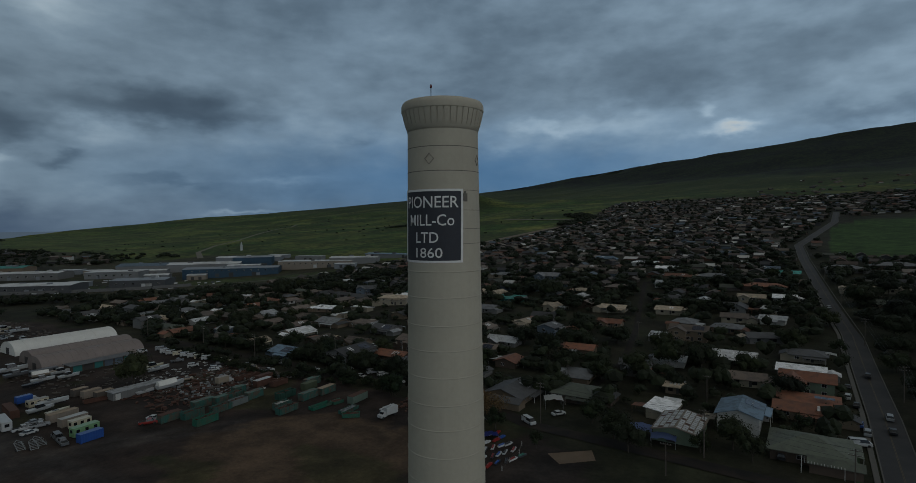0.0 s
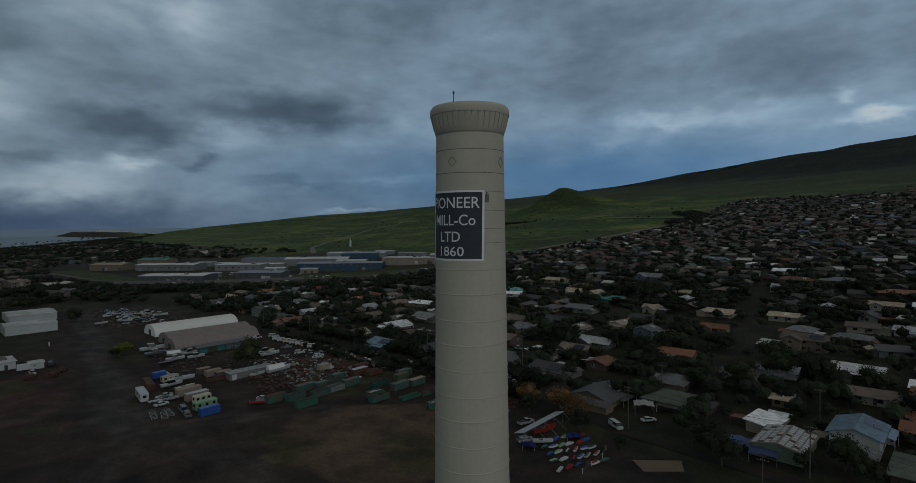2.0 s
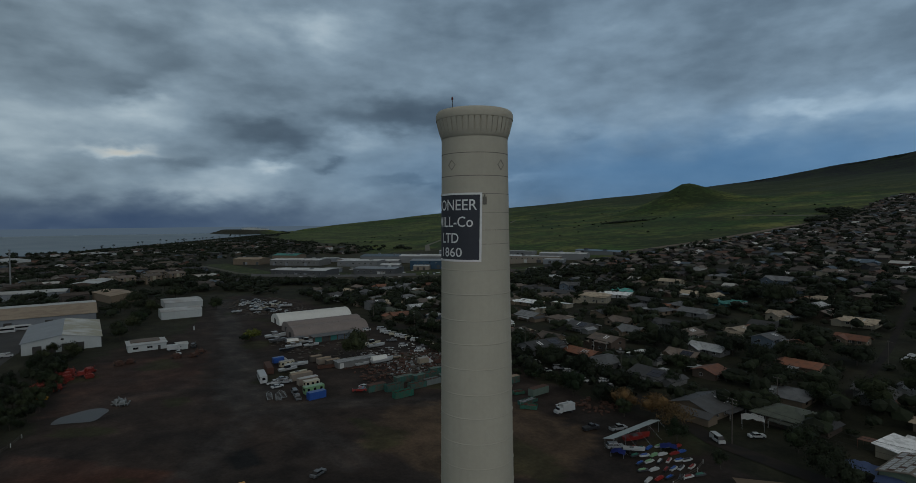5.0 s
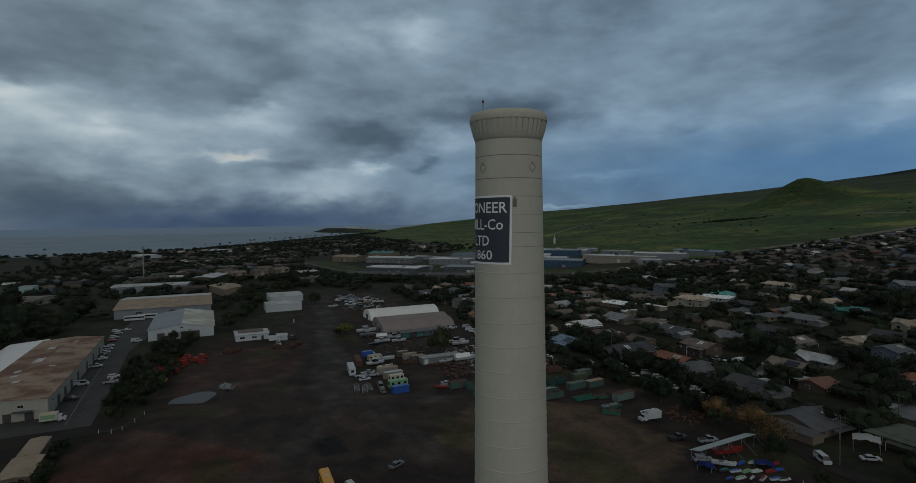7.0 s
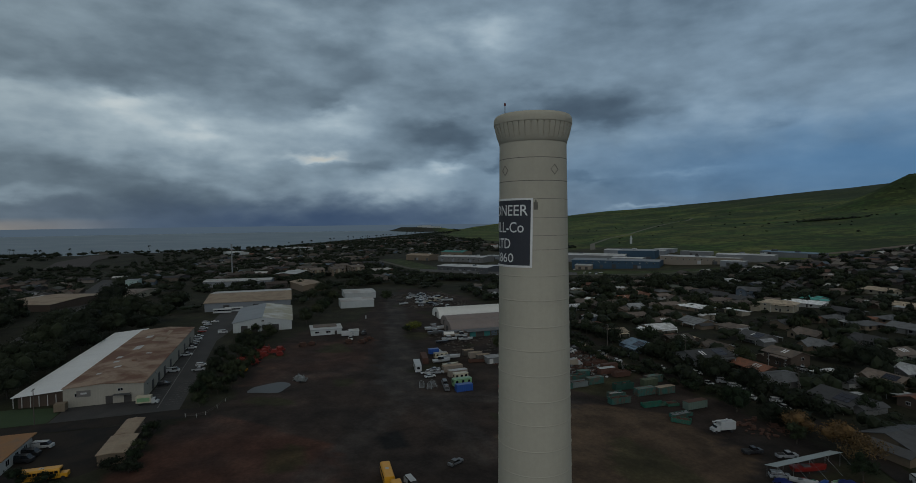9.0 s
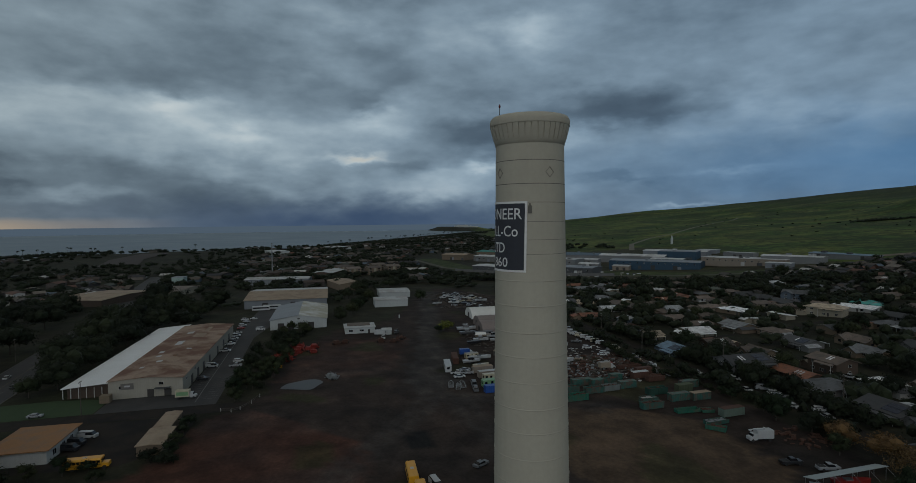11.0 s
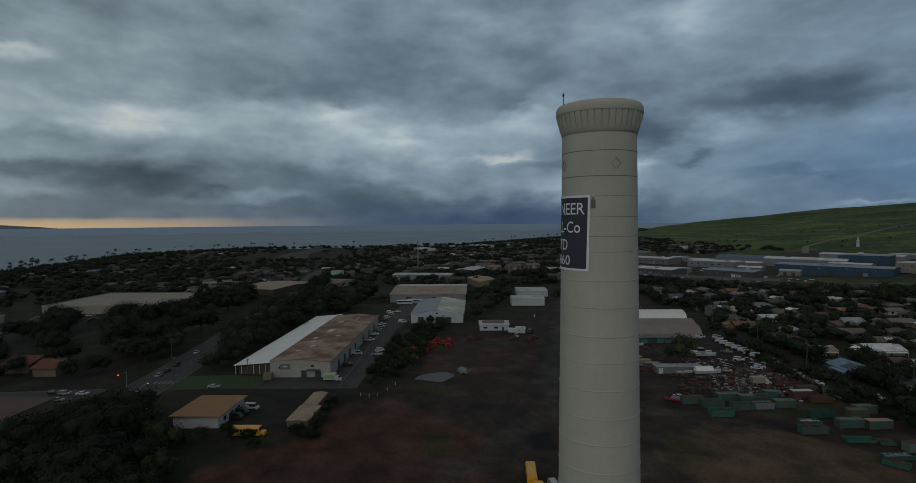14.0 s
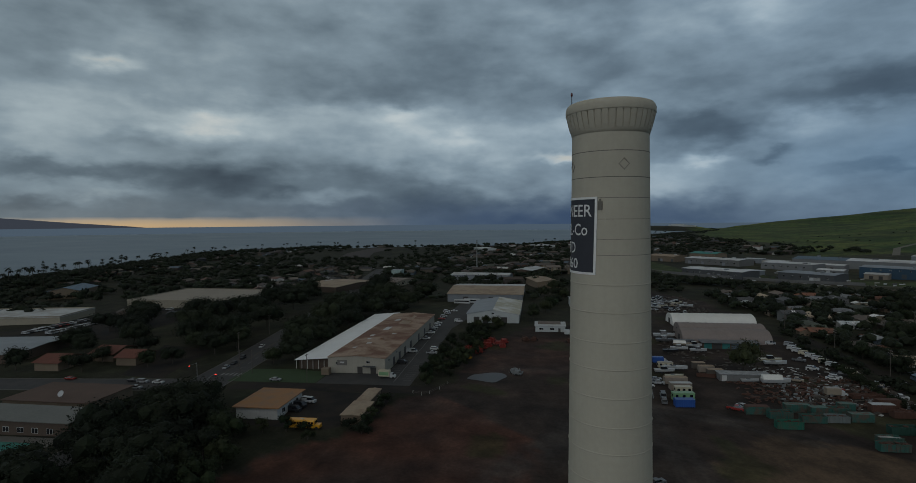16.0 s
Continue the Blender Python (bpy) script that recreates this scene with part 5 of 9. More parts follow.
part("roof", boxes((-2.6, 2.7, -9.4, 9.4, 2.71, 2.9)), roof_mat("silver"), box_shed)
part("door", boxes((2.21, 2.27, -8.2, -6.5, 0, 2.2)), FRAME_WHITE, box_shed)

# paved corner: low ochre-roofed shop, tan sheds
hall("shop_building", "low shop with an ochre gravel roof and white fascia", "shop", -165, -146.5, -70.5, -56.5, 3.8, 0, "x", wall_mat("white"), ORANGE_ROOF, 0.9, windows=[("+y", -5, 1, 2, 1.6), ("+y", 0, 1, 2, 1.6), ("+y", 5, 1, 2, 1.6)])
hall("storage_shed", "tan-roofed storage shed beside bushes", "shed", -158, -145, -35, -28.6, 2.8, 0.25, "x", wall_mat("tan"), TAN_ROOF, 0.3)
hall("storage_shed", "narrow tan-roofed storage shed", "shed", -172, -159, -34.6, -30.2, 2.8, 0.25, "x", wall_mat("tan"), TAN_ROOF, 0.3)
part("utility_box_body", boxes((-1.4, 1.4, -1.6, 1.6, -0.2, 2.4)), wall_mat("tan"), thing("utility_enclosure", "tan utility enclosure on the lawn", "enclosure", at=(-198, -61, 0)))

# industrial rows
DULL_WALL = surface("dull_white_wall", (0.15, 0.155, 0.155), 0.75, 0, 0.1, 0.2, 1.0, 0.12)
DULL_ROOF = surface("dull_pale_roof", (0.58, 0.59, 0.59), 0.7, 0.1, 0.06, 0.2, 0.8, 0.2, second=(0.36, 0.355, 0.345), second_amt=0.25)
hall("industrial_building", "long blue metal industrial building", "industrial building", -626, -522, 382, 416, 9.5, 1.2, "x", BLUE_WALL, GREY_ROOF, 0.4, turn=44.5, doors=[("-y", -30, 5, 5), ("-y", 0, 5, 5), ("-y", 25, 5, 5)], windows=[("-y", -42 + 8 * i, 6.8, 1.6, 1.2) for i in range(12)])
hall("industrial_building", "beige block industrial building with small windows", "industrial building", -565, -475, 466, 492, 8.2, 0, "x", BEIGE_WALL, DULL_ROOF, 0.3, turn=30, windows=[("-y", -38 + 7 * i, 4.6, 1.6, 1.4) for i in range(11)], doors=[("-y", 18, 4, 4)])
hall("industrial_building", "low white industrial hall with a pale roof", "industrial building", -515, -455, 500, 520, 8.0, 1.0, "x", DULL_WALL, DULL_ROOF, 0.3, turn=30)
hall("industrial_building", "long low shed with a pale blue roof", "industrial building", -505, -435, 552, 570, 5.0, 1.0, "x", DULL_WALL, roof_mat("blue"), 0.5, turn=4)
hall("industrial_building", "white gabled industrial hall", "industrial building", -790, -690, 385, 425, 9.0, 2.5, "x", DULL_WALL, roof_mat("blue"), 0.4, turn=44.5)
hall("industrial_building", "white gabled industrial hall with a pale roof", "industrial building", -730, -640, 420, 450, 8.5, 2.2, "x", DULL_WALL, DULL_ROOF, 0.4, turn=44.5)
hall("industrial_building", "dark blue flat-roofed industrial hall", "industrial building", -680, -630, 470, 505, 12, 0, "x", BLUE_WALL, GREY_ROOF, 0.3, turn=44.5)
hall("industrial_building", "wide industrial hall with a white roof", "industrial building", -745, -655, 500, 530, 8.5, 1.4, "x", GREY_WALL, DULL_ROOF, 0.4, turn=40)
hall("industrial_building", "slate-grey industrial building with a pale roof", "industrial building", -655, -585, 205, 238, 7.5, 1.0, "x", DARK_WALL, DULL_ROOF, 0.4, turn=41, windows=[("-y", -28 + 8 * i, 3.6, 2, 1.4) for i in range(8)])
hall("industrial_building", "slate-grey industrial building with a grey roof", "industrial building", -605, -553, 282, 312, 7.5, 1.0, "x", DARK_WALL, GREY_ROOF, 0.4, turn=41, windows=[("-y", -20 + 8 * i, 3.6, 2, 1.4) for i in range(6)])
hall("industrial_building", "white industrial building with many bays", "industrial building", -830, -750, 255, 290, 8, 1.2, "x", wall_mat("grey"), DULL_ROOF, 0.4, turn=41, windows=[("-y", -30 + 9 * i, 3.6, 3, 1.4) for i in range(8)])
hall("industrial_building", "white industrial building under a flat roof", "industrial building", -740, -680, 318, 350, 8, 0, "x", DULL_WALL, DULL_ROOF, 0.4, turn=41, windows=[("-y", -24 + 9 * i, 3.6, 3, 1.4) for i in range(6)])
hall("industrial_building", "industrial hall with a green roof", "industrial building", -940, -895, 280, 312, 8, 2.4, "x", wall_mat("tan"), roof_mat("teal"), 0.5, turn=41)
hall("industrial_building", "tan-roofed industrial hall with gabled ends", "industrial building", -880, -835, 205, 235, 8, 2.0, "x", wall_mat("tan"), TAN_ROOF, 0.5, turn=41)

# roof plant and loading doors of the industrial rows
hr = random.Random(29)
for e in [o for o in scene.objects if o.name.startswith("industrial_building") and o.parent is None]:
    w = next(o for o in e.children if o.name.startswith("wall"))
    xs, ys, zs = ([v.co[k] for v in w.data.vertices] for k in range(3))
    for _ in range(2):
        px, py = hr.uniform(min(xs) * 0.8, max(xs) * 0.8), hr.uniform(min(ys) * 0.5, max(ys) * 0.5)
        a, b = hr.uniform(1.2, 3.0), hr.uniform(1.0, 2.2)
        part("roof_unit", boxes((px - a, px + a, py - b, py + b, max(zs) - 0.6, max(zs) + hr.uniform(0.9, 1.7))), hr.choice((PALE_ROOF, GREY_WALL, DARK_WALL)), e)
    for _ in range(3):
        px = hr.uniform(min(xs) * 0.85, max(xs) * 0.85)
        part("loading_door", boxes((px - 2, px + 2, min(ys) - 0.09, min(ys) + 0.05, 0.0, 4.2)), hr.choice((DOOR_DARK, GREY_WALL, PALE_ROOF, DARK_WALL)), e)
# boundary wall and parked rows in front of the halls
bm = bmesh.new()
WALL_RUN = [(-652, 168), (-600, 214), (-556, 268), (-528, 318)]
for (ax, ay), (bx, by) in zip(WALL_RUN, WALL_RUN[1:]):
    n = 14
    for i in range(n):
        px, py = ax + (bx - ax) * (i + 0.5) / n, ay + (by - ay) * (i + 0.5) / n
        l = math.hypot(bx - ax, by - ay) / n
        v = box(bm, -l / 2, l / 2, -0.12, 0.12, -1.0, 3.0)
        bmesh.ops.transform(bm, matrix=pose(px, py, gz(px, py), 0, 0, math.degrees(math.atan2(by - ay, bx - ax))), verts=v)
part("boundary_wall", bm, surface("grey_block_wall", (0.11, 0.11, 0.108), 0.9, 0, 0.2, 0.2, 1.0, 0.15), None, "long grey block wall before industrial halls", "structure")["category"] = "wall"
# low white annexes between the halls
for x, y, w, d, h, t in ((-700, 372, 34, 14, 6, 44), (-640, 345, 26, 13, 5, 44), (-585, 360, 20, 12, 5, 44), (-770, 340, 30, 16, 6.5, 41), (-820, 330, 26, 14, 6, 41), (-610, 440, 40, 16, 7, 40), (-560, 438, 22, 14, 5, 30), (-470, 478, 24, 14, 5, 30), (-640, 262, 22, 14, 5, 41), (-600, 540, 40, 14, 6, 20), (-690, 560, 30, 14, 6, 30)):
    hall("industrial_annex", "low pale annex between industrial halls", "industrial building", x - w / 2, x + w / 2, y - d / 2, y + d / 2, h, hr.choice((0, 1.2)), "x", hr.choice((DULL_WALL, GREY_WALL, BEIGE_WALL)), hr.choice((DULL_ROOF, PALE_ROOF, DULL_ROOF)), 0.4, turn=t, doors=[("-y", -4, 3.4, 3.4), ("-y", 4, 3.4, 3.4)])

HEADLAND = [(-4560, 1075, 40, 26, 9, 70), (-4500, 1090, 60, 24, 13, 75), (-4420, 1100, 70, 24, 16, 72), (-4330, 1110, 60, 24, 12, 70), (-4250, 1120, 80, 24, 9, 74), (-4170, 1130, 50, 24, 8, 70)]
# towards the shore
for x, y, t in ((-650, 42, 12), (-652, 66, 12), (-664, 90, 12), (-690, 30, 12), (-700, 75, 12)):
    a = hall("apartment_block", "three-storey tan apartment block with dark bays", "apartment block", x - 9, x + 9, y - 8, y + 8, 8.6, 1.6, "y", wall_mat("tan"), roof_mat("brown"), 0.6, turn=t, windows=[("+x", -5 + 5 * i, 0.9 + 2.8 * s, 2.4, 1.5) for i in range(3) for s in range(3)] + [("-y", -4 + 8 * i, 0.9 + 2.8 * s, 2.4, 1.5) for i in range(2) for s in range(3)])
    part("stair_tower", boxes((9.0, 10.6, -1.3, 1.3, -2, 8.4)), wall_mat("cream"), a)
hall("shop_hall", "low hall with a tan and brown roof", "hall", -545, -480, -195, -150, 5.5, 1.5, "y", wall_mat("brown"), TAN_ROOF, 0.6, turn=-20)
hall("shop_hall", "low hall with a long brown roof", "hall", -565, -520, -140, -112, 5.0, 1.2, "y", wall_mat("cream"), roof_mat("brown"), 0.6, turn=-10)
hall("pump_house", "tall pale teal box building", "building", -636, -622, -149, -137, 9.0, 0, "x", surface("pale_teal_wall", (0.26, 0.34, 0.32), 0.8, 0, 0.3, 0.15), GREY_ROOF, 0.3)
hall("shop_hall", "low hall with a long white roof", "hall", -612, -585, -70, -5, 5.5, 1.2, "y", GREY_WALL, PALE_ROOF, 0.6, turn=-6)
hall("shop_hall", "low hall with a pale gabled roof", "hall", -678, -630, 2, 26, 6, 1.4, "x", wall_mat("brown"), PALE_ROOF, 0.6, turn=-20)
hall("shop_hall", "tan hall with a pale roof among trees", "hall", -545, -500, 18, 40, 6, 1.4, "x", wall_mat("tan"), TAN_ROOF, 0.6, turn=15)
hall("supermarket", "wide store with a flat tan gravel roof", "store", -456, -381, -302, -212, 5.8, 0, "x", wall_mat("cream"), surface("gravel_roof", (0.24, 0.21, 0.17), 0.9, 0, 0.06, 0.2, 1.0, 0.2), 0.4, parapet=True)
hall("supermarket", "store with a white flat roof beside a car park", "store", -345, -305, -370, -300, 5.0, 0, "x", wall_mat("cream"), PALE_ROOF, 0.4, turn=12, parapet=True)
hall("motel_wing", "long low building with a grey flat roof", "building", -139, -127, -165, -112.5, 4.6, 0, "x", wall_mat("brown"), surface("grey_gravel_roof", (0.135, 0.14, 0.13), 0.9, 0, 0.1, 0.2, 1.0, 0.2), 0.9, windows=[("+x", -20 + 5 * i, 1, 2.2, 1.6) for i in range(9)])
hall("shop_building", "low shop with a flat rust-brown roof", "shop", -166, -146, -156, -123, 3.8, 0, "x", wall_mat("tan"), surface("brown_roof_felt", (0.085, 0.052, 0.038), 0.9, 0, 0.15, 0.25, 1.5, 0.2), 0.5)
for x, y, w, d in ((-204, -190, 15, 12), (-222, -178, 16, 12), (-214, -160, 13, 10)):
    hall("restaurant", "low building with a red tiled hipped roof", "restaurant", x - w / 2, x + w / 2, y - d / 2, y + d / 2, 3.8, 2.2, "y", wall_mat("tan"), surface("red_tile_roof", (0.115, 0.038, 0.024), 0.8, 0, 0.4, 0.25, 4.0, 0.2), 0.8)
hall("shop_hall", "long grey-roofed shopping hall", "hall", -245, -205, -260, -222, 4.8, 0.8, "y", wall_mat("brown"), GREY_ROOF, 0.8, turn=10)
hall("hotel_building", "building with a blue hipped roof near the shore", "building", -480, -440, -438, -412, 8.0, 3.0, "x", wall_mat("tan"), roof_mat("blue"), 0.8, turn=20)
hall("shop_hall", "row of low white roofs at the shore", "hall", -1360, -1290, -125, -85, 5, 1.0, "x", WHITE_WALL, PALE_ROOF, 0.5, turn=20)
hall("shop_hall", "row of low white roofs near palms", "hall", -1480, -1400, 10, 60, 5, 1.0, "x", WHITE_WALL, PALE_ROOF, 0.5, turn=20)
for x, y, w, d, h, t in HEADLAND:
    hall("hotel_building", "pale resort building on the far headland", "building", x - w / 2, x + w / 2, y - d / 2, y + d / 2, h, 0, "x", WHITE_WALL, GREY_ROOF, 0.5, turn=t)
tower = thing("white_tower", "slim white tower standing in the fields", "tower", at=(-944, 674, gz(-944, 674)))
bm = bmesh.new()
lathe(bm, [(2.4, -1), (2.2, 9), (2.9, 9.6), (2.9, 10.4), (1.6, 11), (1.4, 14), (0.1, 18)], 16)
part("shaft", bm, WHITE_WALL, tower)

# ---- roads and paved lots ----
ASPHALT = surface("asphalt", (0.030, 0.029, 0.030), 0.85, 0, 0.10, 0.25, 2.5, 0.2, 0.01, second=(0.040, 0.038, 0.037), second_amt=0.3)
OLD_ASPHALT = surface("worn_asphalt", (0.020, 0.0185, 0.018), 0.95, 0, 0.10, 0.35, 2.5, 0.25, 0.01, second=(0.028, 0.023, 0.019), second_amt=0.5, spec=0.15)
PAINT = surface("road_paint", (0.15, 0.15, 0.145), 0.7, 0, 1.0, 0.3)
YELLOW = surface("yellow_road_paint", (0.085, 0.065, 0.025), 0.7, 0, 1.0, 0.3)
DUST = surface("pale_dirt_road", (0.135, 0.12, 0.09), 0.95, 0, 0.05, 0.25, 0.8, 0.2)
CONCRETE = surface("kerb_concrete", (0.10, 0.095, 0.085), 0.9, 0, 0.5, 0.2)
LAWN = surface("lawn_grass", (0.022, 0.046, 0.013), 0.95, 0, 0.3, 0.25, 5.0, 0.3)


def smooth_line(line, step=6.0):
    pts = []
    for i, ((x0, y0), (x1, y1)) in enumerate(zip(line, line[1:])):
        n = max(1, int(math.hypot(x1 - x0, y1 - y0) / step))
        pts += [(x0 + (x1 - x0) * k / n, y0 + (y1 - y0) * k / n) for k in range(n)]
    return pts + [line[-1]]


def ribbon(bm, line, off0, off1, lift, step=6.0, thick=0.0):
    pts = smooth_line(line, step)
    rows = []
    for i, (x, y) in enumerate(pts):
        a, b = pts[max(0, i - 1)], pts[min(len(pts) - 1, i + 1)]
        l = math.hypot(b[0] - a[0], b[1] - a[1]) or 1
        nx, ny = -(b[1] - a[1]) / l, (b[0] - a[0]) / l
        row = []
        for o in (off0, off1):
            px, py = x + nx * o, y + ny * o
            row.append(bm.verts.new((px, py, (gz(px, py) if lift >= 0.2 and not thick else gz(x, y)) + lift)))
        if thick:
            for o in (off1, off0):
                px, py = x + nx * o, y + ny * o
                row.append(bm.verts.new((px, py, gz(x, y) + lift - thick)))
        rows.append(row)
    n = len(rows[0])
    for p, q in zip(rows, rows[1:]):
        if n == 2:
            bm.faces.new((p[0], p[1], q[1], q[0]))
        else:
            for k in range(4):
                bm.faces.new((p[k], p[(k + 1) % 4], q[(k + 1) % 4], q[k]))


def road(words, line, width, m=None, centre=None, kerbs=True, lift=0.10):
    bm = bmesh.new()
    ribbon(bm, line, -width / 2, width / 2, lift)
    r = part("road", bm, m or ASPHALT, None, words, "structure")
    r["category"] = "road"
    if kerbs:
        for s in (-1, 1):
            bm = bmesh.new()
            ribbon(bm, line, s * width / 2, s * (width / 2 + 0.3), lift + 0.12, thick=0.4)
            part("kerb", bm, CONCRETE, r)
    if centre is not None:
        bm = bmesh.new()
        ribbon(bm, line, -0.16, -0.06, lift + 0.012), ribbon(bm, line, 0.06, 0.16, lift + 0.012)
        part("centre_line", bm, centre, r)
    return r


def pavement(words, poly, m, lift=0.05, name="pavement"):
    bm = bmesh.new()
    vs = [bm.verts.new((x, y, gz(x, y) + lift)) for x, y in poly]
    bm.faces.new(vs)
    bmesh.ops.triangulate(bm, faces=bm.faces[:])
    p = part(name, bm, m, None, words, "structure")
    p["category"] = "pavement" if m is not LAWN else "lawn"
    return p


main = road("asphalt road climbing straight inland between houses", MAIN_ROAD, 7.6, centre=YELLOW)
bm = bmesh.new()
ribbon(bm, MAIN_ROAD[:4], 4.6, 5.8, 0.16, thick=0.3)
part("footpath", bm, CONCRETE, main)
road("narrow asphalt street along the yard's edge", [(-300, 162), (-270, 160), (-195, 160), (-150, 163), (-118, 164), (-92, 158), (-72, 148), (-40, 146), (-5, 143), (9, 143)], 5.6, OLD_ASPHALT, kerbs=False)
for l in LANES:
    road("narrow lane between houses", l, 2.8, OLD_ASPHALT, kerbs=False, lift=0.07)
street = [(-181, -12), (-181, -60), (-180, -105), (-178, -150), (-176, -200), (-172, -300)]
road("asphalt street past the workshop to a crossing", street[:2] + [(-180.5, -92)], 9.0, OLD_ASPHALT, kerbs=False)
road("wide asphalt street with parked cars", [(-180, -118), (-178, -150), (-176, -200), (-170, -330)], 15.0, ASPHALT, kerbs=True)
hw = [(-60, -92), (-110, -96), (-150, -99), (-180, -104), (-220, -108), (-320, -122), (-420, -138), (-560, -165), (-760, -200)]
hwy = road("wide asphalt highway with lane markings", hw, 17.0, ASPHALT, centre=YELLOW, lift=0.13)
bm = bmesh.new()
for k in range(14):
    x = -195 - 9 * k
    ribbon(bm, [(x, -105.5 - (-x - 195) * 0.14 + 4.2), (x - 4, -106.0 - (-x - 195) * 0.14 + 4.2)], -0.08, 0.08, 0.15)
    ribbon(bm, [(x, -105.5 - (-x - 195) * 0.14 - 4.2), (x - 4, -106.0 - (-x - 195) * 0.14 - 4.2)], -0.08, 0.08, 0.15)
part("lane_marks", bm, PAINT, hwy)
for k in range(9):
    bm = bmesh.new()
    ribbon(bm, [(-194, -97.6 - 1.9 * k), (-197.5, -98.0 - 1.9 * k)], -0.45, 0.45, 0.15)
    part("crossing_bar", bm, PAINT, hwy)
for k in range(9):
    bm = bmesh.new()
    ribbon(bm, [(-166, -94 - 1.9 * k), (-163, -93.8 - 1.9 * k)], -0.45, 0.45, 0.15)
    part("crossing_bar", bm, PAINT, hwy)
pavement("asphalt drive and parking beside the workshop", [(-186, -23), (-186, -60.5), (-201, -60.5), (-201, -36.6), (-310, -36.6), (-420, -34), (-420, -22), (-330, -20), (-300, -25), (-230, -23.5)], ASPHALT, 0.05)
bm = bmesh.new()
ribbon(bm, [(-190, -30.4), (-300, -33.0)], -0.12, 0.12, 0.11)
for k in range(16):
    ribbon(bm, [(-204 - 2.8 * k, -36.4), (-204 - 2.8 * k, -31.4)], -0.06, 0.06, 0.075)
    if k < 11:
        ribbon(bm, [(-193 - 2.8 * k, -28.5), (-193 - 2.8 * k, -24.2)], -0.06, 0.06, 0.075)
part("parking_marks", bm, PAINT, None, "worn white parking bay lines", "structure")["category"] = "marking"
pavement("lawn before the workshop", [(-186.5, -61), (-186.5, -98), (-205, -98), (-206, -79), (-202, -61)], LAWN, 0.06, "lawn")
pavement("paved yard with parked vans behind the shop", [(-176, -26), (-176, -72), (-142, -78), (-140, -38), (-150, -26)], OLD_ASPHALT, 0.05)
pavement("paved car park beside the crossing", [(-188, -128), (-240, -138), (-250, -172), (-192, -150)], OLD_ASPHALT, 0.06)
pavement("car park of the store", [(-262, -215), (-378, -212), (-378, -300), (-300, -296), (-262, -330)], OLD_ASPHALT, 0.06)
pavement("car park behind the warehouse", [(-380, -21), (-411, -22), (-408, 14), (-380, 14)], OLD_ASPHALT, 0.07)
pavement("green lawn by the corner house", [(9, 148), (9, 163), (10.3, 170), (10.3, 148)], LAWN, 0.1, "lawn")
pavement("pale concrete pool deck", [(-126, -150), (-125.5, -112.5), (-107, -112), (-104, -150)], CONCRETE, 0.08)
pavement("green swimming pool water", [(-122, -142), (-121.5, -119), (-112, -119), (-111, -142)], surface("pool_water", (0.05, 0.20, 0.17), 0.1, 0, 0.2, 0.1), 0.12)
road("pale dirt road crossing the green fields", [(-900, 560), (-1060, 655), (-1190, 780), (-1255, 885), (-1465, 1120), (-1620, 1335), (-1750, 1510)], 10.0, DUST, kerbs=False, lift=0.4)
road("pale earth embankment at the edge of the houses", [(-470, 560), (-440, 620), (-418, 721), (-410, 820), (-402, 900), (-385, 950)], 16.0, surface("bare_brown_bank", (0.14, 0.105, 0.075), 0.95, 0, 0.05, 0.3, 0.6, 0.25), kerbs=False, lift=0.5)
road("dirt track along the drainage channel", [(-900, 150), (-700, 165), (-610, 215), (-545, 295), (-480, 385), (-430, 480), (-405, 575)], 8.0, surface("grassy_track", (0.060, 0.056, 0.036), 0.95, 0, 0.05, 0.3, 0.6, 0.25), kerbs=False, lift=0.2)
road("pale raised road crossing the gully", [(-620, 1165), (-560, 1146), (-505, 1122), (-440, 1092), (-380, 1066)], 11.0, DUST, kerbs=False, lift=1.2)
road("bare brown field strip near the shore", [(-1000, -330), (-1200, -380), (-1430, -390)], 60.0, surface("bare_field_soil", (0.036, 0.026, 0.021), 0.95, 0, 0.02, 0.25), kerbs=False, lift=1.2)
# puddle and fence
bm = bmesh.new()
ring = [bm.verts.new((-200.5 + 6.2 * math.cos(a) * (1 + 0.22 * math.sin(3 * a)) , 5.0 + 8.0 * math.sin(a) * (1 + 0.2 * math.cos(2 * a + 1)), 0.055)) for a in np.linspace(0, 2 * math.pi, 40, endpoint=False)]
bm.faces.new(ring)
part("puddle", bm, surface("muddy_water", (0.040, 0.038, 0.036), 0.38, 0, 0.3, 0.15, spec=0.3), None, "shallow grey puddle on the dirt yard", "structure")["category"] = "water"

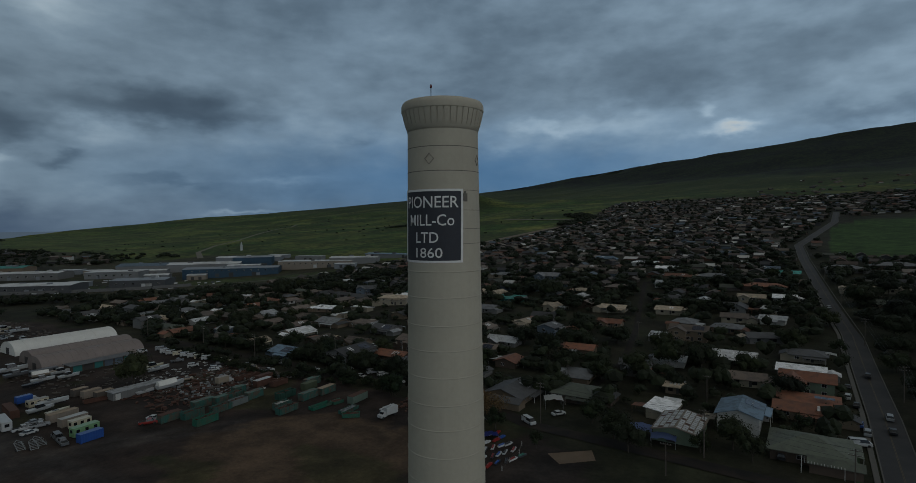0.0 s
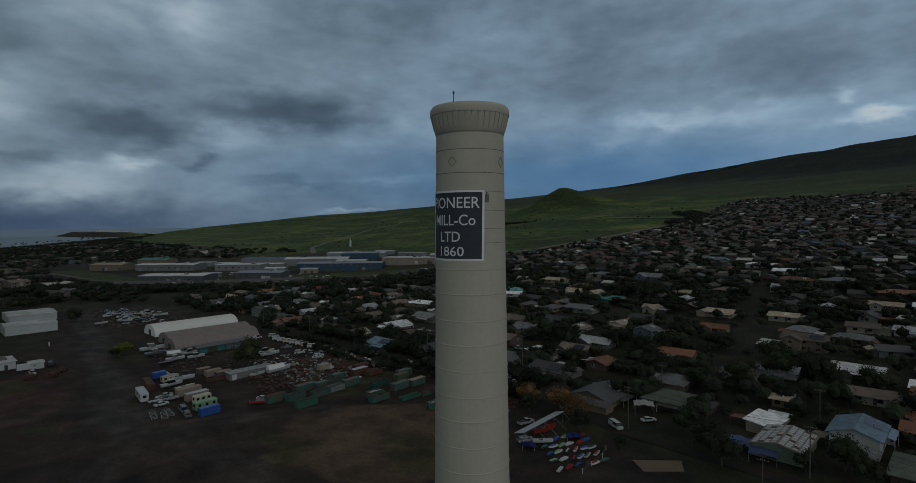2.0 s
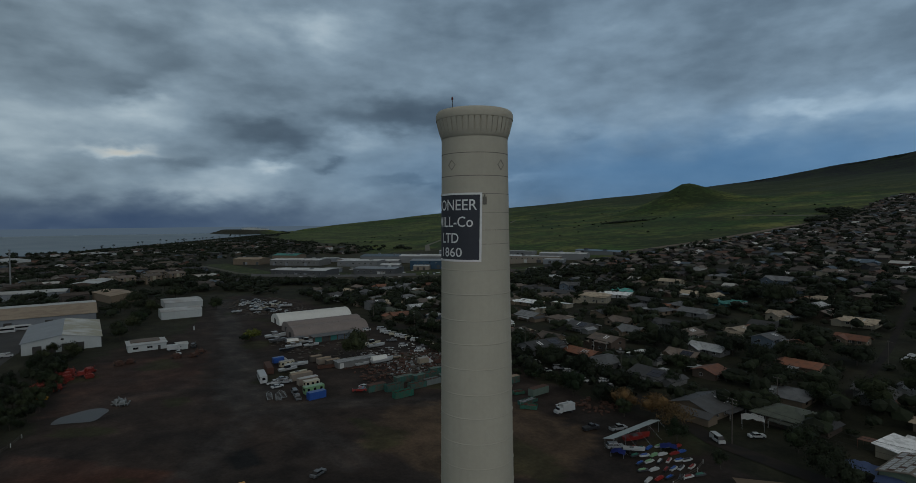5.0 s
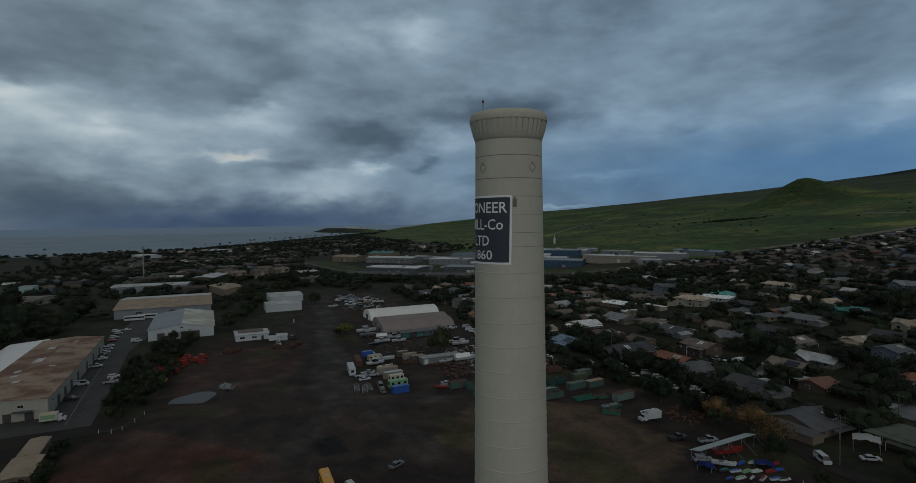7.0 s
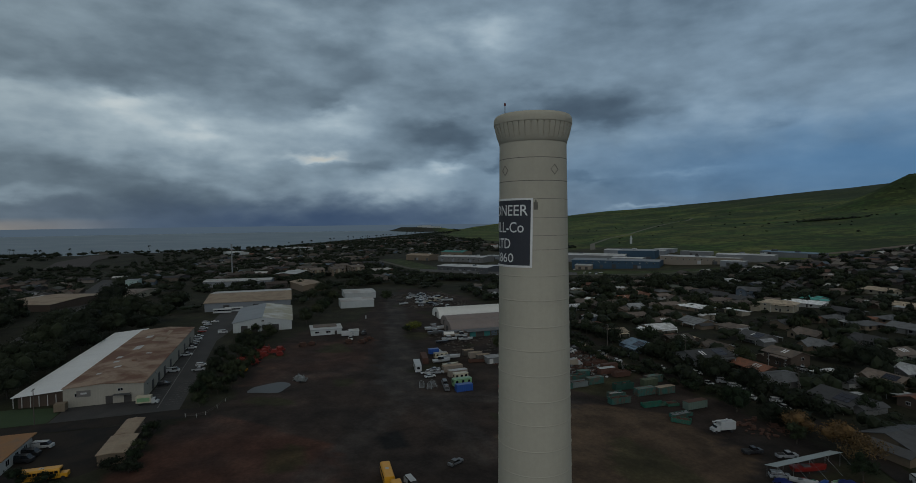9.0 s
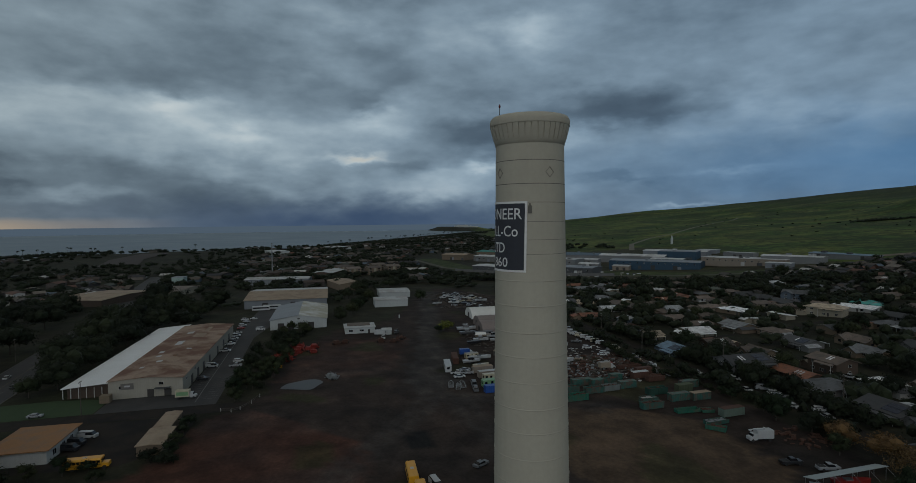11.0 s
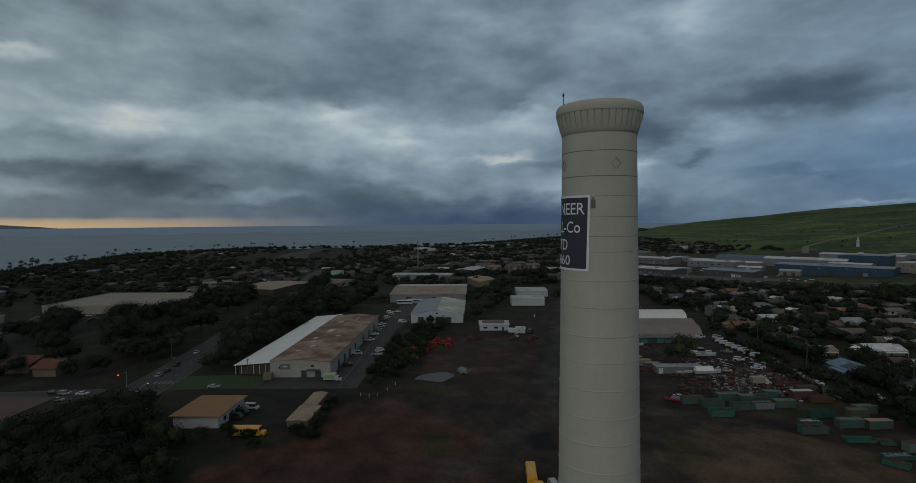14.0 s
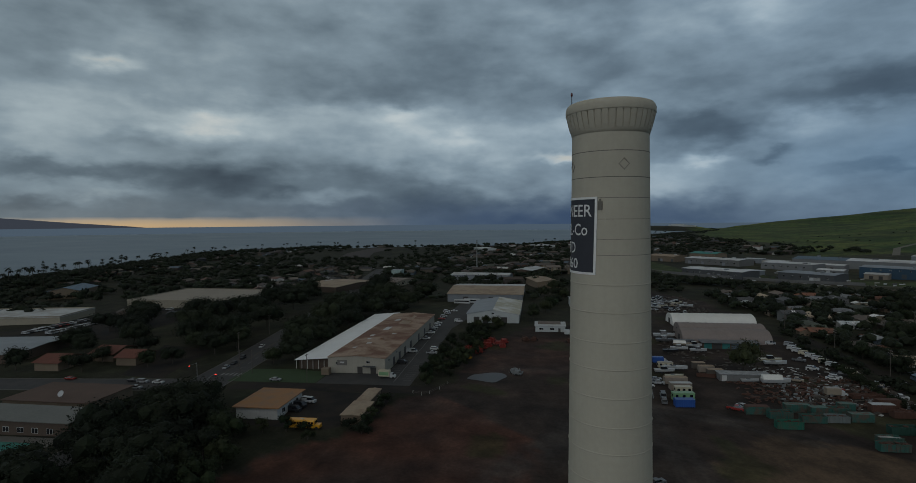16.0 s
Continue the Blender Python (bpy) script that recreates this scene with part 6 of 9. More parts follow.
# ---- trees and bushes ----
def foliage(name, a, b):
    m = bpy.data.materials.new(name)
    m.use_nodes = True
    t = m.node_tree
    p = t.nodes["Principled BSDF"]
    r = t.nodes.new("ShaderNodeObjectInfo").outputs["Random"]
    isl = t.nodes.new("ShaderNodeNewGeometry").outputs["Random Per Island"]
    col = mix_node(t, r, a, b)
    v = math_node(t, "MULTIPLY", math_node(t, "ADD", 0.55, math_node(t, "MULTIPLY", isl, 0.95)), math_node(t, "ADD", 0.75, math_node(t, "MULTIPLY", r, 0.5)))
    link(t, mix_node(t, 1.0, col, v, "MULTIPLY"), p.inputs["Base Color"])
    p.inputs["Roughness"].default_value, p.inputs["Specular IOR Level"].default_value = 0.75, 0.2
    return m


LEAF = foliage("green_leaves", (0.011, 0.021, 0.008), (0.021, 0.025, 0.010))
LEAF_DARK = foliage("dark_green_leaves", (0.0085, 0.0135, 0.0065), (0.0145, 0.019, 0.0085))
LEAF_LIME = foliage("yellow_green_leaves", (0.085, 0.10, 0.018), (0.095, 0.10, 0.020))
LEAF_DRY = foliage("dry_brown_leaves", (0.120, 0.068, 0.026), (0.085, 0.055, 0.024))
BARK = surface("bark", (0.055, 0.045, 0.036), 0.95, 0, 2.0, 0.3, 10.0, 0.2)


def leaf_cloud(vs, fs, r, centre, size, n, leaf, shell=0.55):
    """Many small bent leaf clumps through one lobe of a crown."""
    for _ in range(n):
        while True:
            d = Vector((r.uniform(-1, 1), r.uniform(-1, 1), r.uniform(-0.8, 1)))
            if shell < d.length < 1:
                break
        p = Vector(centre) + Vector((d.x * size[0], d.y * size[1], d.z * size[2]))
        q = Vector((d.x, d.y, d.z + 0.35)).normalized()
        q = (q + Vector((r.uniform(-0.8, 0.8), r.uniform(-0.8, 0.8), r.uniform(-0.8, 0.8)))).normalized()
        s = leaf * r.uniform(0.6, 1.35)
        a = q.orthogonal().normalized()
        a.rotate(Matrix.Rotation(r.uniform(0, 6.28), 3, q))
        b = q.cross(a)
        k = len(vs)
        vs += [p - a * s * 0.5, p + b * s * 0.32 + q * s * 0.12, p + a * s * 0.55 - q * s * 0.1, p - b * s * 0.34]
        fs.append((k, k + 1, k + 2, k + 3))


def core_lobe(vs, fs, r, centre, size):
    """Inner mass of twigs and leaves: an uneven low-poly lump."""
    bm = bmesh.new()
    bmesh.ops.create_icosphere(bm, subdivisions=1, radius=1.05)
    k = len(vs)
    seed = r.uniform(0, 50)
    for v in bm.verts:
        f = 0.66 + 0.30 * noise.noise(v.co * 2.1 + Vector((seed, 0, 0)))
        vs.append(Vector(centre) + Vector((v.co.x * size[0] * f, v.co.y * size[1] * f, v.co.z * size[2] * f)))
    fs += [tuple(k + v.index for v in f.verts) for f in bm.faces]
    bm.free()


def tree_model(name, words, seed, height, spread, m, lobes=7, leaves=120, leaf=0.75, low=0.30, core=True):
    r = random.Random(seed)
    e = thing(name, words, "tree" if "bush" not in name else "bush", "trees of the town")
    bm = bmesh.new()
    th = height * low
    tube(bm, (0, 0, -0.8), (0.12, 0.05, th), 0.028 * height, 0.018 * height, 7)
    spots = []
    for i in range(lobes):
        a = 2 * math.pi * i / max(1, lobes - 1) + r.uniform(-0.4, 0.4)
        d = spread * 0.5 * (r.uniform(0.42, 0.72) if i else 0.0)
        z = height * (r.uniform(low + 0.14, 0.76) if i else 0.74)
        spots.append((d * math.cos(a), d * math.sin(a), z))
        tube(bm, (0.12, 0.05, th * 0.9), spots[-1], 0.013 * height, 0.004 * height, 5, False)
    part("trunk", bm, BARK, e)
    vs, fs = [], []
    for p in spots:
        s = spread * r.uniform(0.20, 0.31)
        size = (s, s * r.uniform(0.85, 1.15), min(s, height * 0.28) * r.uniform(0.85, 1.15))
        if core:
            core_lobe(vs, fs, r, p, size)
        leaf_cloud(vs, fs, r, p, tuple(1.12 * v for v in size), leaves, leaf, 0.5 if core else 0.2)
    me = bpy.data.meshes.new("crown")
    me.from_pydata([tuple(v) for v in vs], [], fs)
    me.materials.append(m)
    c = new("crown", me)
    c.parent = e
    return e


def palm_model(seed, height):
    r = random.Random(seed)
    e = thing("palm_tree", "slender coconut palm with a ragged crown", "palm", "palms along the shore")
    bm = bmesh.new()
    lean = r.uniform(-0.8, 0.8)
    for k in range(4):
        tube(bm, (lean * (k / 4) ** 2, 0, -0.8 if not k else height * k / 4), (lean * ((k + 1) / 4) ** 2, 0, height * (k + 1) / 4), 0.20 - 0.02 * k, 0.18 - 0.02 * k, 6, False)
    part("trunk", bm, BARK, e)
    vs, fs = [], []
    top = Vector((lean, 0, height))
    for i in range(18):
        a, up, l = 2 * math.pi * i / 18 + r.uniform(-0.2, 0.2), r.uniform(-0.25, 0.9), r.uniform(2.4, 3.4)
        d = Vector((math.cos(a), math.sin(a), 0))
        side = Vector((-math.sin(a), math.cos(a), 0))
        prev = None
        for k in range(6):
            f = k / 5
            p = top + d * (l * f) + Vector((0, 0, l * (up * f - 0.85 * f * f)))
            w = 0.42 * math.sin(math.pi * (0.12 + 0.85 * f)) + 0.05
            n = len(vs)
            vs += [p - side * w - Vector((0, 0, 0.25 * w)), p + Vector((0, 0, 0.06)), p + side * w - Vector((0, 0, 0.25 * w))]
            if prev is not None:
                fs += [(prev, prev + 1, n + 1, n), (prev + 1, prev + 2, n + 2, n + 1)]
            prev = n
    me = bpy.data.meshes.new("crown")
    me.from_pydata([tuple(v) for v in vs], [], fs)
    me.materials.append(LEAF_DARK)
    c = new("crown", me)
    c.parent = e
    return e


def pine_model(height):
    r = random.Random(3)
    e = thing("norfolk_pine", "tall tiered dark pine near the shore", "tree", "pines near the shore")
    bm = bmesh.new()
    tube(bm, (0, 0, -1), (0, 0, height), 0.45, 0.05, 7)
    part("trunk", bm, BARK, e)
    vs, fs = [], []
    for k in range(17):
        z = height * (0.16 + 0.80 * k / 16)
        l = 5.2 * (1 - 0.84 * k / 16)
        for i in range(7):
            a = 2 * math.pi * (i + 0.5 * (k % 2)) / 7 + r.uniform(-0.1, 0.1)
            leaf_cloud(vs, fs, r, (0.55 * l * math.cos(a), 0.55 * l * math.sin(a), z + 0.2), (0.5 * l * abs(math.cos(a)) + 0.5, 0.5 * l * abs(math.sin(a)) + 0.5, 0.4), 14, 0.7, 0.1)
    me = bpy.data.meshes.new("crown")
    me.from_pydata([tuple(v) for v in vs], [], fs)
    me.materials.append(LEAF_DARK)
    c = new("crown", me)
    c.parent = e
    return e


TREES = {
    "broad": [tree_model("shade_tree", "broad dark-green shade tree beside houses", 11 + i, 9.0, 9.6, LEAF_DARK if i % 2 else LEAF, 8, 185, 0.52) for i in range(4)],
    "round": [tree_model("garden_tree", "rounded green garden tree", 31 + i, 6.8, 6.2, LEAF if i % 2 else LEAF_DARK, 6, 140, 0.44, 0.24) for i in range(4)],
    "bush": [tree_model("bush", "dense dark-green bush on bare soil", 51 + i, 3.2, 4.6, LEAF if i % 2 else LEAF_DARK, 5, 90, 0.42, 0.12) for i in range(3)],
    "huge": [tree_model("monkeypod_tree", "huge spreading dark monkeypod tree", 71 + i, 13.0, 18.0, LEAF_DARK, 11, 250, 0.66, 0.34) for i in range(3)],
    "dry": [tree_model("dry_tree", "spreading tree with dry rust-brown leaves", 91 + i, 8.0, 10.0, LEAF_DRY, 8, 170, 0.5, 0.26, core=(i == 0)) for i in range(2)],
    "lime": [tree_model("tree", "small yellow-green tree by the huts", 95, 6.5, 8.5, LEAF_LIME, 7, 130, 0.5, 0.16)],
}
USED = set()
tr = random.Random(21)


def plant(kind, x, y, size=1.0, high=None):
    src = tr.choice(TREES[kind])
    m = pose(x, y, gz(x, y), 0, 0, tr.uniform(0, 360)) @ Matrix.Diagonal((size, size, (high or size * tr.uniform(0.9, 1.1)), 1))
    if src.name not in USED:
        USED.add(src.name)
        src.matrix_world = m
        return src
    t = copy_thing(src, m)
    t.matrix_basis = m
    return t


# hand-placed trees: kind, x, y, size
GROVES = []
GROVES += [("huge", -262, -100, 1.15), ("huge", -284, -178, 1.22), ("huge", -300, -140, 1.15), ("huge", -305, -104, 1.15), ("huge", -330, -165, 1.28), ("huge", -345, -100, 1.28), ("huge", -375, -158, 1.34), ("huge", -365, -120, 1.15)]
GROVES += [("huge", -302, -225, 1.22), ("huge", -330, -205, 1.15), ("huge", -268, -205, 1.02), ("huge", -255, -160, 0.96), ("huge", -395, -90, 1.34), ("huge", -380, -70, 1.09), ("huge", -420, -110, 1.15), ("huge", -345, -70, 0.96)]
GROVES += [("huge", -245, -128, 0.79), ("huge", -420, -170, 1.28), ("huge", -470, -120, 1.28), ("huge", -440, -70, 1.15), ("huge", -455, -180, 1.15)]
GROVES += [("huge", -150, -86, 0.92), ("huge", -140, -92, 0.90), ("huge", -128, -84, 0.92), ("huge", -118, -74, 0.84), ("huge", -112, -92, 0.90), ("broad", -126, -62, 1.06), ("broad", -134, -72, 1.12), ("broad", -122, -100, 1.12), ("broad", -136, -104, 1.00), ("broad", -104, -62, 1.12), ("broad", -112, -54, 0.88)]
GROVES += [("huge", -222, -86, 0.8), ("huge", -238, -92, 0.9), ("huge", -255, -86, 0.85), ("huge", -276, -92, 1.0), ("huge", -296, -86, 1.0), ("huge", -318, -94, 1.1), ("broad", -214, -92, 0.9), ("huge", -240, -146, 0.8), ("huge", -212, -140, 0.6)]
GROVES += [("broad", -196, -172, 1.0), ("broad", -230, -166, 1.1), ("broad", -206, -148, 0.8), ("broad", -196, -205, 1.1), ("broad", -212, -176, 0.9), ("huge", -228, -200, 0.7), ("round", -200, -182, 1.0), ("round", -218, -168, 1.0)]
GROVES += [("huge", -232, -132, 0.9), ("huge", -262, -140, 1.1), ("huge", -275, -152, 1.1), ("huge", -320, -185, 1.2), ("huge", -350, -185, 1.2), ("huge", -395, -185, 1.2), ("huge", -320, -240, 1.1), ("huge", -285, -235, 1.0), ("huge", -250, -190, 0.9), ("huge", -240, -215, 0.9), ("huge", -335, -84, 1.0), ("huge", -362, -88, 1.1)]
GROVES += [("huge", -135, -80, 1.0), ("huge", -122, -92, 1.0), ("huge", -108, -82, 1.0), ("huge", -104, -70, 0.9), ("huge", -92, -62, 0.9), ("broad", -116, -62, 1.1), ("broad", -98, -52, 1.0), ("huge", -146, -96, 0.8), ("broad", -142, -80, 0.9), ("huge", -88, -88, 1.0)]
GROVES += [("broad", -96, -80, 1), ("huge", -98, -98, 0.7)]
GROVES += [("round", -137, -49, 0.75), ("round", -136, -56, 0.7), ("bush", -139, -44, 1.0), ("bush", -141, -31, 1.1), ("bush", -138, -26, 1.2), ("round", -143, -26, 0.7), ("round", -150, -26.5, 0.65), ("round", -158, -26.5, 0.6), ("bush", -165, -27, 1.1), ("bush", -132, -40, 0.9), ("bush", -134, -62, 1.1)]
GROVES += [("broad", -220, 108, 1.3), ("lime", -287, 78, 0.95), ("lime", -293, 82, 0.8), ("round", -282, 74, 0.8)]
GROVES += [("dry", -92, 151, 1.0), ("dry", -84, 148, 0.95), ("dry", -104, 150, 0.9), ("round", -99, 144, 0.9), ("round", -78, 140, 0.9), ("broad", -124, 148, 0.9), ("round", -131, 150, 0.9), ("broad", -113, 150, 0.8)]
GROVES += [("broad", -46, 150, 0.95), ("broad", -40, 143, 0.9), ("broad", -17, 158, 0.95), ("round", -12, 152, 1.0), ("round", -24, 152, 0.8), ("broad", -55, 158, 0.8), ("round", -62, 134, 0.7)]
GROVES += [("huge", 30, 300, 0.95), ("huge", 42, 285, 0.95), ("huge", 36, 322, 1.0), ("huge", 58, 305, 1.0), ("huge", 28, 272, 0.7), ("huge", 62, 270, 1), ("huge", 75, 330, 1), ("huge", 44, 350, 0.9), ("broad", 26, 250, 1.0), ("broad", 30, 225, 1), ("huge", 45, 240, 0.8)]
GROVES += [("broad", -35, 225, 1.25), ("broad", -48, 228, 1.2), ("broad", -20, 228, 0.9), ("broad", -55, 250, 1.1), ("huge", -90, 240, 0.75), ("huge", -76, 254, 0.7), ("broad", -98, 225, 1.1), ("broad", -82, 205, 1.15), ("broad", -55, 208, 1.15), ("broad", -40, 200, 0.8), ("broad", -66, 200, 1.0), ("broad", -118, 243, 0.9), ("broad", -100, 268, 1.0)]
GROVES += [("broad", -152, 166, 0.95), ("broad", -160, 172, 0.9), ("broad", -188, 168, 1.0), ("broad", -186, 176, 1.0), ("broad", -222, 166, 0.9), ("broad", -216, 182, 1.1), ("huge", -195, 185, 0.6), ("broad", -140, 170, 0.9), ("broad", -130, 200, 0.8), ("broad", -247, 166, 0.8)]
GROVES += [("broad", -360, 30, 1.0), ("broad", -350, 22, 0.9), ("broad", -372, 34, 1), ("broad", -330, 22, 0.8), ("broad", -395, 38, 1), ("broad", -420, 45, 1.1), ("broad", -412, 85, 1.0), ("broad", -425, 40, 1.1), ("broad", -440, 30, 1.1), ("huge", -480, 40, 0.8), ("huge", -500, 70, 0.8), ("huge", -550, 90, 0.8), ("huge", -574, 70, 0.8), ("huge", -590, 120, 0.7)]
for kind, x, y, size in GROVES:
    plant(kind, x, y, size)
# scrub between the drive and the yard
for i in range(64):
    x = tr.uniform(-322, -186)
    y = np.interp(x, [-322, -280, -240, -210, -186], [2, -8, -10, -13, -15]) + tr.uniform(-8, 7) * np.interp(x, [-322, -240, -186], [0.9, 1.2, 0.6])
    plant(tr.choice(("bush", "round", "round", "broad") if x < -205 else ("bush", "round")), x, float(y), tr.uniform(0.6, 0.95))
# hedge along the yard's far edge
for i in range(46):
    t = i / 45
    x = -262 + 135 * t + tr.uniform(-2, 2)
    plant("bush", x, np.interp(x, [-262, -184, -155, -127], [147, 143, 149, 156]) + tr.uniform(-1.5, 1.5), tr.uniform(0.6, 1.1))
# garden trees between the houses
ROADS_CLEAR = [MAIN_ROAD] + LANES
n = 0
for _ in range(1500):
    if n >= 215:
        break
    y = 172 + 270 * tr.random() ** 1.3
    x = tr.uniform(-430, 150)
    if not (in_town(x, y) or (x > 25 and 150 < y < 520)) or any(near_line(x, y, l, 6.5) for l in ROADS_CLEAR):
        continue
    if any((x - a) ** 2 + (y - b) ** 2 < 6.8 ** 2 for a, b, c in LOTS if abs(y - b) < 12):
        continue
    plant(tr.choices(("broad", "round", "bush", "huge"), (5, 5, 2.5, 1.1 if x < 20 else 4))[0], x, y, tr.uniform(0.65, 1.05))
    n += 1
for row in TREES.values():
    for src in row:
        if src.name not in USED:
            for o in (*src.children, src):
                bpy.data.objects.remove(o)
# pines and palms of the shore
pine = pine_model(33)
put(pine, -504, -503)
copy_thing(pine, pose(-503, -487, gz(-503, -487), 0, 0, 40) @ Matrix.Scale(0.93, 4)).matrix_basis = pose(-503, -487, gz(-503, -487), 0, 0, 40) @ Matrix.Scale(0.93, 4)
PALMS = [palm_model(5 + i, 11.5 + 1.5 * i) for i in range(3)]
used_palms = 0
for i in range(110):
    t = tr.random()
    x = -540 - 2400 * t ** 2.2
    y = float(np.interp(x, COAST_X, COAST_Y)) + tr.uniform(10, 90)
    while gz(x, y) < SEA + 0.5:
        y += 6
    m = pose(x, y, gz(x, y), 0, 0, tr.uniform(0, 360)) @ Matrix.Scale(tr.uniform(1.1, 1.5) if x > -1300 else tr.uniform(1.1, 1.6), 4)
    if used_palms < 3:
        PALMS[used_palms].matrix_world = m
    else:
        copy_thing(tr.choice(PALMS), m).matrix_basis = m
    used_palms += 1


def woods(name, words, spots, m, leaf=1.5, leaves=46):
    """Far trees that nobody could count, as one mesh of leaf clumps."""
    r = random.Random(13)
    vs, fs = [], []
    for x, y, s, h in spots:
        z = max(gz(x, y), SEA)
        for k in range(3):
            c = (x + r.uniform(-0.3, 0.3) * s, y + r.uniform(-0.3, 0.3) * s, z + h * r.uniform(0.40, 0.66))
            size = (s * r.uniform(0.32, 0.46), s * r.uniform(0.32, 0.46), h * r.uniform(0.28, 0.40))
            bm = bmesh.new()
            k0 = len(vs)
            bmesh.ops.create_icosphere(bm, subdivisions=1, radius=1.0)
            for v in bm.verts:
                f = r.uniform(0.62, 0.95)
                vs.append(Vector(c) + Vector((v.co.x * size[0] * f, v.co.y * size[1] * f, v.co.z * size[2] * f)))
            fs += [tuple(k0 + v.index for v in f.verts) for f in bm.faces]
            bm.free()
            leaf_cloud(vs, fs, r, c, tuple(1.2 * q for q in size), leaves // 3, leaf, 0.7)
    me = bpy.data.meshes.new(name)
    me.from_pydata([tuple(v) for v in vs], [], fs)
    me.materials.append(m)
    return tagged(new(name, me), words, "trees", kind="stuff")


spots = []
for _ in range(11000):
    if len(spots) > 2500:
        break
    y = 330 + 1340 * tr.random() ** 1.25
    x = tr.uniform(-430, 260)
    if in_town(x, y) and not any(near_line(x, y, l, 8) for l in ROADS_CLEAR) and not any((x - a) ** 2 + (y - b) ** 2 < 40 for a, b, c in FAR_LOTS if abs(y - b) < 8):
        spots.append((x, y, tr.uniform(4, 9.5), tr.uniform(3.5, 7.5)))
woods("town_trees", "dark garden trees all over the upper town", spots, LEAF_DARK, 1.3, 36)
spots = []
for _ in range(30000):
    if len(spots) > 3300:
        break
    x = -330 - 2900 * tr.random() ** 1.5
    y = tr.uniform(float(np.interp(x, COAST_X, COAST_Y)) + 20, 590 if x < -980 else 170)
    if (x > -520 and y > -200) or (-1480 < x < -1000 and -470 < y < -250) or (-470 < x < -370 and -310 < y < -200) or (x > -390 and -335 < y < -205):
        continue
    if any((x - a) ** 2 + (y - b) ** 2 < 60 for a, b, c in FAR_LOTS if abs(y - b) < 9) or near_line(x, y, hw, 14) or (-980 < x < -560 and y > 130) or gz(x, y) < SEA + 1:
        continue
    if noise.noise(Vector((x / 140, y / 140, 3))) < -0.25 and tr.random() < 0.6:
        continue
    spots.append((x, y, tr.uniform(7, 14), tr.uniform(5, 10)))
woods("shore_trees", "dark trees spread over the flat shore land", spots, LEAF_DARK, 1.7)
spots = []
for _ in range(420):
    x = -1200 - 2600 * tr.random()
    y = tr.uniform(float(np.interp(x, COAST_X, COAST_Y)), 900)
    if gz(x, y) > SEA + 1 and not is_field(x, y):
        spots.append((x, y, tr.uniform(12, 24), tr.uniform(6, 11)))
for _ in range(420):
    t = tr.random()
    x = -500 - 3800 * t ** 1.3
    y = float(np.interp(x, COAST_X, COAST_Y)) + tr.uniform(8, 60)
    if gz(x, y) > SEA + 0.4:
        spots.append((x, y, tr.uniform(9, 18), tr.uniform(6, 10)))
for _ in range(620):
    # thick belt along the near shore
    x = -440 - 1300 * tr.random() ** 1.1
    y = float(np.interp(x, COAST_X, COAST_Y)) + tr.uniform(12, 120)
    if gz(x, y) > SEA + 0.5:
        spots.append((x, y, tr.uniform(8, 15), tr.uniform(7, 12)))
woods("far_shore_trees", "dark line of trees along the far shore", spots, LEAF_DARK, 2.2, 30)
spots = []
for _ in range(240):
    # row along the channel and behind the houses
    t = tr.random()
    x = float(np.interp(t, [0, 0.4, 0.7, 1], [-640, -520, -440, -380])) + tr.uniform(-14, 14)
    y = float(np.interp(t, [0, 0.4, 0.7, 1], [120, 240, 350, 470])) + tr.uniform(-14, 14)
    spots.append((x + 22, y - 22, tr.uniform(6, 10), tr.uniform(5, 9)))
for _ in range(150):
    x = tr.uniform(-470, -290)
    y = tr.uniform(156, 330)
    if not any((x - a) ** 2 + (y - b) ** 2 < 60 for a, b, c in LOTS) and x < np.interp(y, [160, 330], [-285, -380]):
        spots.append((x, y, tr.uniform(6, 11), tr.uniform(5, 9)))
for _ in range(150):
    # gully beside the upper town
    t = tr.random()
    spots.append((float(np.interp(t, [0, 0.5, 1], [-385, -385, -470])) + tr.uniform(-22, 22), 960 + 260 * t + tr.uniform(-15, 15), tr.uniform(8, 14), tr.uniform(5, 9)))
for _ in range(70):
    # scrub-filled hollows in the fields
    a, b = tr.gauss(0, 30), tr.gauss(0, 10)
    spots.append((-908 + a, 1145 + 0.3 * a + b, tr.uniform(7, 13), tr.uniform(3, 6)))
for _ in range(170):
    # lone bushes over the green slopes
    x, y = tr.uniform(-1900, -430), tr.uniform(420, 1700)
    if is_field(x, y) and noise.noise(Vector((x / 210, y / 210, 8))) > -0.05:
        spots.append((x, y, tr.uniform(3, 7), tr.uniform(2, 4)))
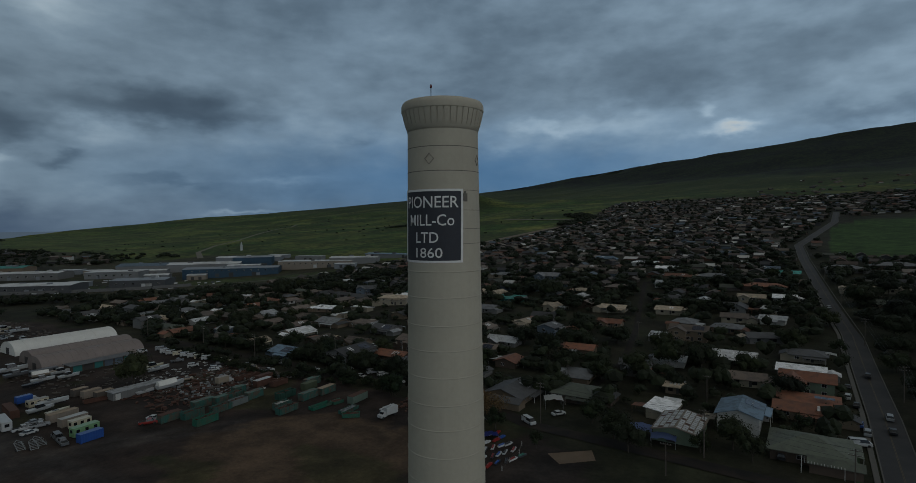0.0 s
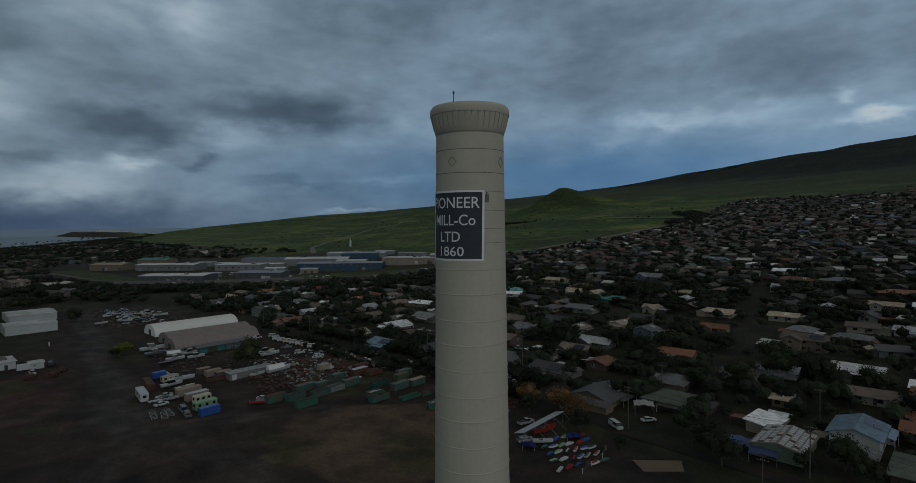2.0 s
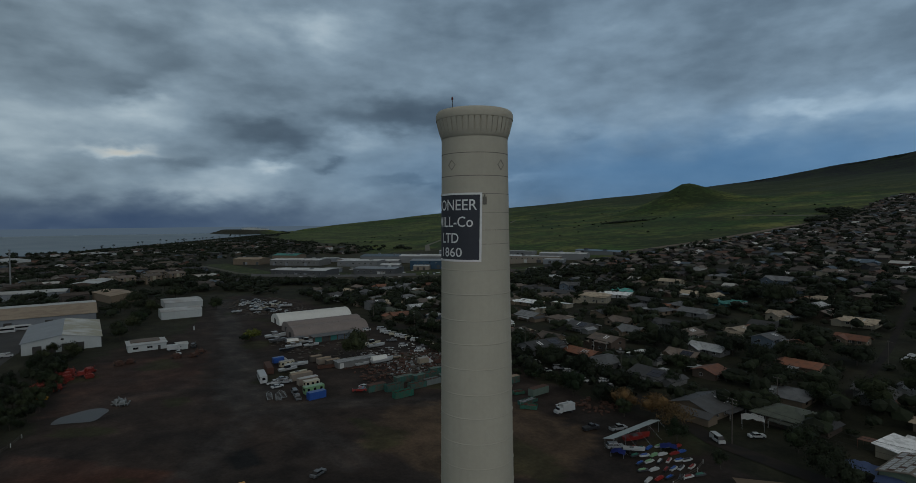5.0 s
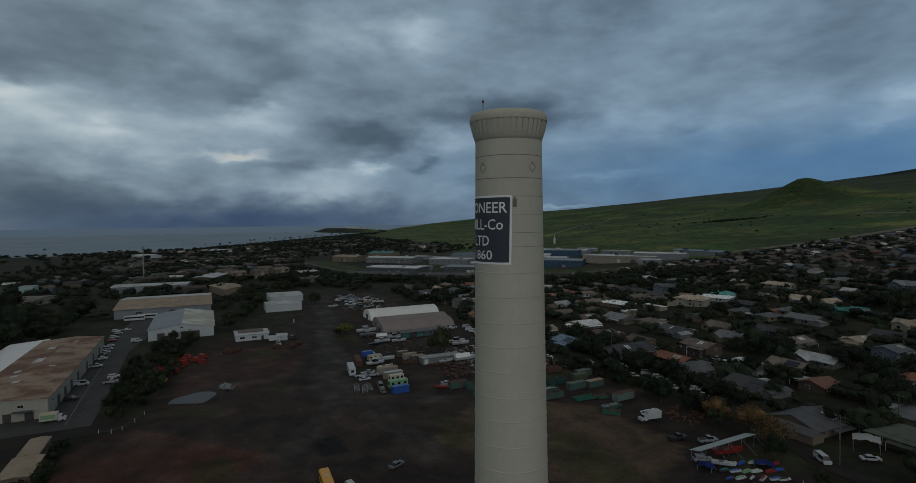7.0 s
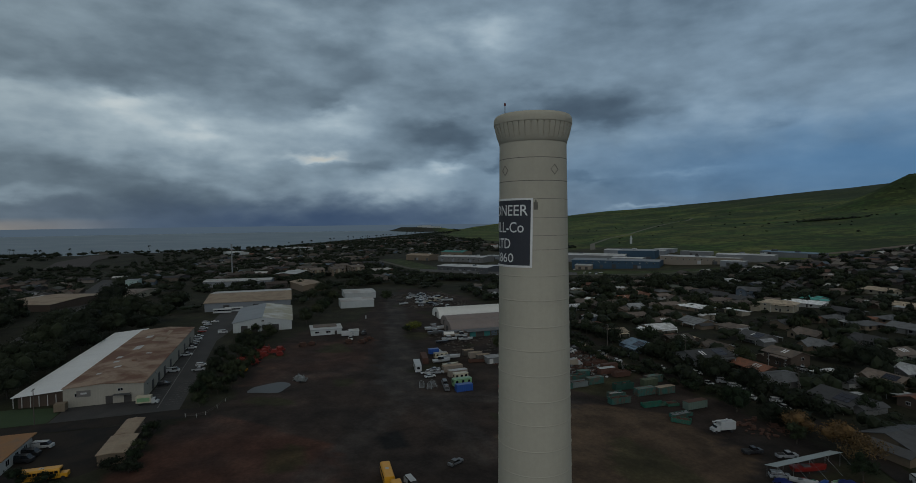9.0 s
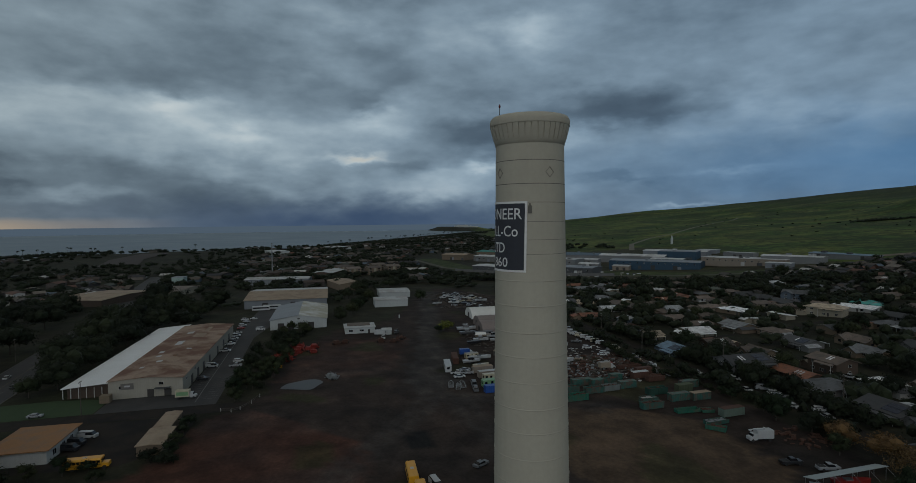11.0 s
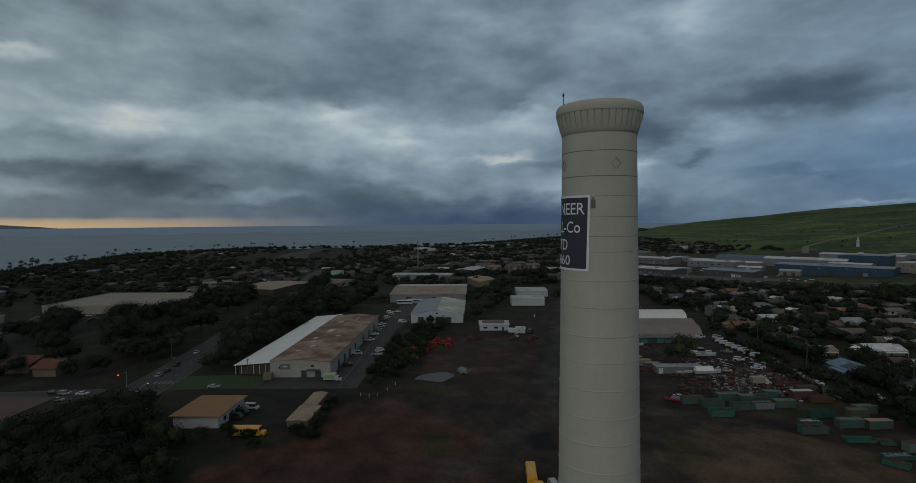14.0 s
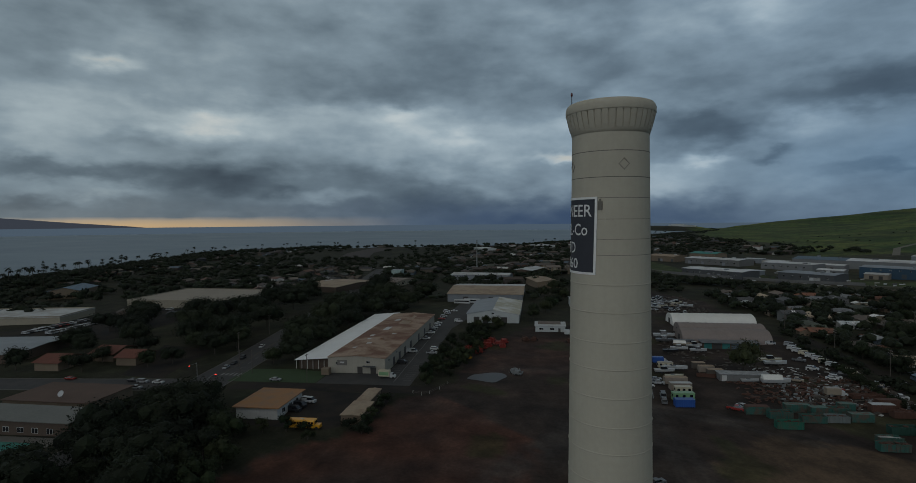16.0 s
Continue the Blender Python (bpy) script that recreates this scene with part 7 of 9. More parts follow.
for _ in range(900):
    # between the halls, the mast and the shore
    x, y = tr.uniform(-1050, -410), tr.uniform(-200, 150)
    if near_line(x, y, hw, 16) or (-490 < x < -405 and -52 < y < 18) or (-640 < x < -575 and -75 < y < 0) or (-570 < x < -475 and -200 < y < -105) or (-475 < x < -370 and 45 < y < 150) or noise.noise(Vector((x / 60, y / 60, 5))) < -0.12:
        continue
    if any((x - a) ** 2 + (y - b) ** 2 < 70 for a, b, c in FAR_LOTS if abs(y - b) < 9) or any(abs(x - a) < 13 and abs(y - b) < 12 for a, b in ((-650, 42), (-652, 66), (-664, 90), (-690, 30), (-700, 75), (-654, 14), (-522, 29))):
        continue
    spots.append((x, y, tr.uniform(6, 13), tr.uniform(4, 8.5)))
for _ in range(130):
    # both sides of the street by the yard
    x = tr.uniform(-300, -105)
    y = float(np.interp(x, [-300, -195, -150, -118, -105], [162, 160, 163, 164, 161])) + tr.choice((-1, 1, 1)) * tr.uniform(5.5, 8.5)
    if not any((x - a) ** 2 + (y - b) ** 2 < 60 for a, b, c in LOTS):
        spots.append((x, y, tr.uniform(3.5, 6.5), tr.uniform(3, 6.5)))
woods("channel_trees", "dark trees along the channel behind the houses", spots, LEAF_DARK, 1.2)
spots = []
for _ in range(14000):
    if len(spots) > 1050:
        break
    y = 166 + 290 * tr.random() ** 1.35
    x = tr.uniform(-440, 130)
    if not (in_town(x, y) or x > 24) or near_line(x, y, MAIN_ROAD, 7) or any(near_line(x, y, l, 3.6) for l in LANES) or any((x - a) ** 2 + (y - b) ** 2 < 7.4 ** 2 for a, b, c in LOTS if abs(y - b) < 12):
        continue
    big = tr.random() < 0.45
    spots.append((x, y, tr.uniform(6, 10), tr.uniform(5, 9)) if big else (x, y, tr.uniform(3.0, 6.5), tr.uniform(2.4, 5.0)))
woods("garden_thickets", "dark shrubs and hedges between the houses", spots, LEAF_DARK, 0.62, 60)

# ---- vehicles ----
RUBBER = surface("tyre_rubber", (0.018, 0.018, 0.018), 0.85)
PAINTS = {"white": (0.38, 0.39, 0.39), "silver": (0.24, 0.25, 0.26), "dark": (0.018, 0.019, 0.022), "red": (0.20, 0.018, 0.014), "blue": (0.02, 0.07, 0.26), "green": (0.018, 0.12, 0.085), "tan": (0.25, 0.21, 0.16), "yellow": (0.62, 0.30, 0.02), "teal": (0.018, 0.13, 0.105), "lime": (0.16, 0.29, 0.15), "cream": (0.42, 0.38, 0.28), "orange": (0.42, 0.045, 0.012), "grey": (0.10, 0.105, 0.11)}


def paint(c):
    return surface("paint_" + c, PAINTS[c], 0.35, 0.0, 0.7, 0.12, 6.0, 0.08, spec=0.5)


def wheel(parent, x, y, r=0.34, w=0.22):
    bm = bmesh.new()
    tube(bm, (x, y - w / 2, r), (x, y + w / 2, r), r, r, 12)
    return part("wheel", bm, RUBBER, parent)


def slab_between(bm, low, high, w0, w1):
    """Side outline pairs (x, z) low to high, narrowing from half width w0 to w1."""
    lo = [[bm.verts.new((x, s * w0, z)) for x, z in low] for s in (-1, 1)]
    hi = [[bm.verts.new((x, s * w1, z)) for x, z in high] for s in (-1, 1)]
    n = len(low)
    for a, b in ((lo[0], hi[0]), (hi[1], lo[1])):
        for i in range(n - 1):
            bm.faces.new((a[i], a[i + 1], b[i + 1], b[i]))
    bm.faces.new((lo[0][0], hi[0][0], hi[1][0], lo[1][0]))
    bm.faces.new((lo[0][-1], lo[1][-1], hi[1][-1], hi[0][-1]))
    for i in range(n - 1):
        bm.faces.new((hi[0][i], hi[0][i + 1], hi[1][i + 1], hi[1][i]))


def car(kind, colour, words):
    """kind: sedan, suv, pickup or van; the nose points to +x."""
    e = thing(kind if kind in ("van",) else ("pickup_truck" if kind == "pickup" else "car"), words, "van" if kind == "van" else "car", "vehicles parked in the town")
    p = paint(colour)
    l = {"sedan": 4.6, "suv": 4.7, "pickup": 5.4, "van": 5.3}[kind]
    w = {"sedan": 0.88, "suv": 0.92, "pickup": 0.95, "van": 0.98}[kind]
    bm = bmesh.new()
    top = {"sedan": 0.92, "suv": 1.08, "pickup": 1.08, "van": 1.15}[kind]
    prism(bm, [(-w * 0.96, 0.28), (w * 0.96, 0.28), (w, 0.55), (w * 0.97, top), (-w * 0.97, top), (-w, 0.55)], -l / 2, l / 2 - 0.15, "x")
    bmesh.ops.bevel(bm, geom=[ed for ed in bm.edges], offset=0.07, segments=1, affect="EDGES")
    body = part("body", bm, p, e)
    bm = bmesh.new()
    spans = {"sedan": ((-1.75, 1.15), (-1.1, 0.45), 1.42), "suv": ((-2.25, 1.25), (-2.0, 0.6), 1.72), "pickup": ((-0.55, 1.45), (-0.4, 0.85), 1.78), "van": ((-2.6, 2.0), (-2.5, 1.35), 2.05)}[kind]
    (a0, a1), (b0, b1), zt = spans
    slab_between(bm, [(a0, top - 0.01), (a1, top - 0.01)], [(b0, zt - 0.09), (b1, zt - 0.09)], w * 0.93, w * 0.78)
    part("glass", bm, GLASS, e)
    bm = bmesh.new()
    slab_between(bm, [(b0 + 0.02, zt - 0.095), (b1 - 0.02, zt - 0.095)], [(b0 + 0.1, zt), (b1 - 0.15, zt)], w * 0.79, w * 0.72)
    part("roof", bm, p, e)
    if kind == "pickup":
        part("bed", boxes((-2.6, -0.75, -0.78, 0.78, 1.06, 1.10)), RUBBER, e)
    if kind == "van":
        part("pillar", boxes((-2.62, -0.3, -w * 0.94, -w * 0.90, top, zt - 0.3), (-2.62, -0.3, w * 0.90, w * 0.94, top, zt - 0.3)), p, e)
    for x in (-l * 0.30, l * 0.31):
        for y in (-w + 0.1, w - 0.1):
            wheel(e, x, y, 0.33 if kind == "sedan" else 0.37)
    return e


MODELS = {}
FIRST = set()


def drive(kind, colour, x, y, turn=0.0):
    names = {"sedan": "sedan car", "suv": "estate car", "pickup": "pickup truck", "van": "passenger van"}
    key = (kind, colour)
    if key not in MODELS:
        MODELS[key] = car(kind, colour, "parked %s %s on bare ground" % (colour, names[kind]))
    m = pose(x, y, gz(x, y) + 0.1, 0, 0, turn)
    if key not in FIRST:
        FIRST.add(key)
        MODELS[key].matrix_world = m
        return MODELS[key]
    return copy_thing(MODELS[key], m)


vr = random.Random(5)
# vans in a row and cars along the street
for x, y in ((-262, 144), (-257, 144), (-252, 144.6), (-247, 145.2), (-242, 145.8), (-237, 146.1), (-232, 146.5)):
    drive("van", "white" if int(x) % 3 else "cream", x, y, 60 + vr.uniform(-5, 5))
drive("van", "silver", -270, 146, 60)
drive("suv", "white", -213.6, 138.5, 70)
drive("van", "white", -273, 138, 90)
for k, c, x, y, t in (("sedan", "white", -174.6, 158.2, 10), ("suv", "white", -167.7, 166, 60), ("suv", "white", -162.4, 165.3, 60), ("sedan", "white", -150.5, 160.4, 5), ("van", "silver", -149.8, 166.9, 60), ("suv", "white", -144.1, 166.4, 60), ("sedan", "white", -132, 162, 0), ("suv", "white", -126.4, 167, 60), ("sedan", "silver", -120.9, 163.8, -5), ("sedan", "dark", -139.3, 166.9, 62), ("sedan", "dark", -183, 159, 5), ("suv", "silver", -196, 158, 5), ("sedan", "silver", -206, 158, 5),
        ("pickup", "dark", -98, 128, 80), ("pickup", "silver", -93, 134, 75), ("sedan", "grey", -116.7, 52.6, 120), ("van", "white", -71.3, 148.6, -30), ("sedan", "white", -66.2, 159.4, 55), ("suv", "silver", -85, 123, 60),
        ("van", "white", 11.0, 175, 15), ("suv", "dark", -6, 158, 90), ("suv", "silver", 13.2, 184, 85), ("sedan", "blue", 11.8, 190, 85), ("suv", "silver", 19.3, 199, 88), ("sedan", "dark", 19, 188, 88), ("sedan", "white", 7.8, 355, 95), ("sedan", "dark", 12, 207, 85), ("suv", "white", 10, 214, 85), ("sedan", "dark", 10.5, 225, 85), ("suv", "dark", 17, 240, 85), ("pickup", "white", 5, 262, 80)):
    drive(k, c, x, y, t)
# drive and workshop parking
for k, c, x, y, t in (("suv", "white", -306.7, -35, 85), ("sedan", "white", -299, -35, 90), ("pickup", "white", -284, -34.6, 95), ("pickup", "white", -268.9, -34.3, 90), ("van", "white", -239, -34.5, 90), ("suv", "dark", -218.7, -34.0, 90), ("pickup", "silver", -237, -24.5, 90), ("suv", "white", -360, -38, 80), ("sedan", "silver", -352, -36, 80), ("sedan", "white", -362, -33, 85), ("suv", "silver", -339, -36.4, 85), ("van", "white", -321, -24, 90), ("sedan", "white", -315, -35.5, 90), ("sedan", "dark", -292, -35, 90), ("suv", "white", -245, -24.5, 95), ("sedan", "red", -330, -36, 88)):
    drive(k, c, x, y, t)
# crossing and highway
for k, c, x, y, t in (("sedan", "dark", -182.9, -136.4, 90), ("suv", "silver", -181.6, -131, 90), ("sedan", "white", -181.2, -124, 90), ("sedan", "silver", -174, -128, 90), ("suv", "white", -177.3, -101.5, 5), ("sedan", "dark", -171, -102.8, 5), ("sedan", "red", -184, -166, 92), ("suv", "white", -180, -216, 92), ("suv", "dark", -172, -148, 90), ("sedan", "dark", -172, -140, 90), ("sedan", "silver", -188, -78, 90), ("sedan", "white", -246.7, -115, 188), ("suv", "silver", -272, -113, 188), ("sedan", "dark", -212, -110, 8), ("suv", "dark", -222, -111.5, 8), ("sedan", "dark", -230, -104.5, 188), ("sedan", "white", -300, -118, 188), ("suv", "dark", -330, -127, 8), ("sedan", "silver", -205, -109.5, 8)):
    drive(k, c, x, y, t)
for x, y in ((-163.5, -53.4), ):
    drive("van", "white", x, y, 80)
for x, y in ((-158.5, -54.6), (-154.4, -54.6)):
    drive("van", "dark", x, y, 80)
# rows of parked cars
for i in range(34):
    drive(vr.choice(("sedan", "suv", "suv", "van")), vr.choice(("white", "silver", "dark", "white", "red")), -276 - 2.9 * (i % 17) + vr.uniform(-0.3, 0.3), (-268 if i < 17 else -285) + vr.uniform(-0.4, 0.4), 90 + vr.uniform(-4, 4))
for i in range(12):
    drive(vr.choice(("sedan", "suv")), vr.choice(("white", "silver", "dark")), -372 + vr.uniform(-0.5, 0.5), -290 + 3 * i, vr.uniform(-4, 4))
for i in range(14):
    drive(vr.choice(("sedan", "suv", "pickup")), vr.choice(("white", "silver", "dark", "white")), -409 + 2 * (i // 7), -20 + 4.6 * (i % 7) + vr.uniform(-0.4, 0.4), vr.uniform(-6, 6))
for i in range(26):
    drive(vr.choice(("sedan", "suv", "pickup", "van")), vr.choice(("white", "silver", "dark", "white", "tan")), vr.uniform(-440, -362), vr.uniform(104, 128), vr.choice((10, 40, 75, 100)) + vr.uniform(-10, 10))
for i in range(24):
    a, b, c = vr.choice(LOTS)
    drive(vr.choice(("sedan", "suv", "pickup")), vr.choice(("white", "silver", "dark", "red", "white")), a + vr.choice((-8.6, 8.6)), b + vr.uniform(-5, 5), vr.choice((0, 90)) + vr.uniform(-8, 8))


def school_bus(x, y, turn):
    e = thing("school_bus", "yellow school bus with dark windows", "bus", "yellow school buses", at=(x, y, gz(x, y)), turn=turn)
    p = paint("yellow")
    bm = bmesh.new()
    prism(bm, [(-1.2, 0.55), (1.2, 0.55), (1.22, 2.6), (1.0, 2.95), (-1.0, 2.95), (-1.22, 2.6)], -5.0, 3.6, "x")
    bmesh.ops.bevel(bm, geom=bm.edges[:], offset=0.06, segments=1, affect="EDGES")
    part("body", bm, p, e)
    part("hood", boxes((3.58, 5.1, -1.0, 1.0, 0.55, 1.55)), p, e)
    for s in (-1, 1):
        for i in range(9):
            part("window", boxes((-4.7 + 0.9 * i, -3.95 + 0.9 * i, s * 1.2 - 0.03, s * 1.2 + 0.03, 1.75, 2.4)), GLASS, e)
        part("stripe", boxes((-5.0, 3.6, s * 1.225 - 0.01, s * 1.225 + 0.01, 1.3, 1.4)), RUBBER, e)
        wheel(e, 4.2, s * 1.0, 0.48, 0.3), wheel(e, -3.0, s * 1.0, 0.48, 0.3)
    part("windscreen", boxes((3.59, 3.64, -1.05, 1.05, 1.65, 2.5)), GLASS, e)
    part("roof_hatch", boxes((-1.0, 0.0, -0.4, 0.4, 2.94, 3.02)), FRAME_WHITE, e)
    return e


school_bus(-114.2, 34.6, 178)
school_bus(-104.2, 35.4, 178)
school_bus(-140.5, -44.8, 91)
drive("van", "white", -108.5, 39.4, 10)


def coach(x, y, turn, c="white"):
    e = thing("coach", "long white tour coach with dark windows", "coach", at=(x, y, gz(x, y)), turn=turn)
    bm = bmesh.new()
    prism(bm, [(-1.25, 0.4), (1.25, 0.4), (1.27, 2.9), (1.1, 3.3), (-1.1, 3.3), (-1.27, 2.9)], -6, 6, "x")
    part("body", bm, paint(c), e)
    for s in (-1, 1):
        part("window", boxes((-5.6, 5.6, s * 1.26 - 0.03, s * 1.26 + 0.03, 1.7, 2.6)), GLASS, e)
        wheel(e, 4, s * 1.1, 0.5, 0.3), wheel(e, -3.4, s * 1.1, 0.5, 0.3)


coach(-401, -33, 88)
coach(-405, -26, 88)


def box_truck(x, y, turn, c, words):
    e = thing("box_truck", words, "truck", at=(x, y, gz(x, y)), turn=turn)
    bm = boxes((-3.4, 1.3, -1.15, 1.15, 0.8, 3.1))
    bmesh.ops.bevel(bm, geom=bm.edges[:], offset=0.05, segments=1, affect="EDGES")
    part("cargo_box", bm, paint(c), e)
    bm = bmesh.new()
    prism(bm, [(1.4, 0.5), (3.5, 0.5), (3.5, 1.25), (2.75, 1.4), (2.3, 2.2), (1.4, 2.2)], -1.0, 1.0, "y")
    part("cab", bm, paint("white"), e)
    part("windscreen", boxes((2.36, 2.72, -0.9, 0.9, 1.42, 2.05)), GLASS, e)
    for s in (-1, 1):
        wheel(e, 2.7, s * 0.95, 0.42, 0.26), wheel(e, -2.2, s * 0.95, 0.42, 0.4)
    return e


t1 = box_truck(-195.8, -34.6, 88, "cream", "small box truck with a cream box")
part("side_panel", boxes((-3.0, 0.9, 1.151, 1.16, 1.3, 2.6)), paint("lime"), t1, "faded green printed panel")
part("side_panel", boxes((-3.0, 0.9, -1.16, -1.151, 1.3, 2.6)), paint("lime"), t1, "faded green printed panel")
b = box_truck(-112.6, 132.0, 262, "white", "white utility truck with a bucket boom")
bm = bmesh.new()
tube(bm, (-1.2, 0, 3.1), (-1.2, 0, 3.7), 0.28), tube(bm, (-1.2, 0.3, 3.6), (3.4, 0.3, 3.3), 0.16), tube(bm, (3.2, 0.3, 3.35), (3.2, 0.3, 3.1), 0.4)
part("boom", bm, paint("white"), b)


def boat(x, y, turn, length, c, words, cabin=True, wrap=False):
    """A motor boat on a trailer; the bow points to +x."""
    e = thing("boat", words, "boat", "boats laid up in the yard", at=(x, y, gz(x, y)), turn=turn)
    n, w, h = 9, length * 0.16, length * 0.15
    bm = bmesh.new()
    rows = []
    for i in range(n):
        f = i / (n - 1)
        half = w * (1 - max(0, f - 0.35) ** 2.2 * 2.45) if f > 0.35 else w * (0.9 + 0.28 * f)
        half = max(half, 0.03)
        sheer = 0.6 + h * (1 + 0.35 * f * f)
        rows.append([bm.verts.new(q) for q in ((length * (f - 0.5), -half, sheer), (length * (f - 0.5) * 0.97, -half * 0.75, 0.6 + h * 0.35), (length * (f - 0.5) * 0.94, 0, 0.6 + 0.28 * h * f ** 3), (length * (f - 0.5) * 0.97, half * 0.75, 0.6 + h * 0.35), (length * (f - 0.5), half, sheer))])
    for a, b2 in zip(rows, rows[1:]):
        for k in range(4):
            bm.faces.new((a[k], a[k + 1], b2[k + 1], b2[k]))
        bm.faces.new((a[4], a[0], b2[0], b2[4]))
    bm.faces.new(rows[0])
    part("hull", bm, paint(c), e)
    if wrap:
        bm = bmesh.new()
        ridge = 0.6 + h * 2.0
        prism(bm, [(-w * 0.85, 0.6 + h * 1.05), (w * 0.85, 0.6 + h * 1.05), (w * 0.35, ridge), (-w * 0.35, ridge)], -length * 0.48, length * 0.18, "x")
        part("cover", bm, WHITE_SKIN, e, "white shrink-wrapped cover")
    elif cabin:
        bm = bmesh.new()
        slab_between(bm, [(-length * 0.18, 0.6 + h * 1.02), (length * 0.16, 0.6 + h * 1.02)], [(-length * 0.16, 0.6 + h * 2.0), (length * 0.06, 0.6 + h * 2.0)], w * 0.62, w * 0.5)
        part("cabin", bm, GLASS, e)
        part("cabin_roof", boxes((-length * 0.2, length * 0.08, -w * 0.55, w * 0.55, 0.6 + h * 2.0, 0.68 + h * 2.0)), paint("white"), e)
    else:
        part("seat", boxes((-length * 0.2, 0, -w * 0.5, w * 0.5, 0.6 + h * 0.98, 0.75 + h * 1.1)), paint("grey"), e)
    bm = boxes((-length * 0.45, length * 0.5, -0.1, 0.1, 0.42, 0.56), (-length * 0.2, -length * 0.16, -w, w, 0.36, 0.5))
    tr_ = part("trailer", bm, RUBBER, e)
    for s in (-1, 1):
        wheel(tr_, -length * 0.18, s * (w + 0.05), 0.33, 0.2)
    return e


boat(-284, 90.5, 85, 11, "white", "white cabin cruiser on a trailer")
boat(-203.0, 113.0, 92, 10.5, "white", "white sailing boat hull under a cover", wrap=True)
boat(-203.8, 104.2, 95, 6.5, "white", "small white motor boat on a trailer", cabin=False)
boat(-231.4, 124, 90, 9, "white", "white boat with a cream stripe", cabin=False)
boat(-236, 124, 90, 9, "cream", "cream boat with a low cabin")
boat(-219, 81, 80, 9, "white", "white open boat laid on timbers", cabin=False)
boat(-262, 100, 90, 8, "white", "white fishing boat with a wheelhouse")
boat(-255, 91, 80, 8, "white", "weathered white work boat")
for i in range(9):
    boat(vr.uniform(-430, -370), vr.uniform(106, 130), vr.uniform(0, 180), vr.uniform(6, 9), vr.choice(("white", "white", "cream")), "laid-up white boat on a trailer", cabin=vr.random() < 0.6)
boat(-80.4, 124.8, 40, 5.6, "white", "small white motor boat beside a canopy", cabin=False)
boat(-84.6, 131.5, 75, 8.5, "red", "red inflatable tour boat under a canopy", cabin=False)

# ---- things in the yards ----
RUST = surface("rust", (0.078, 0.037, 0.025), 0.9, 0.1, 1.0, 0.3, 6.0, 0.25)
TIMBER = surface("grey_timber", (0.075, 0.064, 0.054), 0.9, 0, 0.8, 0.3, 8.0, 0.2)
SKIP_GREEN = surface("skip_green", (0.010, 0.105, 0.070), 0.6, 0.1, 0.5, 0.25, 4.0, 0.2, second=(0.05, 0.075, 0.05), second_amt=0.2)
SKIP_TEAL = surface("skip_teal", (0.020, 0.092, 0.075), 0.7, 0.1, 0.5, 0.3, 4.0, 0.25, second=(0.07, 0.055, 0.042), second_amt=0.4, streak=0.15)
PALE_STEEL = surface("galvanised_steel", (0.22, 0.23, 0.23), 0.5, 0.4, 0.8, 0.2)


def skip(x, y, turn, l, h, m, load, words):
    """Open roll-off waste container with ribs along its sides."""
    e = thing("waste_container", words, "container", "waste containers in rows", at=(x, y, gz(x, y)), turn=turn)
    w, t = 1.22, 0.09
    bm = boxes((-l / 2, l / 2, -w, w, 0.15, 0.3), (-l / 2, l / 2, -w, -w + t, 0.3, h), (-l / 2, l / 2, w - t, w, 0.3, h), (-l / 2, -l / 2 + t, -w + t, w - t, 0.3, h), (l / 2 - t, l / 2, -w + t, w - t, 0.3, h * 0.94))
    part("shell", bm, m, e)
    part("rim", boxes((-l / 2 - 0.06, l / 2 + 0.06, -w - 0.06, -w + 0.003, h, h + 0.12), (-l / 2 - 0.06, l / 2 + 0.06, w - 0.003, w + 0.06, h, h + 0.12)), m, e)
    for i in range(7):
        px = -l / 2 + l * (i + 0.5) / 7
        for s in (-1, 1):
            part("rib", boxes((px - 0.06, px + 0.06, min(s * w, s * (w + 0.1)), max(s * w, s * (w + 0.1)), 0.2, h)), m, e)
    if load is not None:
        bm = bmesh.new()
        r = random.Random(int(x * 7 + y))
        for _ in range(26):
            px, py = r.uniform(-l / 2 + 0.5, l / 2 - 0.5), r.uniform(-0.8, 0.8)
            a, b2 = r.uniform(0.2, 0.7), r.uniform(0.1, 0.4)
            z = h * 0.72 + r.uniform(-0.15, 0.45)
            box(bm, px - a, px + a, py - b2, py + b2, z - 0.1, z + r.uniform(0.05, 0.2))
        box(bm, -l / 2 + t, l / 2 - t, -w + t, w - t, 0.3, h * 0.7)
        part("load", bm, load, e, "rough load of scrap")


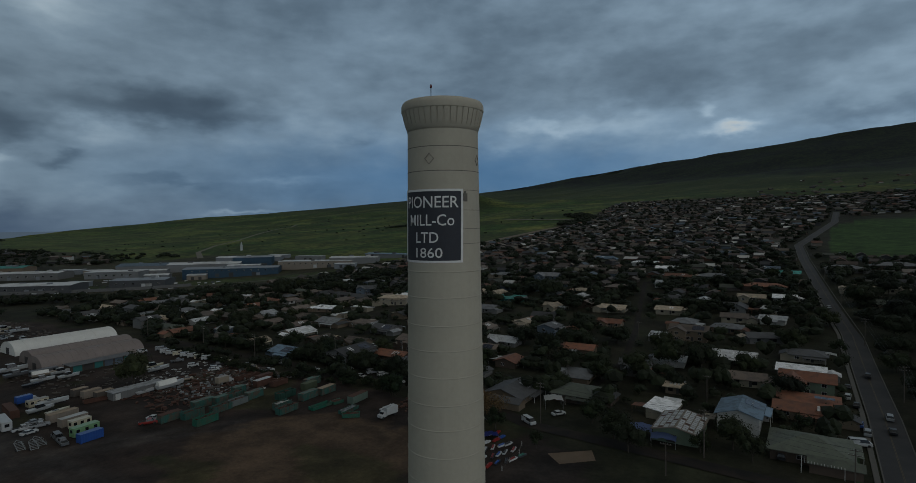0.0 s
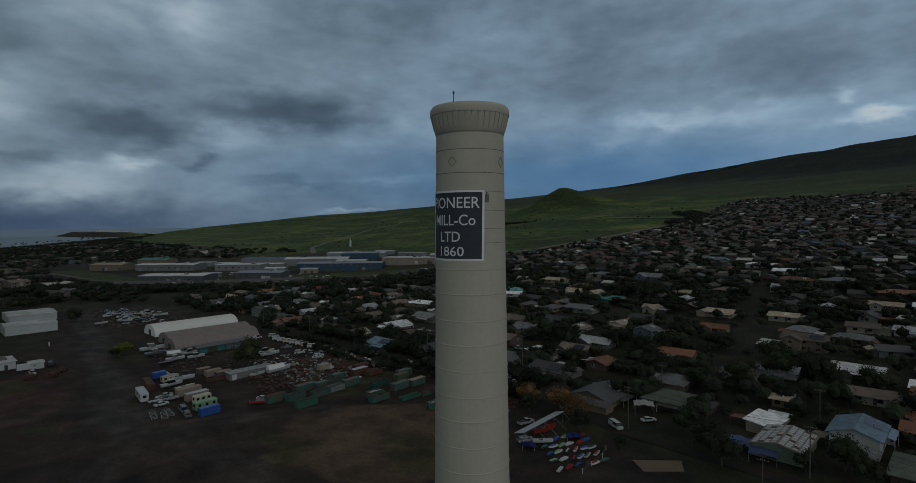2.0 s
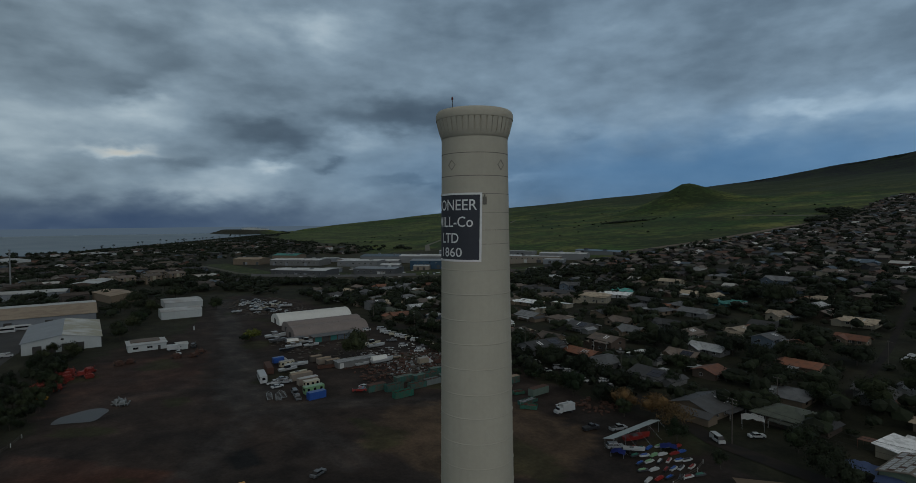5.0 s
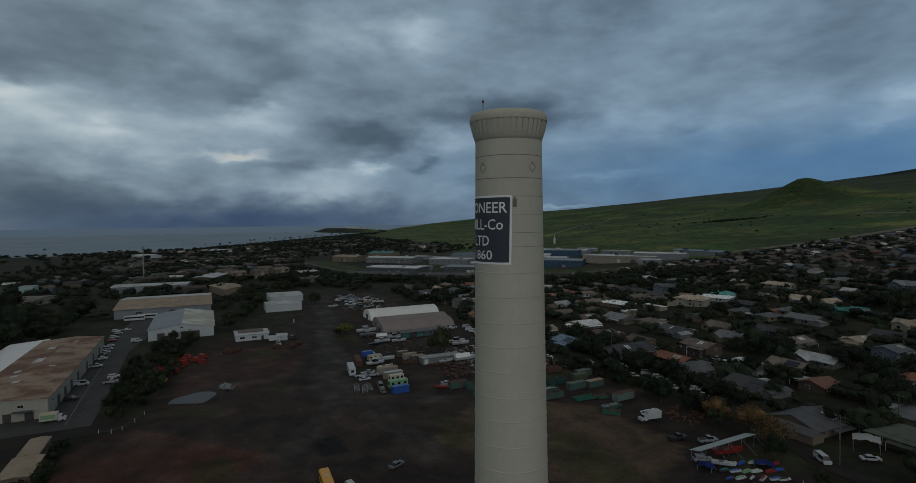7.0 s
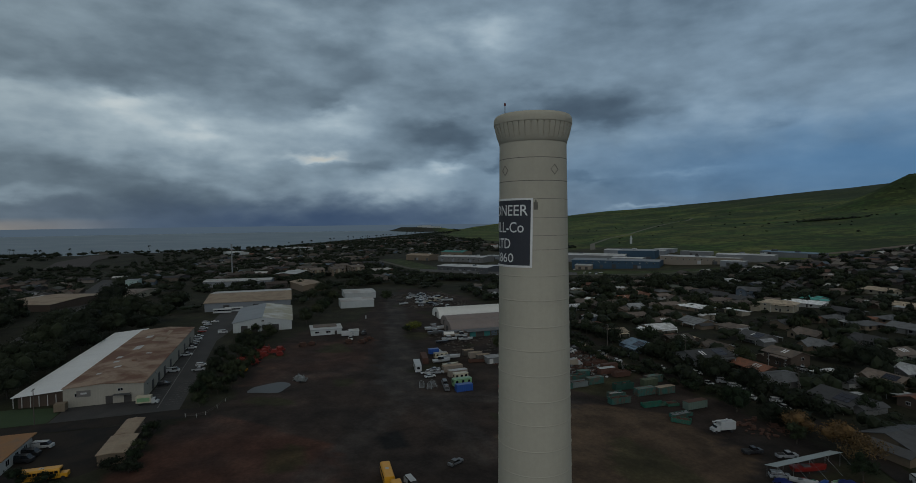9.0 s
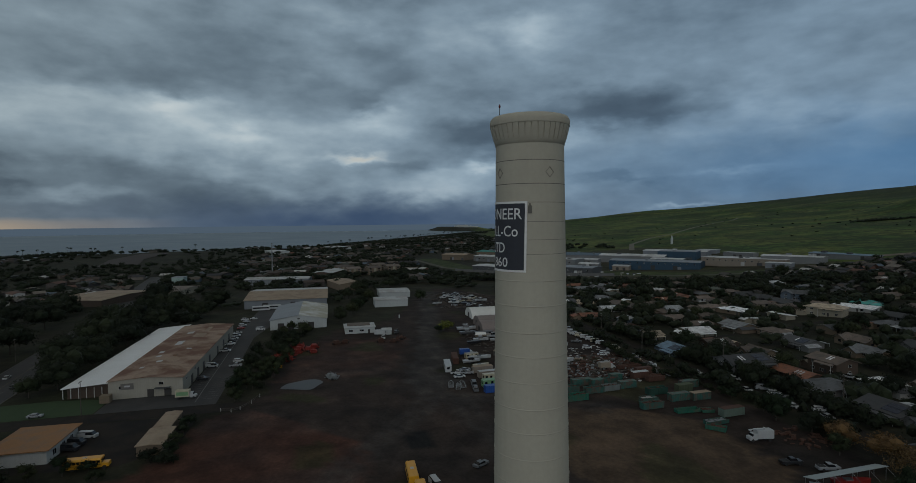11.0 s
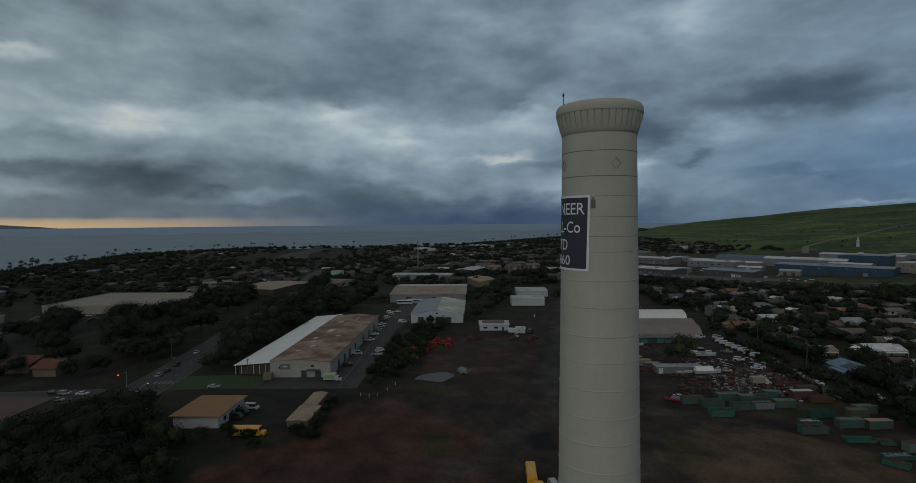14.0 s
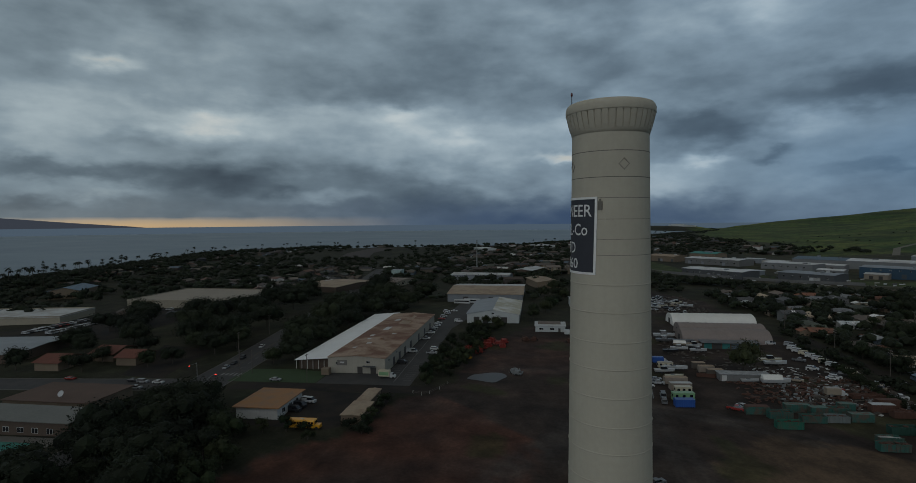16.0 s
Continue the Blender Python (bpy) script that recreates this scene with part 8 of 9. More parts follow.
def crate_container(x, y, turn, l, m, roof, words, z0=0.0):
    """Closed steel shipping container with corrugated sides."""
    e = thing("shipping_container", words, "container", "shipping containers", at=(x, y, gz(x, y) + z0), turn=turn)
    w, h = 1.22, 2.55
    outline = []
    bm = bmesh.new()
    n = int(l / 0.35)
    for s in (-1, 1):
        prev = None
        for i in range(2 * n + 1):
            px, d = -l / 2 + l * i / (2 * n), (0.0 if i % 4 in (0, 1) else 0.05)
            a, b2 = bm.verts.new((px, s * (w - d), 0.12)), bm.verts.new((px, s * (w - d), h))
            if prev:
                bm.faces.new((prev[0], a, b2, prev[1]))
            prev = (a, b2)
    box(bm, -l / 2, l / 2, -w + 0.06, w - 0.06, 0.1, h - 0.01)
    part("body", bm, m, e)
    part("roof", boxes((-l / 2 - 0.02, l / 2 + 0.02, -w - 0.02, w + 0.02, h, h + 0.08)), roof, e)
    part("corner_post", boxes((-l / 2 - 0.03, -l / 2 + 0.12, -w - 0.03, -w + 0.1, 0, h), (-l / 2 - 0.03, -l / 2 + 0.12, w - 0.1, w + 0.03, 0, h), (l / 2 - 0.12, l / 2 + 0.03, -w - 0.03, -w + 0.1, 0, h), (l / 2 - 0.12, l / 2 + 0.03, w - 0.1, w + 0.03, 0, h)), m, e)
    for s in (-0.56, 0.56):
        part("door", boxes((l / 2 + 0.001, l / 2 + 0.06, s - 0.54, s + 0.54, 0.2, h - 0.15)), m, e)


TEALROOF = surface("faded_lid", (0.075, 0.155, 0.13), 0.75, 0, 0.6, 0.3, 3.0, 0.25, second=(0.09, 0.06, 0.045), second_amt=0.4)
# front row and the rows behind it
skip(-157.5, 98.3, 93, 7.4, 2.3, SKIP_GREEN, RUST, "bright green roll-off waste container, full of scrap")
skip(-163.6, 107.6, 93, 7.2, 2.2, SKIP_TEAL, RUST, "teal waste container heaped with rusty scrap")
skip(-164.6, 114.8, 93, 6.4, 2.1, surface("skip_grey", (0.13, 0.15, 0.145), 0.7, 0.1, 0.5, 0.2), RUST, "grey waste container with rusty scrap")
crate_container(-166.0, 122.2, 93, 6.6, SKIP_TEAL, TEALROOF, "faded teal steel container")
crate_container(-169.6, 93.8, 93, 7.0, SKIP_TEAL, RUST, "teal container with a rusted top")
skip(-166.0, 99.2, 93, 7.0, 2.4, SKIP_TEAL, RUST, "teal waste container, rust-red load")
crate_container(-173.0, 107.0, 93, 7.5, SKIP_TEAL, TEALROOF, "teal container with a pale green lid")
crate_container(-171.0, 112.4, 95, 5.0, SKIP_TEAL, TEALROOF, "short teal container among others")
skip(-172.0, 118.5, 93, 7.0, 2.2, SKIP_TEAL, RUST, "teal waste container with a rusty load")
crate_container(-175.6, 122.8, 93, 4.6, SKIP_TEAL, TEALROOF, "short teal container with a pale lid")
skip(-156.5, 128.2, 92, 7.6, 2.4, surface("skip_dark_green", (0.012, 0.050, 0.036), 0.7, 0.1, 0.5, 0.2), RUST, "dark green waste container in grass")
skip(-143.8, 118.2, 92, 7.6, 2.2, SKIP_TEAL, RUST, "teal waste container with a dark load")
skip(-147.8, 119.6, 92, 6.0, 2.4, SKIP_TEAL, surface("pale_scrap", (0.36, 0.35, 0.33), 0.8), "teal waste container with pale scrap")
crate_container(-148.6, 131.6, 94, 7.4, SKIP_TEAL, TEALROOF, "faded teal container on grass")
crate_container(-147.6, 139.2, 94, 7.0, SKIP_TEAL, TAN_ROOF, "faded teal container with a pale rusted top")
crate_container(-157.0, 139.5, 94, 6.0, surface("olive_cover", (0.05, 0.065, 0.035), 0.8), surface("olive_top", (0.07, 0.085, 0.045), 0.8), "olive steel container under a cover")
crate_container(-160.5, 144.0, 94, 7.0, SKIP_TEAL, TEALROOF, "teal container below the hedge")
crate_container(-131.6, 138.5, 95, 8.0, surface("faded_green_steel", (0.10, 0.14, 0.115), 0.7, 0.1, 0.5, 0.2), RUST, "pale green container with a rusted roof")
skip(-137.6, 127.0, 88, 8.0, 1.1, SKIP_GREEN, None, "low crushed green waste container")
skip(-136.0, 133.0, 82, 4.0, 1.0, SKIP_GREEN, RUST, "low bent green container end")
skip(-126.6, 129.0, 96, 7.5, 1.2, SKIP_TEAL, PALE_STEEL, "low teal container with bins on top")
skip(-122.4, 125.6, 40, 5.5, 1.3, SKIP_GREEN, RUST, "green container tipped on bare dirt")
skip(-171, 137, 93, 7, 2.0, RUST, RUST, "rusty waste container beside the hedge")
crate_container(-176, 133.5, 93, 7, RUST, PALE_ROOF, "rusted container with a pale sheet roof")
crate_container(-181, 138, 95, 7, RUST, RUST, "rusted red container near the hedge")


def site_trailer(x, y, turn, l, w, h, c, words, roof="white"):
    e = thing("site_trailer", words, "trailer", "site trailers", at=(x, y, gz(x, y)), turn=turn)
    bm = boxes((-l / 2, l / 2, -w / 2, w / 2, 0.5, h))
    bmesh.ops.bevel(bm, geom=bm.edges[:], offset=0.06, segments=1, affect="EDGES")
    part("body", bm, paint(c), e)
    part("roof", boxes((-l / 2 - 0.05, l / 2 + 0.05, -w / 2 - 0.05, w / 2 + 0.05, h + 0.003, h + 0.1)), paint(roof), e)
    for s in (-1, 1):
        for k in range(3):
            px = -l / 2 + l * (k + 0.5) / 3
            part("window", boxes((px - 0.45, px + 0.45, s * w / 2 - 0.03, s * w / 2 + 0.03, h * 0.55, h * 0.85)), GLASS, e)
        part("window", boxes((s * l / 2 - 0.03, s * l / 2 + 0.03, -w * 0.22, w * 0.22, h * 0.55, h * 0.85)), GLASS, e)
        wheel(e, 0.4, s * (w / 2 - 0.15), 0.38, 0.22), wheel(e, -0.5, s * (w / 2 - 0.15), 0.38, 0.22)


site_trailer(-207, 63.2, 172, 11, 2.6, 3.1, "white", "long white caravan with dark windows")
crate_container(-220.5, 69.4, 172, 12, RUST, RUST, "long rust-red shipping container")
crate_container(-174.0, 73.0, 95, 6.2, paint("blue"), paint("blue"), "bright blue steel container")
site_trailer(-179.6, 74.0, 95, 7.2, 2.5, 3.0, "lime", "pale green site trailer with small windows", "lime")
site_trailer(-187.0, 75.8, 95, 5.6, 2.5, 2.9, "cream", "cream site trailer with dark windows", "cream")
crate_container(-193.0, 76.4, 95, 7.6, surface("tan_steel", (0.22, 0.185, 0.15), 0.7, 0.1, 0.5, 0.2), PALE_ROOF, "tan container with a pale roof")
crate_container(-200.4, 76.4, 95, 8.4, surface("tan_steel", (0.22, 0.185, 0.15)), TAN_ROOF, "tan container with a sagging roof")
boat(-206.5, 77.5, 95, 7, "cream", "cream boat propped between containers", cabin=False)
boat(-214, 75.5, 95, 8, "white", "white boat lying on stands")
site_trailer(-222.5, 77.5, 95, 6, 2.4, 2.6, "cream", "old cream caravan in a crowded yard", "tan")
box_truck(-229.5, 77, 95, "blue", "flatbed truck with a blue cover")
drive("sedan", "white", -194.2, 65.4, 95), drive("pickup", "white", -199.6, 65.6, 85), drive("sedan", "silver", -203.5, 70.0, 95), drive("pickup", "silver", -198.5, 69.6, 80)
drive("van", "grey", -183.0, 68.2, 172), drive("pickup", "grey", -177.0, 67.3, 172)
crate_container(-213.5, 94.5, 95, 6, TIMBER, TAN_ROOF, "weathered storage box with a tan top")
crate_container(-218.5, 92.5, 95, 6, surface("tan_steel", (0.22, 0.185, 0.15)), TAN_ROOF, "tan storage container beside a tree")
crate_container(-224, 91, 95, 5, TIMBER, TAN_ROOF, "low weathered storage box")
skip(-211, 90.5, 80, 7, 0.9, RUST, None, "low rusty flatbed trailer")
box_truck(-191, 127.5, 92, "tan", "old tan tipper truck with junk")
skip(-190, 137, 94, 11, 1.2, RUST, RUST, "rusty flatbed with scrap beams")
drive("pickup", "red", -172.0, 88.5, 60)
drive("sedan", "white", -174.5, 91.6, 30)
boat(-273, 88.5, 85, 9, "grey", "dark-hulled fishing boat with a white cabin")
boat(-263.5, 94.5, 82, 8.5, "tan", "tan boat shrouded in a cover", wrap=True)
boat(-250, 86, 80, 7, "dark", "small dark-hulled boat on a trailer", cabin=False)
boat(-252.5, 99, 84, 7.5, "white", "white motor boat among junk")
boat(-390.4, 128.6, 70, 9, "white", "white cabin boat in a crowded lot"), boat(-377.5, 113.7, 60, 8, "dark", "dark boat laid up in a lot", cabin=False), boat(-385, 93.4, 95, 7, "white", "white open boat beside the track", cabin=False)
for k, c, x, y, t in (("pickup", "tan", -208, 122, 70), ("sedan", "white", -211.8, 136.5, 65), ("van", "tan", -200, 146, 60), ("pickup", "dark", -218, 142, 65), ("sedan", "silver", -206, 149, 55), ("suv", "white", -226, 136, 60), ("pickup", "white", -190, 147, 75), ("van", "cream", -222, 148, 62), ("sedan", "red", -197, 131, 100), ("pickup", "grey", -240, 137, 60)):
    drive(k, c, x, y, t)
site_trailer(-268, 96, 95, 10, 2.5, 2.6, "grey", "long grey flatbed trailer with a cover", "grey")


def boat_trailer(x, y, turn):
    e = thing("boat_trailer", "empty galvanised boat trailer frame", "trailer", "boat trailers", at=(x, y, 0), turn=turn)
    bm = boxes((-4, 4, -0.9, -0.75, 0.6, 0.75), (-4, 4, 0.75, 0.9, 0.6, 0.75))
    for k in range(6):
        box(bm, -3.6 + 1.4 * k, -3.45 + 1.4 * k, -0.75, 0.75, 0.62, 0.73)
    tube(bm, (4, 0.8, 0.68), (6, 0, 0.68), 0.07), tube(bm, (4, -0.8, 0.68), (6, 0, 0.68), 0.07)
    part("chassis", bm, PALE_STEEL, e)
    for k in range(4):
        part("bunk", boxes((-3.5 + 1.8 * k, -3.42 + 1.8 * k, -1.0, -0.92, 0.75, 1.3), (-3.5 + 1.8 * k, -3.42 + 1.8 * k, 0.92, 1.0, 0.75, 1.3)), PALE_STEEL, e)
    for s in (-1, 1):
        wheel(e, -1, s * 1.05, 0.36, 0.22), wheel(e, -1.9, s * 1.05, 0.36, 0.22)


boat_trailer(-181.5, 62.0, 165), boat_trailer(-184, 59.6, 168), boat_trailer(-183.2, 64.0, 172)


def implement(x, y, turn, m, words, seed):
    """A frame of beams, tines and wheels, as towed behind a tractor."""
    r = random.Random(seed)
    e = thing("farm_implement", words, "machine", "steel farm implements", at=(x, y, gz(x, y)), turn=turn)
    l = r.uniform(3.2, 5.0)
    bm = boxes((-l / 2, l / 2, -1.6, -1.4, 0.9, 1.15), (-l / 2, l / 2, 1.4, 1.6, 0.9, 1.15), (-l / 2, -l / 2 + 0.2, -1.4, 1.4, 0.9, 1.15), (l / 2 - 0.2, l / 2, -1.4, 1.4, 0.9, 1.15))
    tube(bm, (-l / 2, 0, 1.0), (-l / 2 - 1.8, 0, 0.6), 0.09)
    for k in range(3):
        px = r.uniform(-l / 2, l / 2)
        tube(bm, (px, -1.5, 1.1), (px + r.uniform(-0.8, 0.8), r.uniform(-0.5, 0.5), r.uniform(2.0, 3.0)), 0.09)
        tube(bm, (px, 1.5, 1.1), (px + r.uniform(-0.8, 0.8), r.uniform(-0.5, 0.5), r.uniform(1.8, 2.8)), 0.09)
    part("beam_frame", bm, m, e)
    for k in range(5):
        px = -l / 2 + l * (k + 0.5) / 5
        part("tine", boxes((px - 0.1, px + 0.1, -1.3, 1.3, 0.25, 0.9)), m, e)
    part("hopper", boxes((-0.9, 0.9, -1.2, 1.2, 1.16, 1.16 + r.uniform(0.5, 1.1))), m, e)
    for s in (-1, 1):
        wheel(e, 0, s * 1.85, 0.45, 0.25)


RED_STEEL = surface("red_steel_paint", (0.20, 0.018, 0.010), 0.6, 0.1, 0.8, 0.25, 6.0, 0.2)
ir = random.Random(17)
for i in range(7):
    implement(-240 - 3.4 * (i % 4) + ir.uniform(-1, 1), -8 + 5.6 * (i // 4) + ir.uniform(-1, 1), ir.uniform(0, 360), RED_STEEL, "red steel farm implement on dirt", i)
for i in range(9):
    implement(-254 - 3.6 * (i % 5) + ir.uniform(-1, 1), 0 + 6.5 * (i // 5) + ir.uniform(-1.5, 1.5), ir.uniform(0, 360), RED_STEEL, "red steel farm implement on dirt", 20 + i)
implement(-230, -6.5, 20, paint("yellow"), "small yellow machine among bushes", 40)
for i, (x, y) in enumerate(((-269.2, 18.6), (-270.7, 23), (-268, 41), (-266, 48), (-272, 52))):
    implement(x, y, ir.uniform(0, 360), RUST, "rusty steel implement standing on dirt", 50 + i)
for x, y in ((-205.5, 16.8), (-207.5, 15.7)):
    implement(x, y, ir.uniform(0, 90), PALE_STEEL, "pale metal implement near the puddle", int(-x))
box_truck(-285, 42.5, 80, "white", "white box truck by the office")
drive("pickup", "white", -276.4, 43.0, 0), drive("suv", "dark", -287, 51, 0), drive("pickup", "dark", -291, 52, 0)


def scrap(name, words, x0, x1, y0, y1, n, mats, seed, size=(0.3, 1.5), high=0.6):
    """Loose scrap and timber that nobody could count."""
    r = random.Random(seed)
    bm = bmesh.new()
    for _ in range(n):
        l, w, h = r.uniform(*size), r.uniform(0.08, 0.5), r.uniform(0.05, high)
        v = box(bm, -l, l, -w, w, 0, h)
        x, y = r.uniform(x0, x1), r.uniform(y0, y1)
        bmesh.ops.transform(bm, matrix=pose(x, y, gz(x, y) + r.uniform(0, 0.3), r.uniform(-8, 8), r.uniform(-8, 8), r.uniform(0, 180)), verts=v)
    p = part(name, bm, mats, None, words, "stuff")
    p["category"] = "scrap"


scrap("scrap_heap", "rusty scrap and beams strewn on dirt", -214, -176, 96, 150, 420, RUST, 1)
scrap("timber_heap", "grey timber and boards strewn on dirt", -214, -172, 104, 150, 260, TIMBER, 2)
scrap("pale_litter", "pale sheets and litter on the yard", -232, -172, 112, 152, 150, PALE_ROOF, 3, (0.2, 0.9), 0.2)
scrap("steel_litter", "bins and steel scrap beside containers", -204, -176, 108, 148, 110, PALE_STEEL, 4, (0.2, 0.8), 1.0)
scrap("yard_litter", "loose litter between parked boats", -275, -218, 84, 130, 170, TIMBER, 5, (0.3, 1.2), 0.6)
scrap("lot_litter", "loose junk round the parked cars", -445, -362, 92, 140, 260, TIMBER, 6, (0.3, 1.4), 1.0)
for name, words, m, seed in (("pale_lot_vehicles", "rows of pale vehicles between industrial halls", PALE_ROOF, 8), ("dark_lot_vehicles", "rows of dark vehicles between industrial halls", DARK_WALL, 9)):
    scrap(name, words, -690, -520, 200, 350, 70, m, seed, (1.9, 2.4), 1.5)
scrap("corner_litter", "boards and junk beside the street", -118, -104, 138, 150, 50, RUST, 7, (0.3, 0.9), 0.7)

# canopy with boats and jet skis
can = thing("canopy", "tilted corrugated metal canopy on steel posts", "canopy", at=(-86, 131.5, 0), turn=3)
bm = bmesh.new()
prism(bm, [(-1.6, 2.9), (1.6, 3.7), (1.6, 3.8), (-1.6, 3.0)], -11, 11, "y")
part("roof", bm, surface("canopy_sheet", (0.34, 0.38, 0.38), 0.6, 0.2, 0.5, 0.2), can)
for k in range(5):
    for s in (-1, 1):
        bm = bmesh.new()
        tube(bm, (s * 1.4, -10.4 + 5.2 * k, -0.2), (s * 1.4, -10.4 + 5.2 * k, 3.3 + 0.36 * s), 0.05)
        tube(bm, (1.4, -10.4 + 5.2 * k, 3.6), (5.4, -9.4 + 5.2 * k, 0.0), 0.04) if s > 0 else None
        part("post", bm, PALE_STEEL, can)


def jet_ski(x, y, turn, c):
    hull = "white" if int(abs(x * 7)) % 2 else ("dark" if int(abs(y * 3)) % 2 else c)
    e = thing("jet_ski", "%s and white jet ski on the ground" % c, "jet ski", "jet skis beside the canopy", at=(x, y, gz(x, y)), turn=turn)
    bm = bmesh.new()
    slab_between(bm, [(-1.4, 0.15), (0.6, 0.15), (1.5, 0.35)], [(-1.4, 0.5), (0.6, 0.55), (1.45, 0.6)], 0.40, 0.30)
    part("hull", bm, paint(hull), e)
    bm = bmesh.new()
    slab_between(bm, [(-1.1, 0.5), (0.2, 0.55), (0.9, 0.6)], [(-1.0, 0.8), (0.1, 0.85), (0.6, 0.95)], 0.24, 0.16)
    part("seat", bm, paint(c), e)
    bm = bmesh.new()
    tube(bm, (0.35, -0.35, 1.05), (0.35, 0.35, 1.05), 0.04)
    part("handlebar", bm, RUBBER, e)


COL = ("red", "lime", "blue", "green", "white", "dark", "blue", "red")
for i in range(30):
    a, b2 = i % 6, i // 6
    jet_ski(-82.0 + 3.3 * b2 + 1.2 * a + vr.uniform(-0.5, 0.5), 126.0 - 2.7 * b2 + 2.2 * a + vr.uniform(-0.5, 0.5), 92 + vr.uniform(-25, 25), COL[(i * 3 + b2) % 8])


def tarp(x, y, w, d, h, turn, m, words, name="tarp_shelter"):
    e = thing(name, words, "shelter", at=(x, y, gz(x, y)), turn=turn)
    bm = bmesh.new()
    n = 8
    g = [[bm.verts.new((-w / 2 + w * i / n, -d / 2 + d * j / n, h + 0.5 * (1 - abs(2 * i / n - 1)) + 0.12 * math.sin(i * 2.1 + j * 1.3))) for j in range(n + 1)] for i in range(n + 1)]
    for i in range(n):
        for j in range(n):
            bm.faces.new((g[i][j], g[i + 1][j], g[i + 1][j + 1], g[i][j + 1]))
    bmesh.ops.solidify(bm, geom=bm.faces[:], thickness=0.05)
    part("sheet", bm, m, e, smooth=True)
    for px in (-1, 1):
        for py in (-1, 1):
            part("post", boxes((px * (w / 2 - 0.2) - 0.05, px * (w / 2 - 0.2) + 0.05, py * (d / 2 - 0.2) - 0.05, py * (d / 2 - 0.2) + 0.05, -0.3, h + 0.02)), PALE_STEEL, e)


BLUE_TARP = surface("blue_tarp", (0.10, 0.15, 0.32), 0.6, 0, 0.6, 0.15)
DEEP_BLUE = surface("deep_blue_tarp", (0.012, 0.03, 0.22), 0.6, 0, 0.6, 0.15)
tarp(-40.3, 155.6, 6.5, 6, 2.3, 10, BLUE_TARP, "faded blue tarpaulin shelter on poles")
tarp(-33.2, 152.4, 6.5, 5, 2.2, 10, BLUE_TARP, "faded blue tarpaulin lean-to shelter")
tarp(-70.6, 165.6, 6, 5.4, 2.9, 30, surface("white_tarp", (0.55, 0.55, 0.53), 0.6, 0, 0.8, 0.15), "white tarpaulin canopy over a carport")
tarp(-81.8, 120.2, 3.6, 3.0, 1.0, 30, DEEP_BLUE, "deep blue tarpaulin over a boat", "covered_boat")
tarp(-76.0, 133.4, 4.4, 3.2, 1.0, 40, DEEP_BLUE, "deep blue tarpaulin over a boat", "covered_boat")
tarp(6, 258.5, 5, 4, 2.4, 0, surface("white_tarp", (0.55, 0.55, 0.53)), "white awning beside a dark-roofed house", "awning")

# house with a patched, striped metal roof
patched = hall("patched_house", "house with a pale patched sheet roof", "house", -36.5, -25.0, 154.5, 170, 3.0, 1.3, "y", wall_mat("green"), surface("patch_base_roof", (0.16, 0.13, 0.10), 0.7, 0.1, 0.6, 0.2), 0.6, doors=[("-y", -1, 2.6, 2.2)])
for i in range(11):
    for s in (-1, 1):
        for j in range(4):
            a = 0.35 + 1.45 * j
            b2 = a + 1.15
            z = lambda q: 3.0 + 1.3 * (1 - q / 5.75) + 0.21
            bm = bmesh.new()
            prism(bm, [(s * a, z(a)), (s * b2, z(b2)), (s * b2, z(b2) + 0.03), (s * a, z(a) + 0.03)], -7.6 + 1.42 * i, -6.5 + 1.42 * i, "y")
            part("roof_sheet", bm, PALE_ROOF if (i * 7 + j * 5 + s) % 9 else RUST, patched)
perg = thing("pergola", "white slatted pergola at the house front", "pergola", at=(2.5, 153.6, gz(2, 154)))
for k in range(14):
    part("slat", boxes((-4.2 + 0.65 * k, -4.1 + 0.65 * k, -2.2, 2.2, 2.55, 2.68)), FRAME_WHITE, perg)
for px in (-4.2, 4.3):
    for py in (-2, 2):
        part("post", boxes((px - 0.07, px + 0.07, py - 0.07, py + 0.07, -0.4, 2.54)), FRAME_WHITE, perg)
shack = hall("garden_shed", "small wooden garden shed with a tan roof", "shed", -42, -38, 198, 202, 2.4, 0.7, "x", wall_mat("brown"), TAN_ROOF, 0.3)

# ---- poles, wires, lamps ----
def pole(x, y, h, words="weathered wooden utility pole with crossarms", arms=2):
    e = thing("utility_pole", words, "pole", "utility poles", at=(x, y, gz(x, y)))
    bm = bmesh.new()
    tube(bm, (0, 0, -0.6), (0, 0, h), 0.17, 0.11, 8)
    part("shaft", bm, TIMBER, e)
    for k in range(arms):
        part("crossarm", boxes((-1.3, 1.3, -0.06, 0.06, h - 0.5 - 1.0 * k, h - 0.36 - 1.0 * k)), TIMBER, e)
        for i in range(4):
            bm = bmesh.new()
            tube(bm, (-1.15 + 0.766 * i, 0, h - 0.36 - k), (-1.15 + 0.766 * i, 0, h - 0.16 - k), 0.05, 0.03, 6)
            part("insulator", bm, FRAME_WHITE, e)
    return (x, y, gz(x, y) + h)


WIRE = surface("black_cable", (0.02, 0.02, 0.02), 0.6)


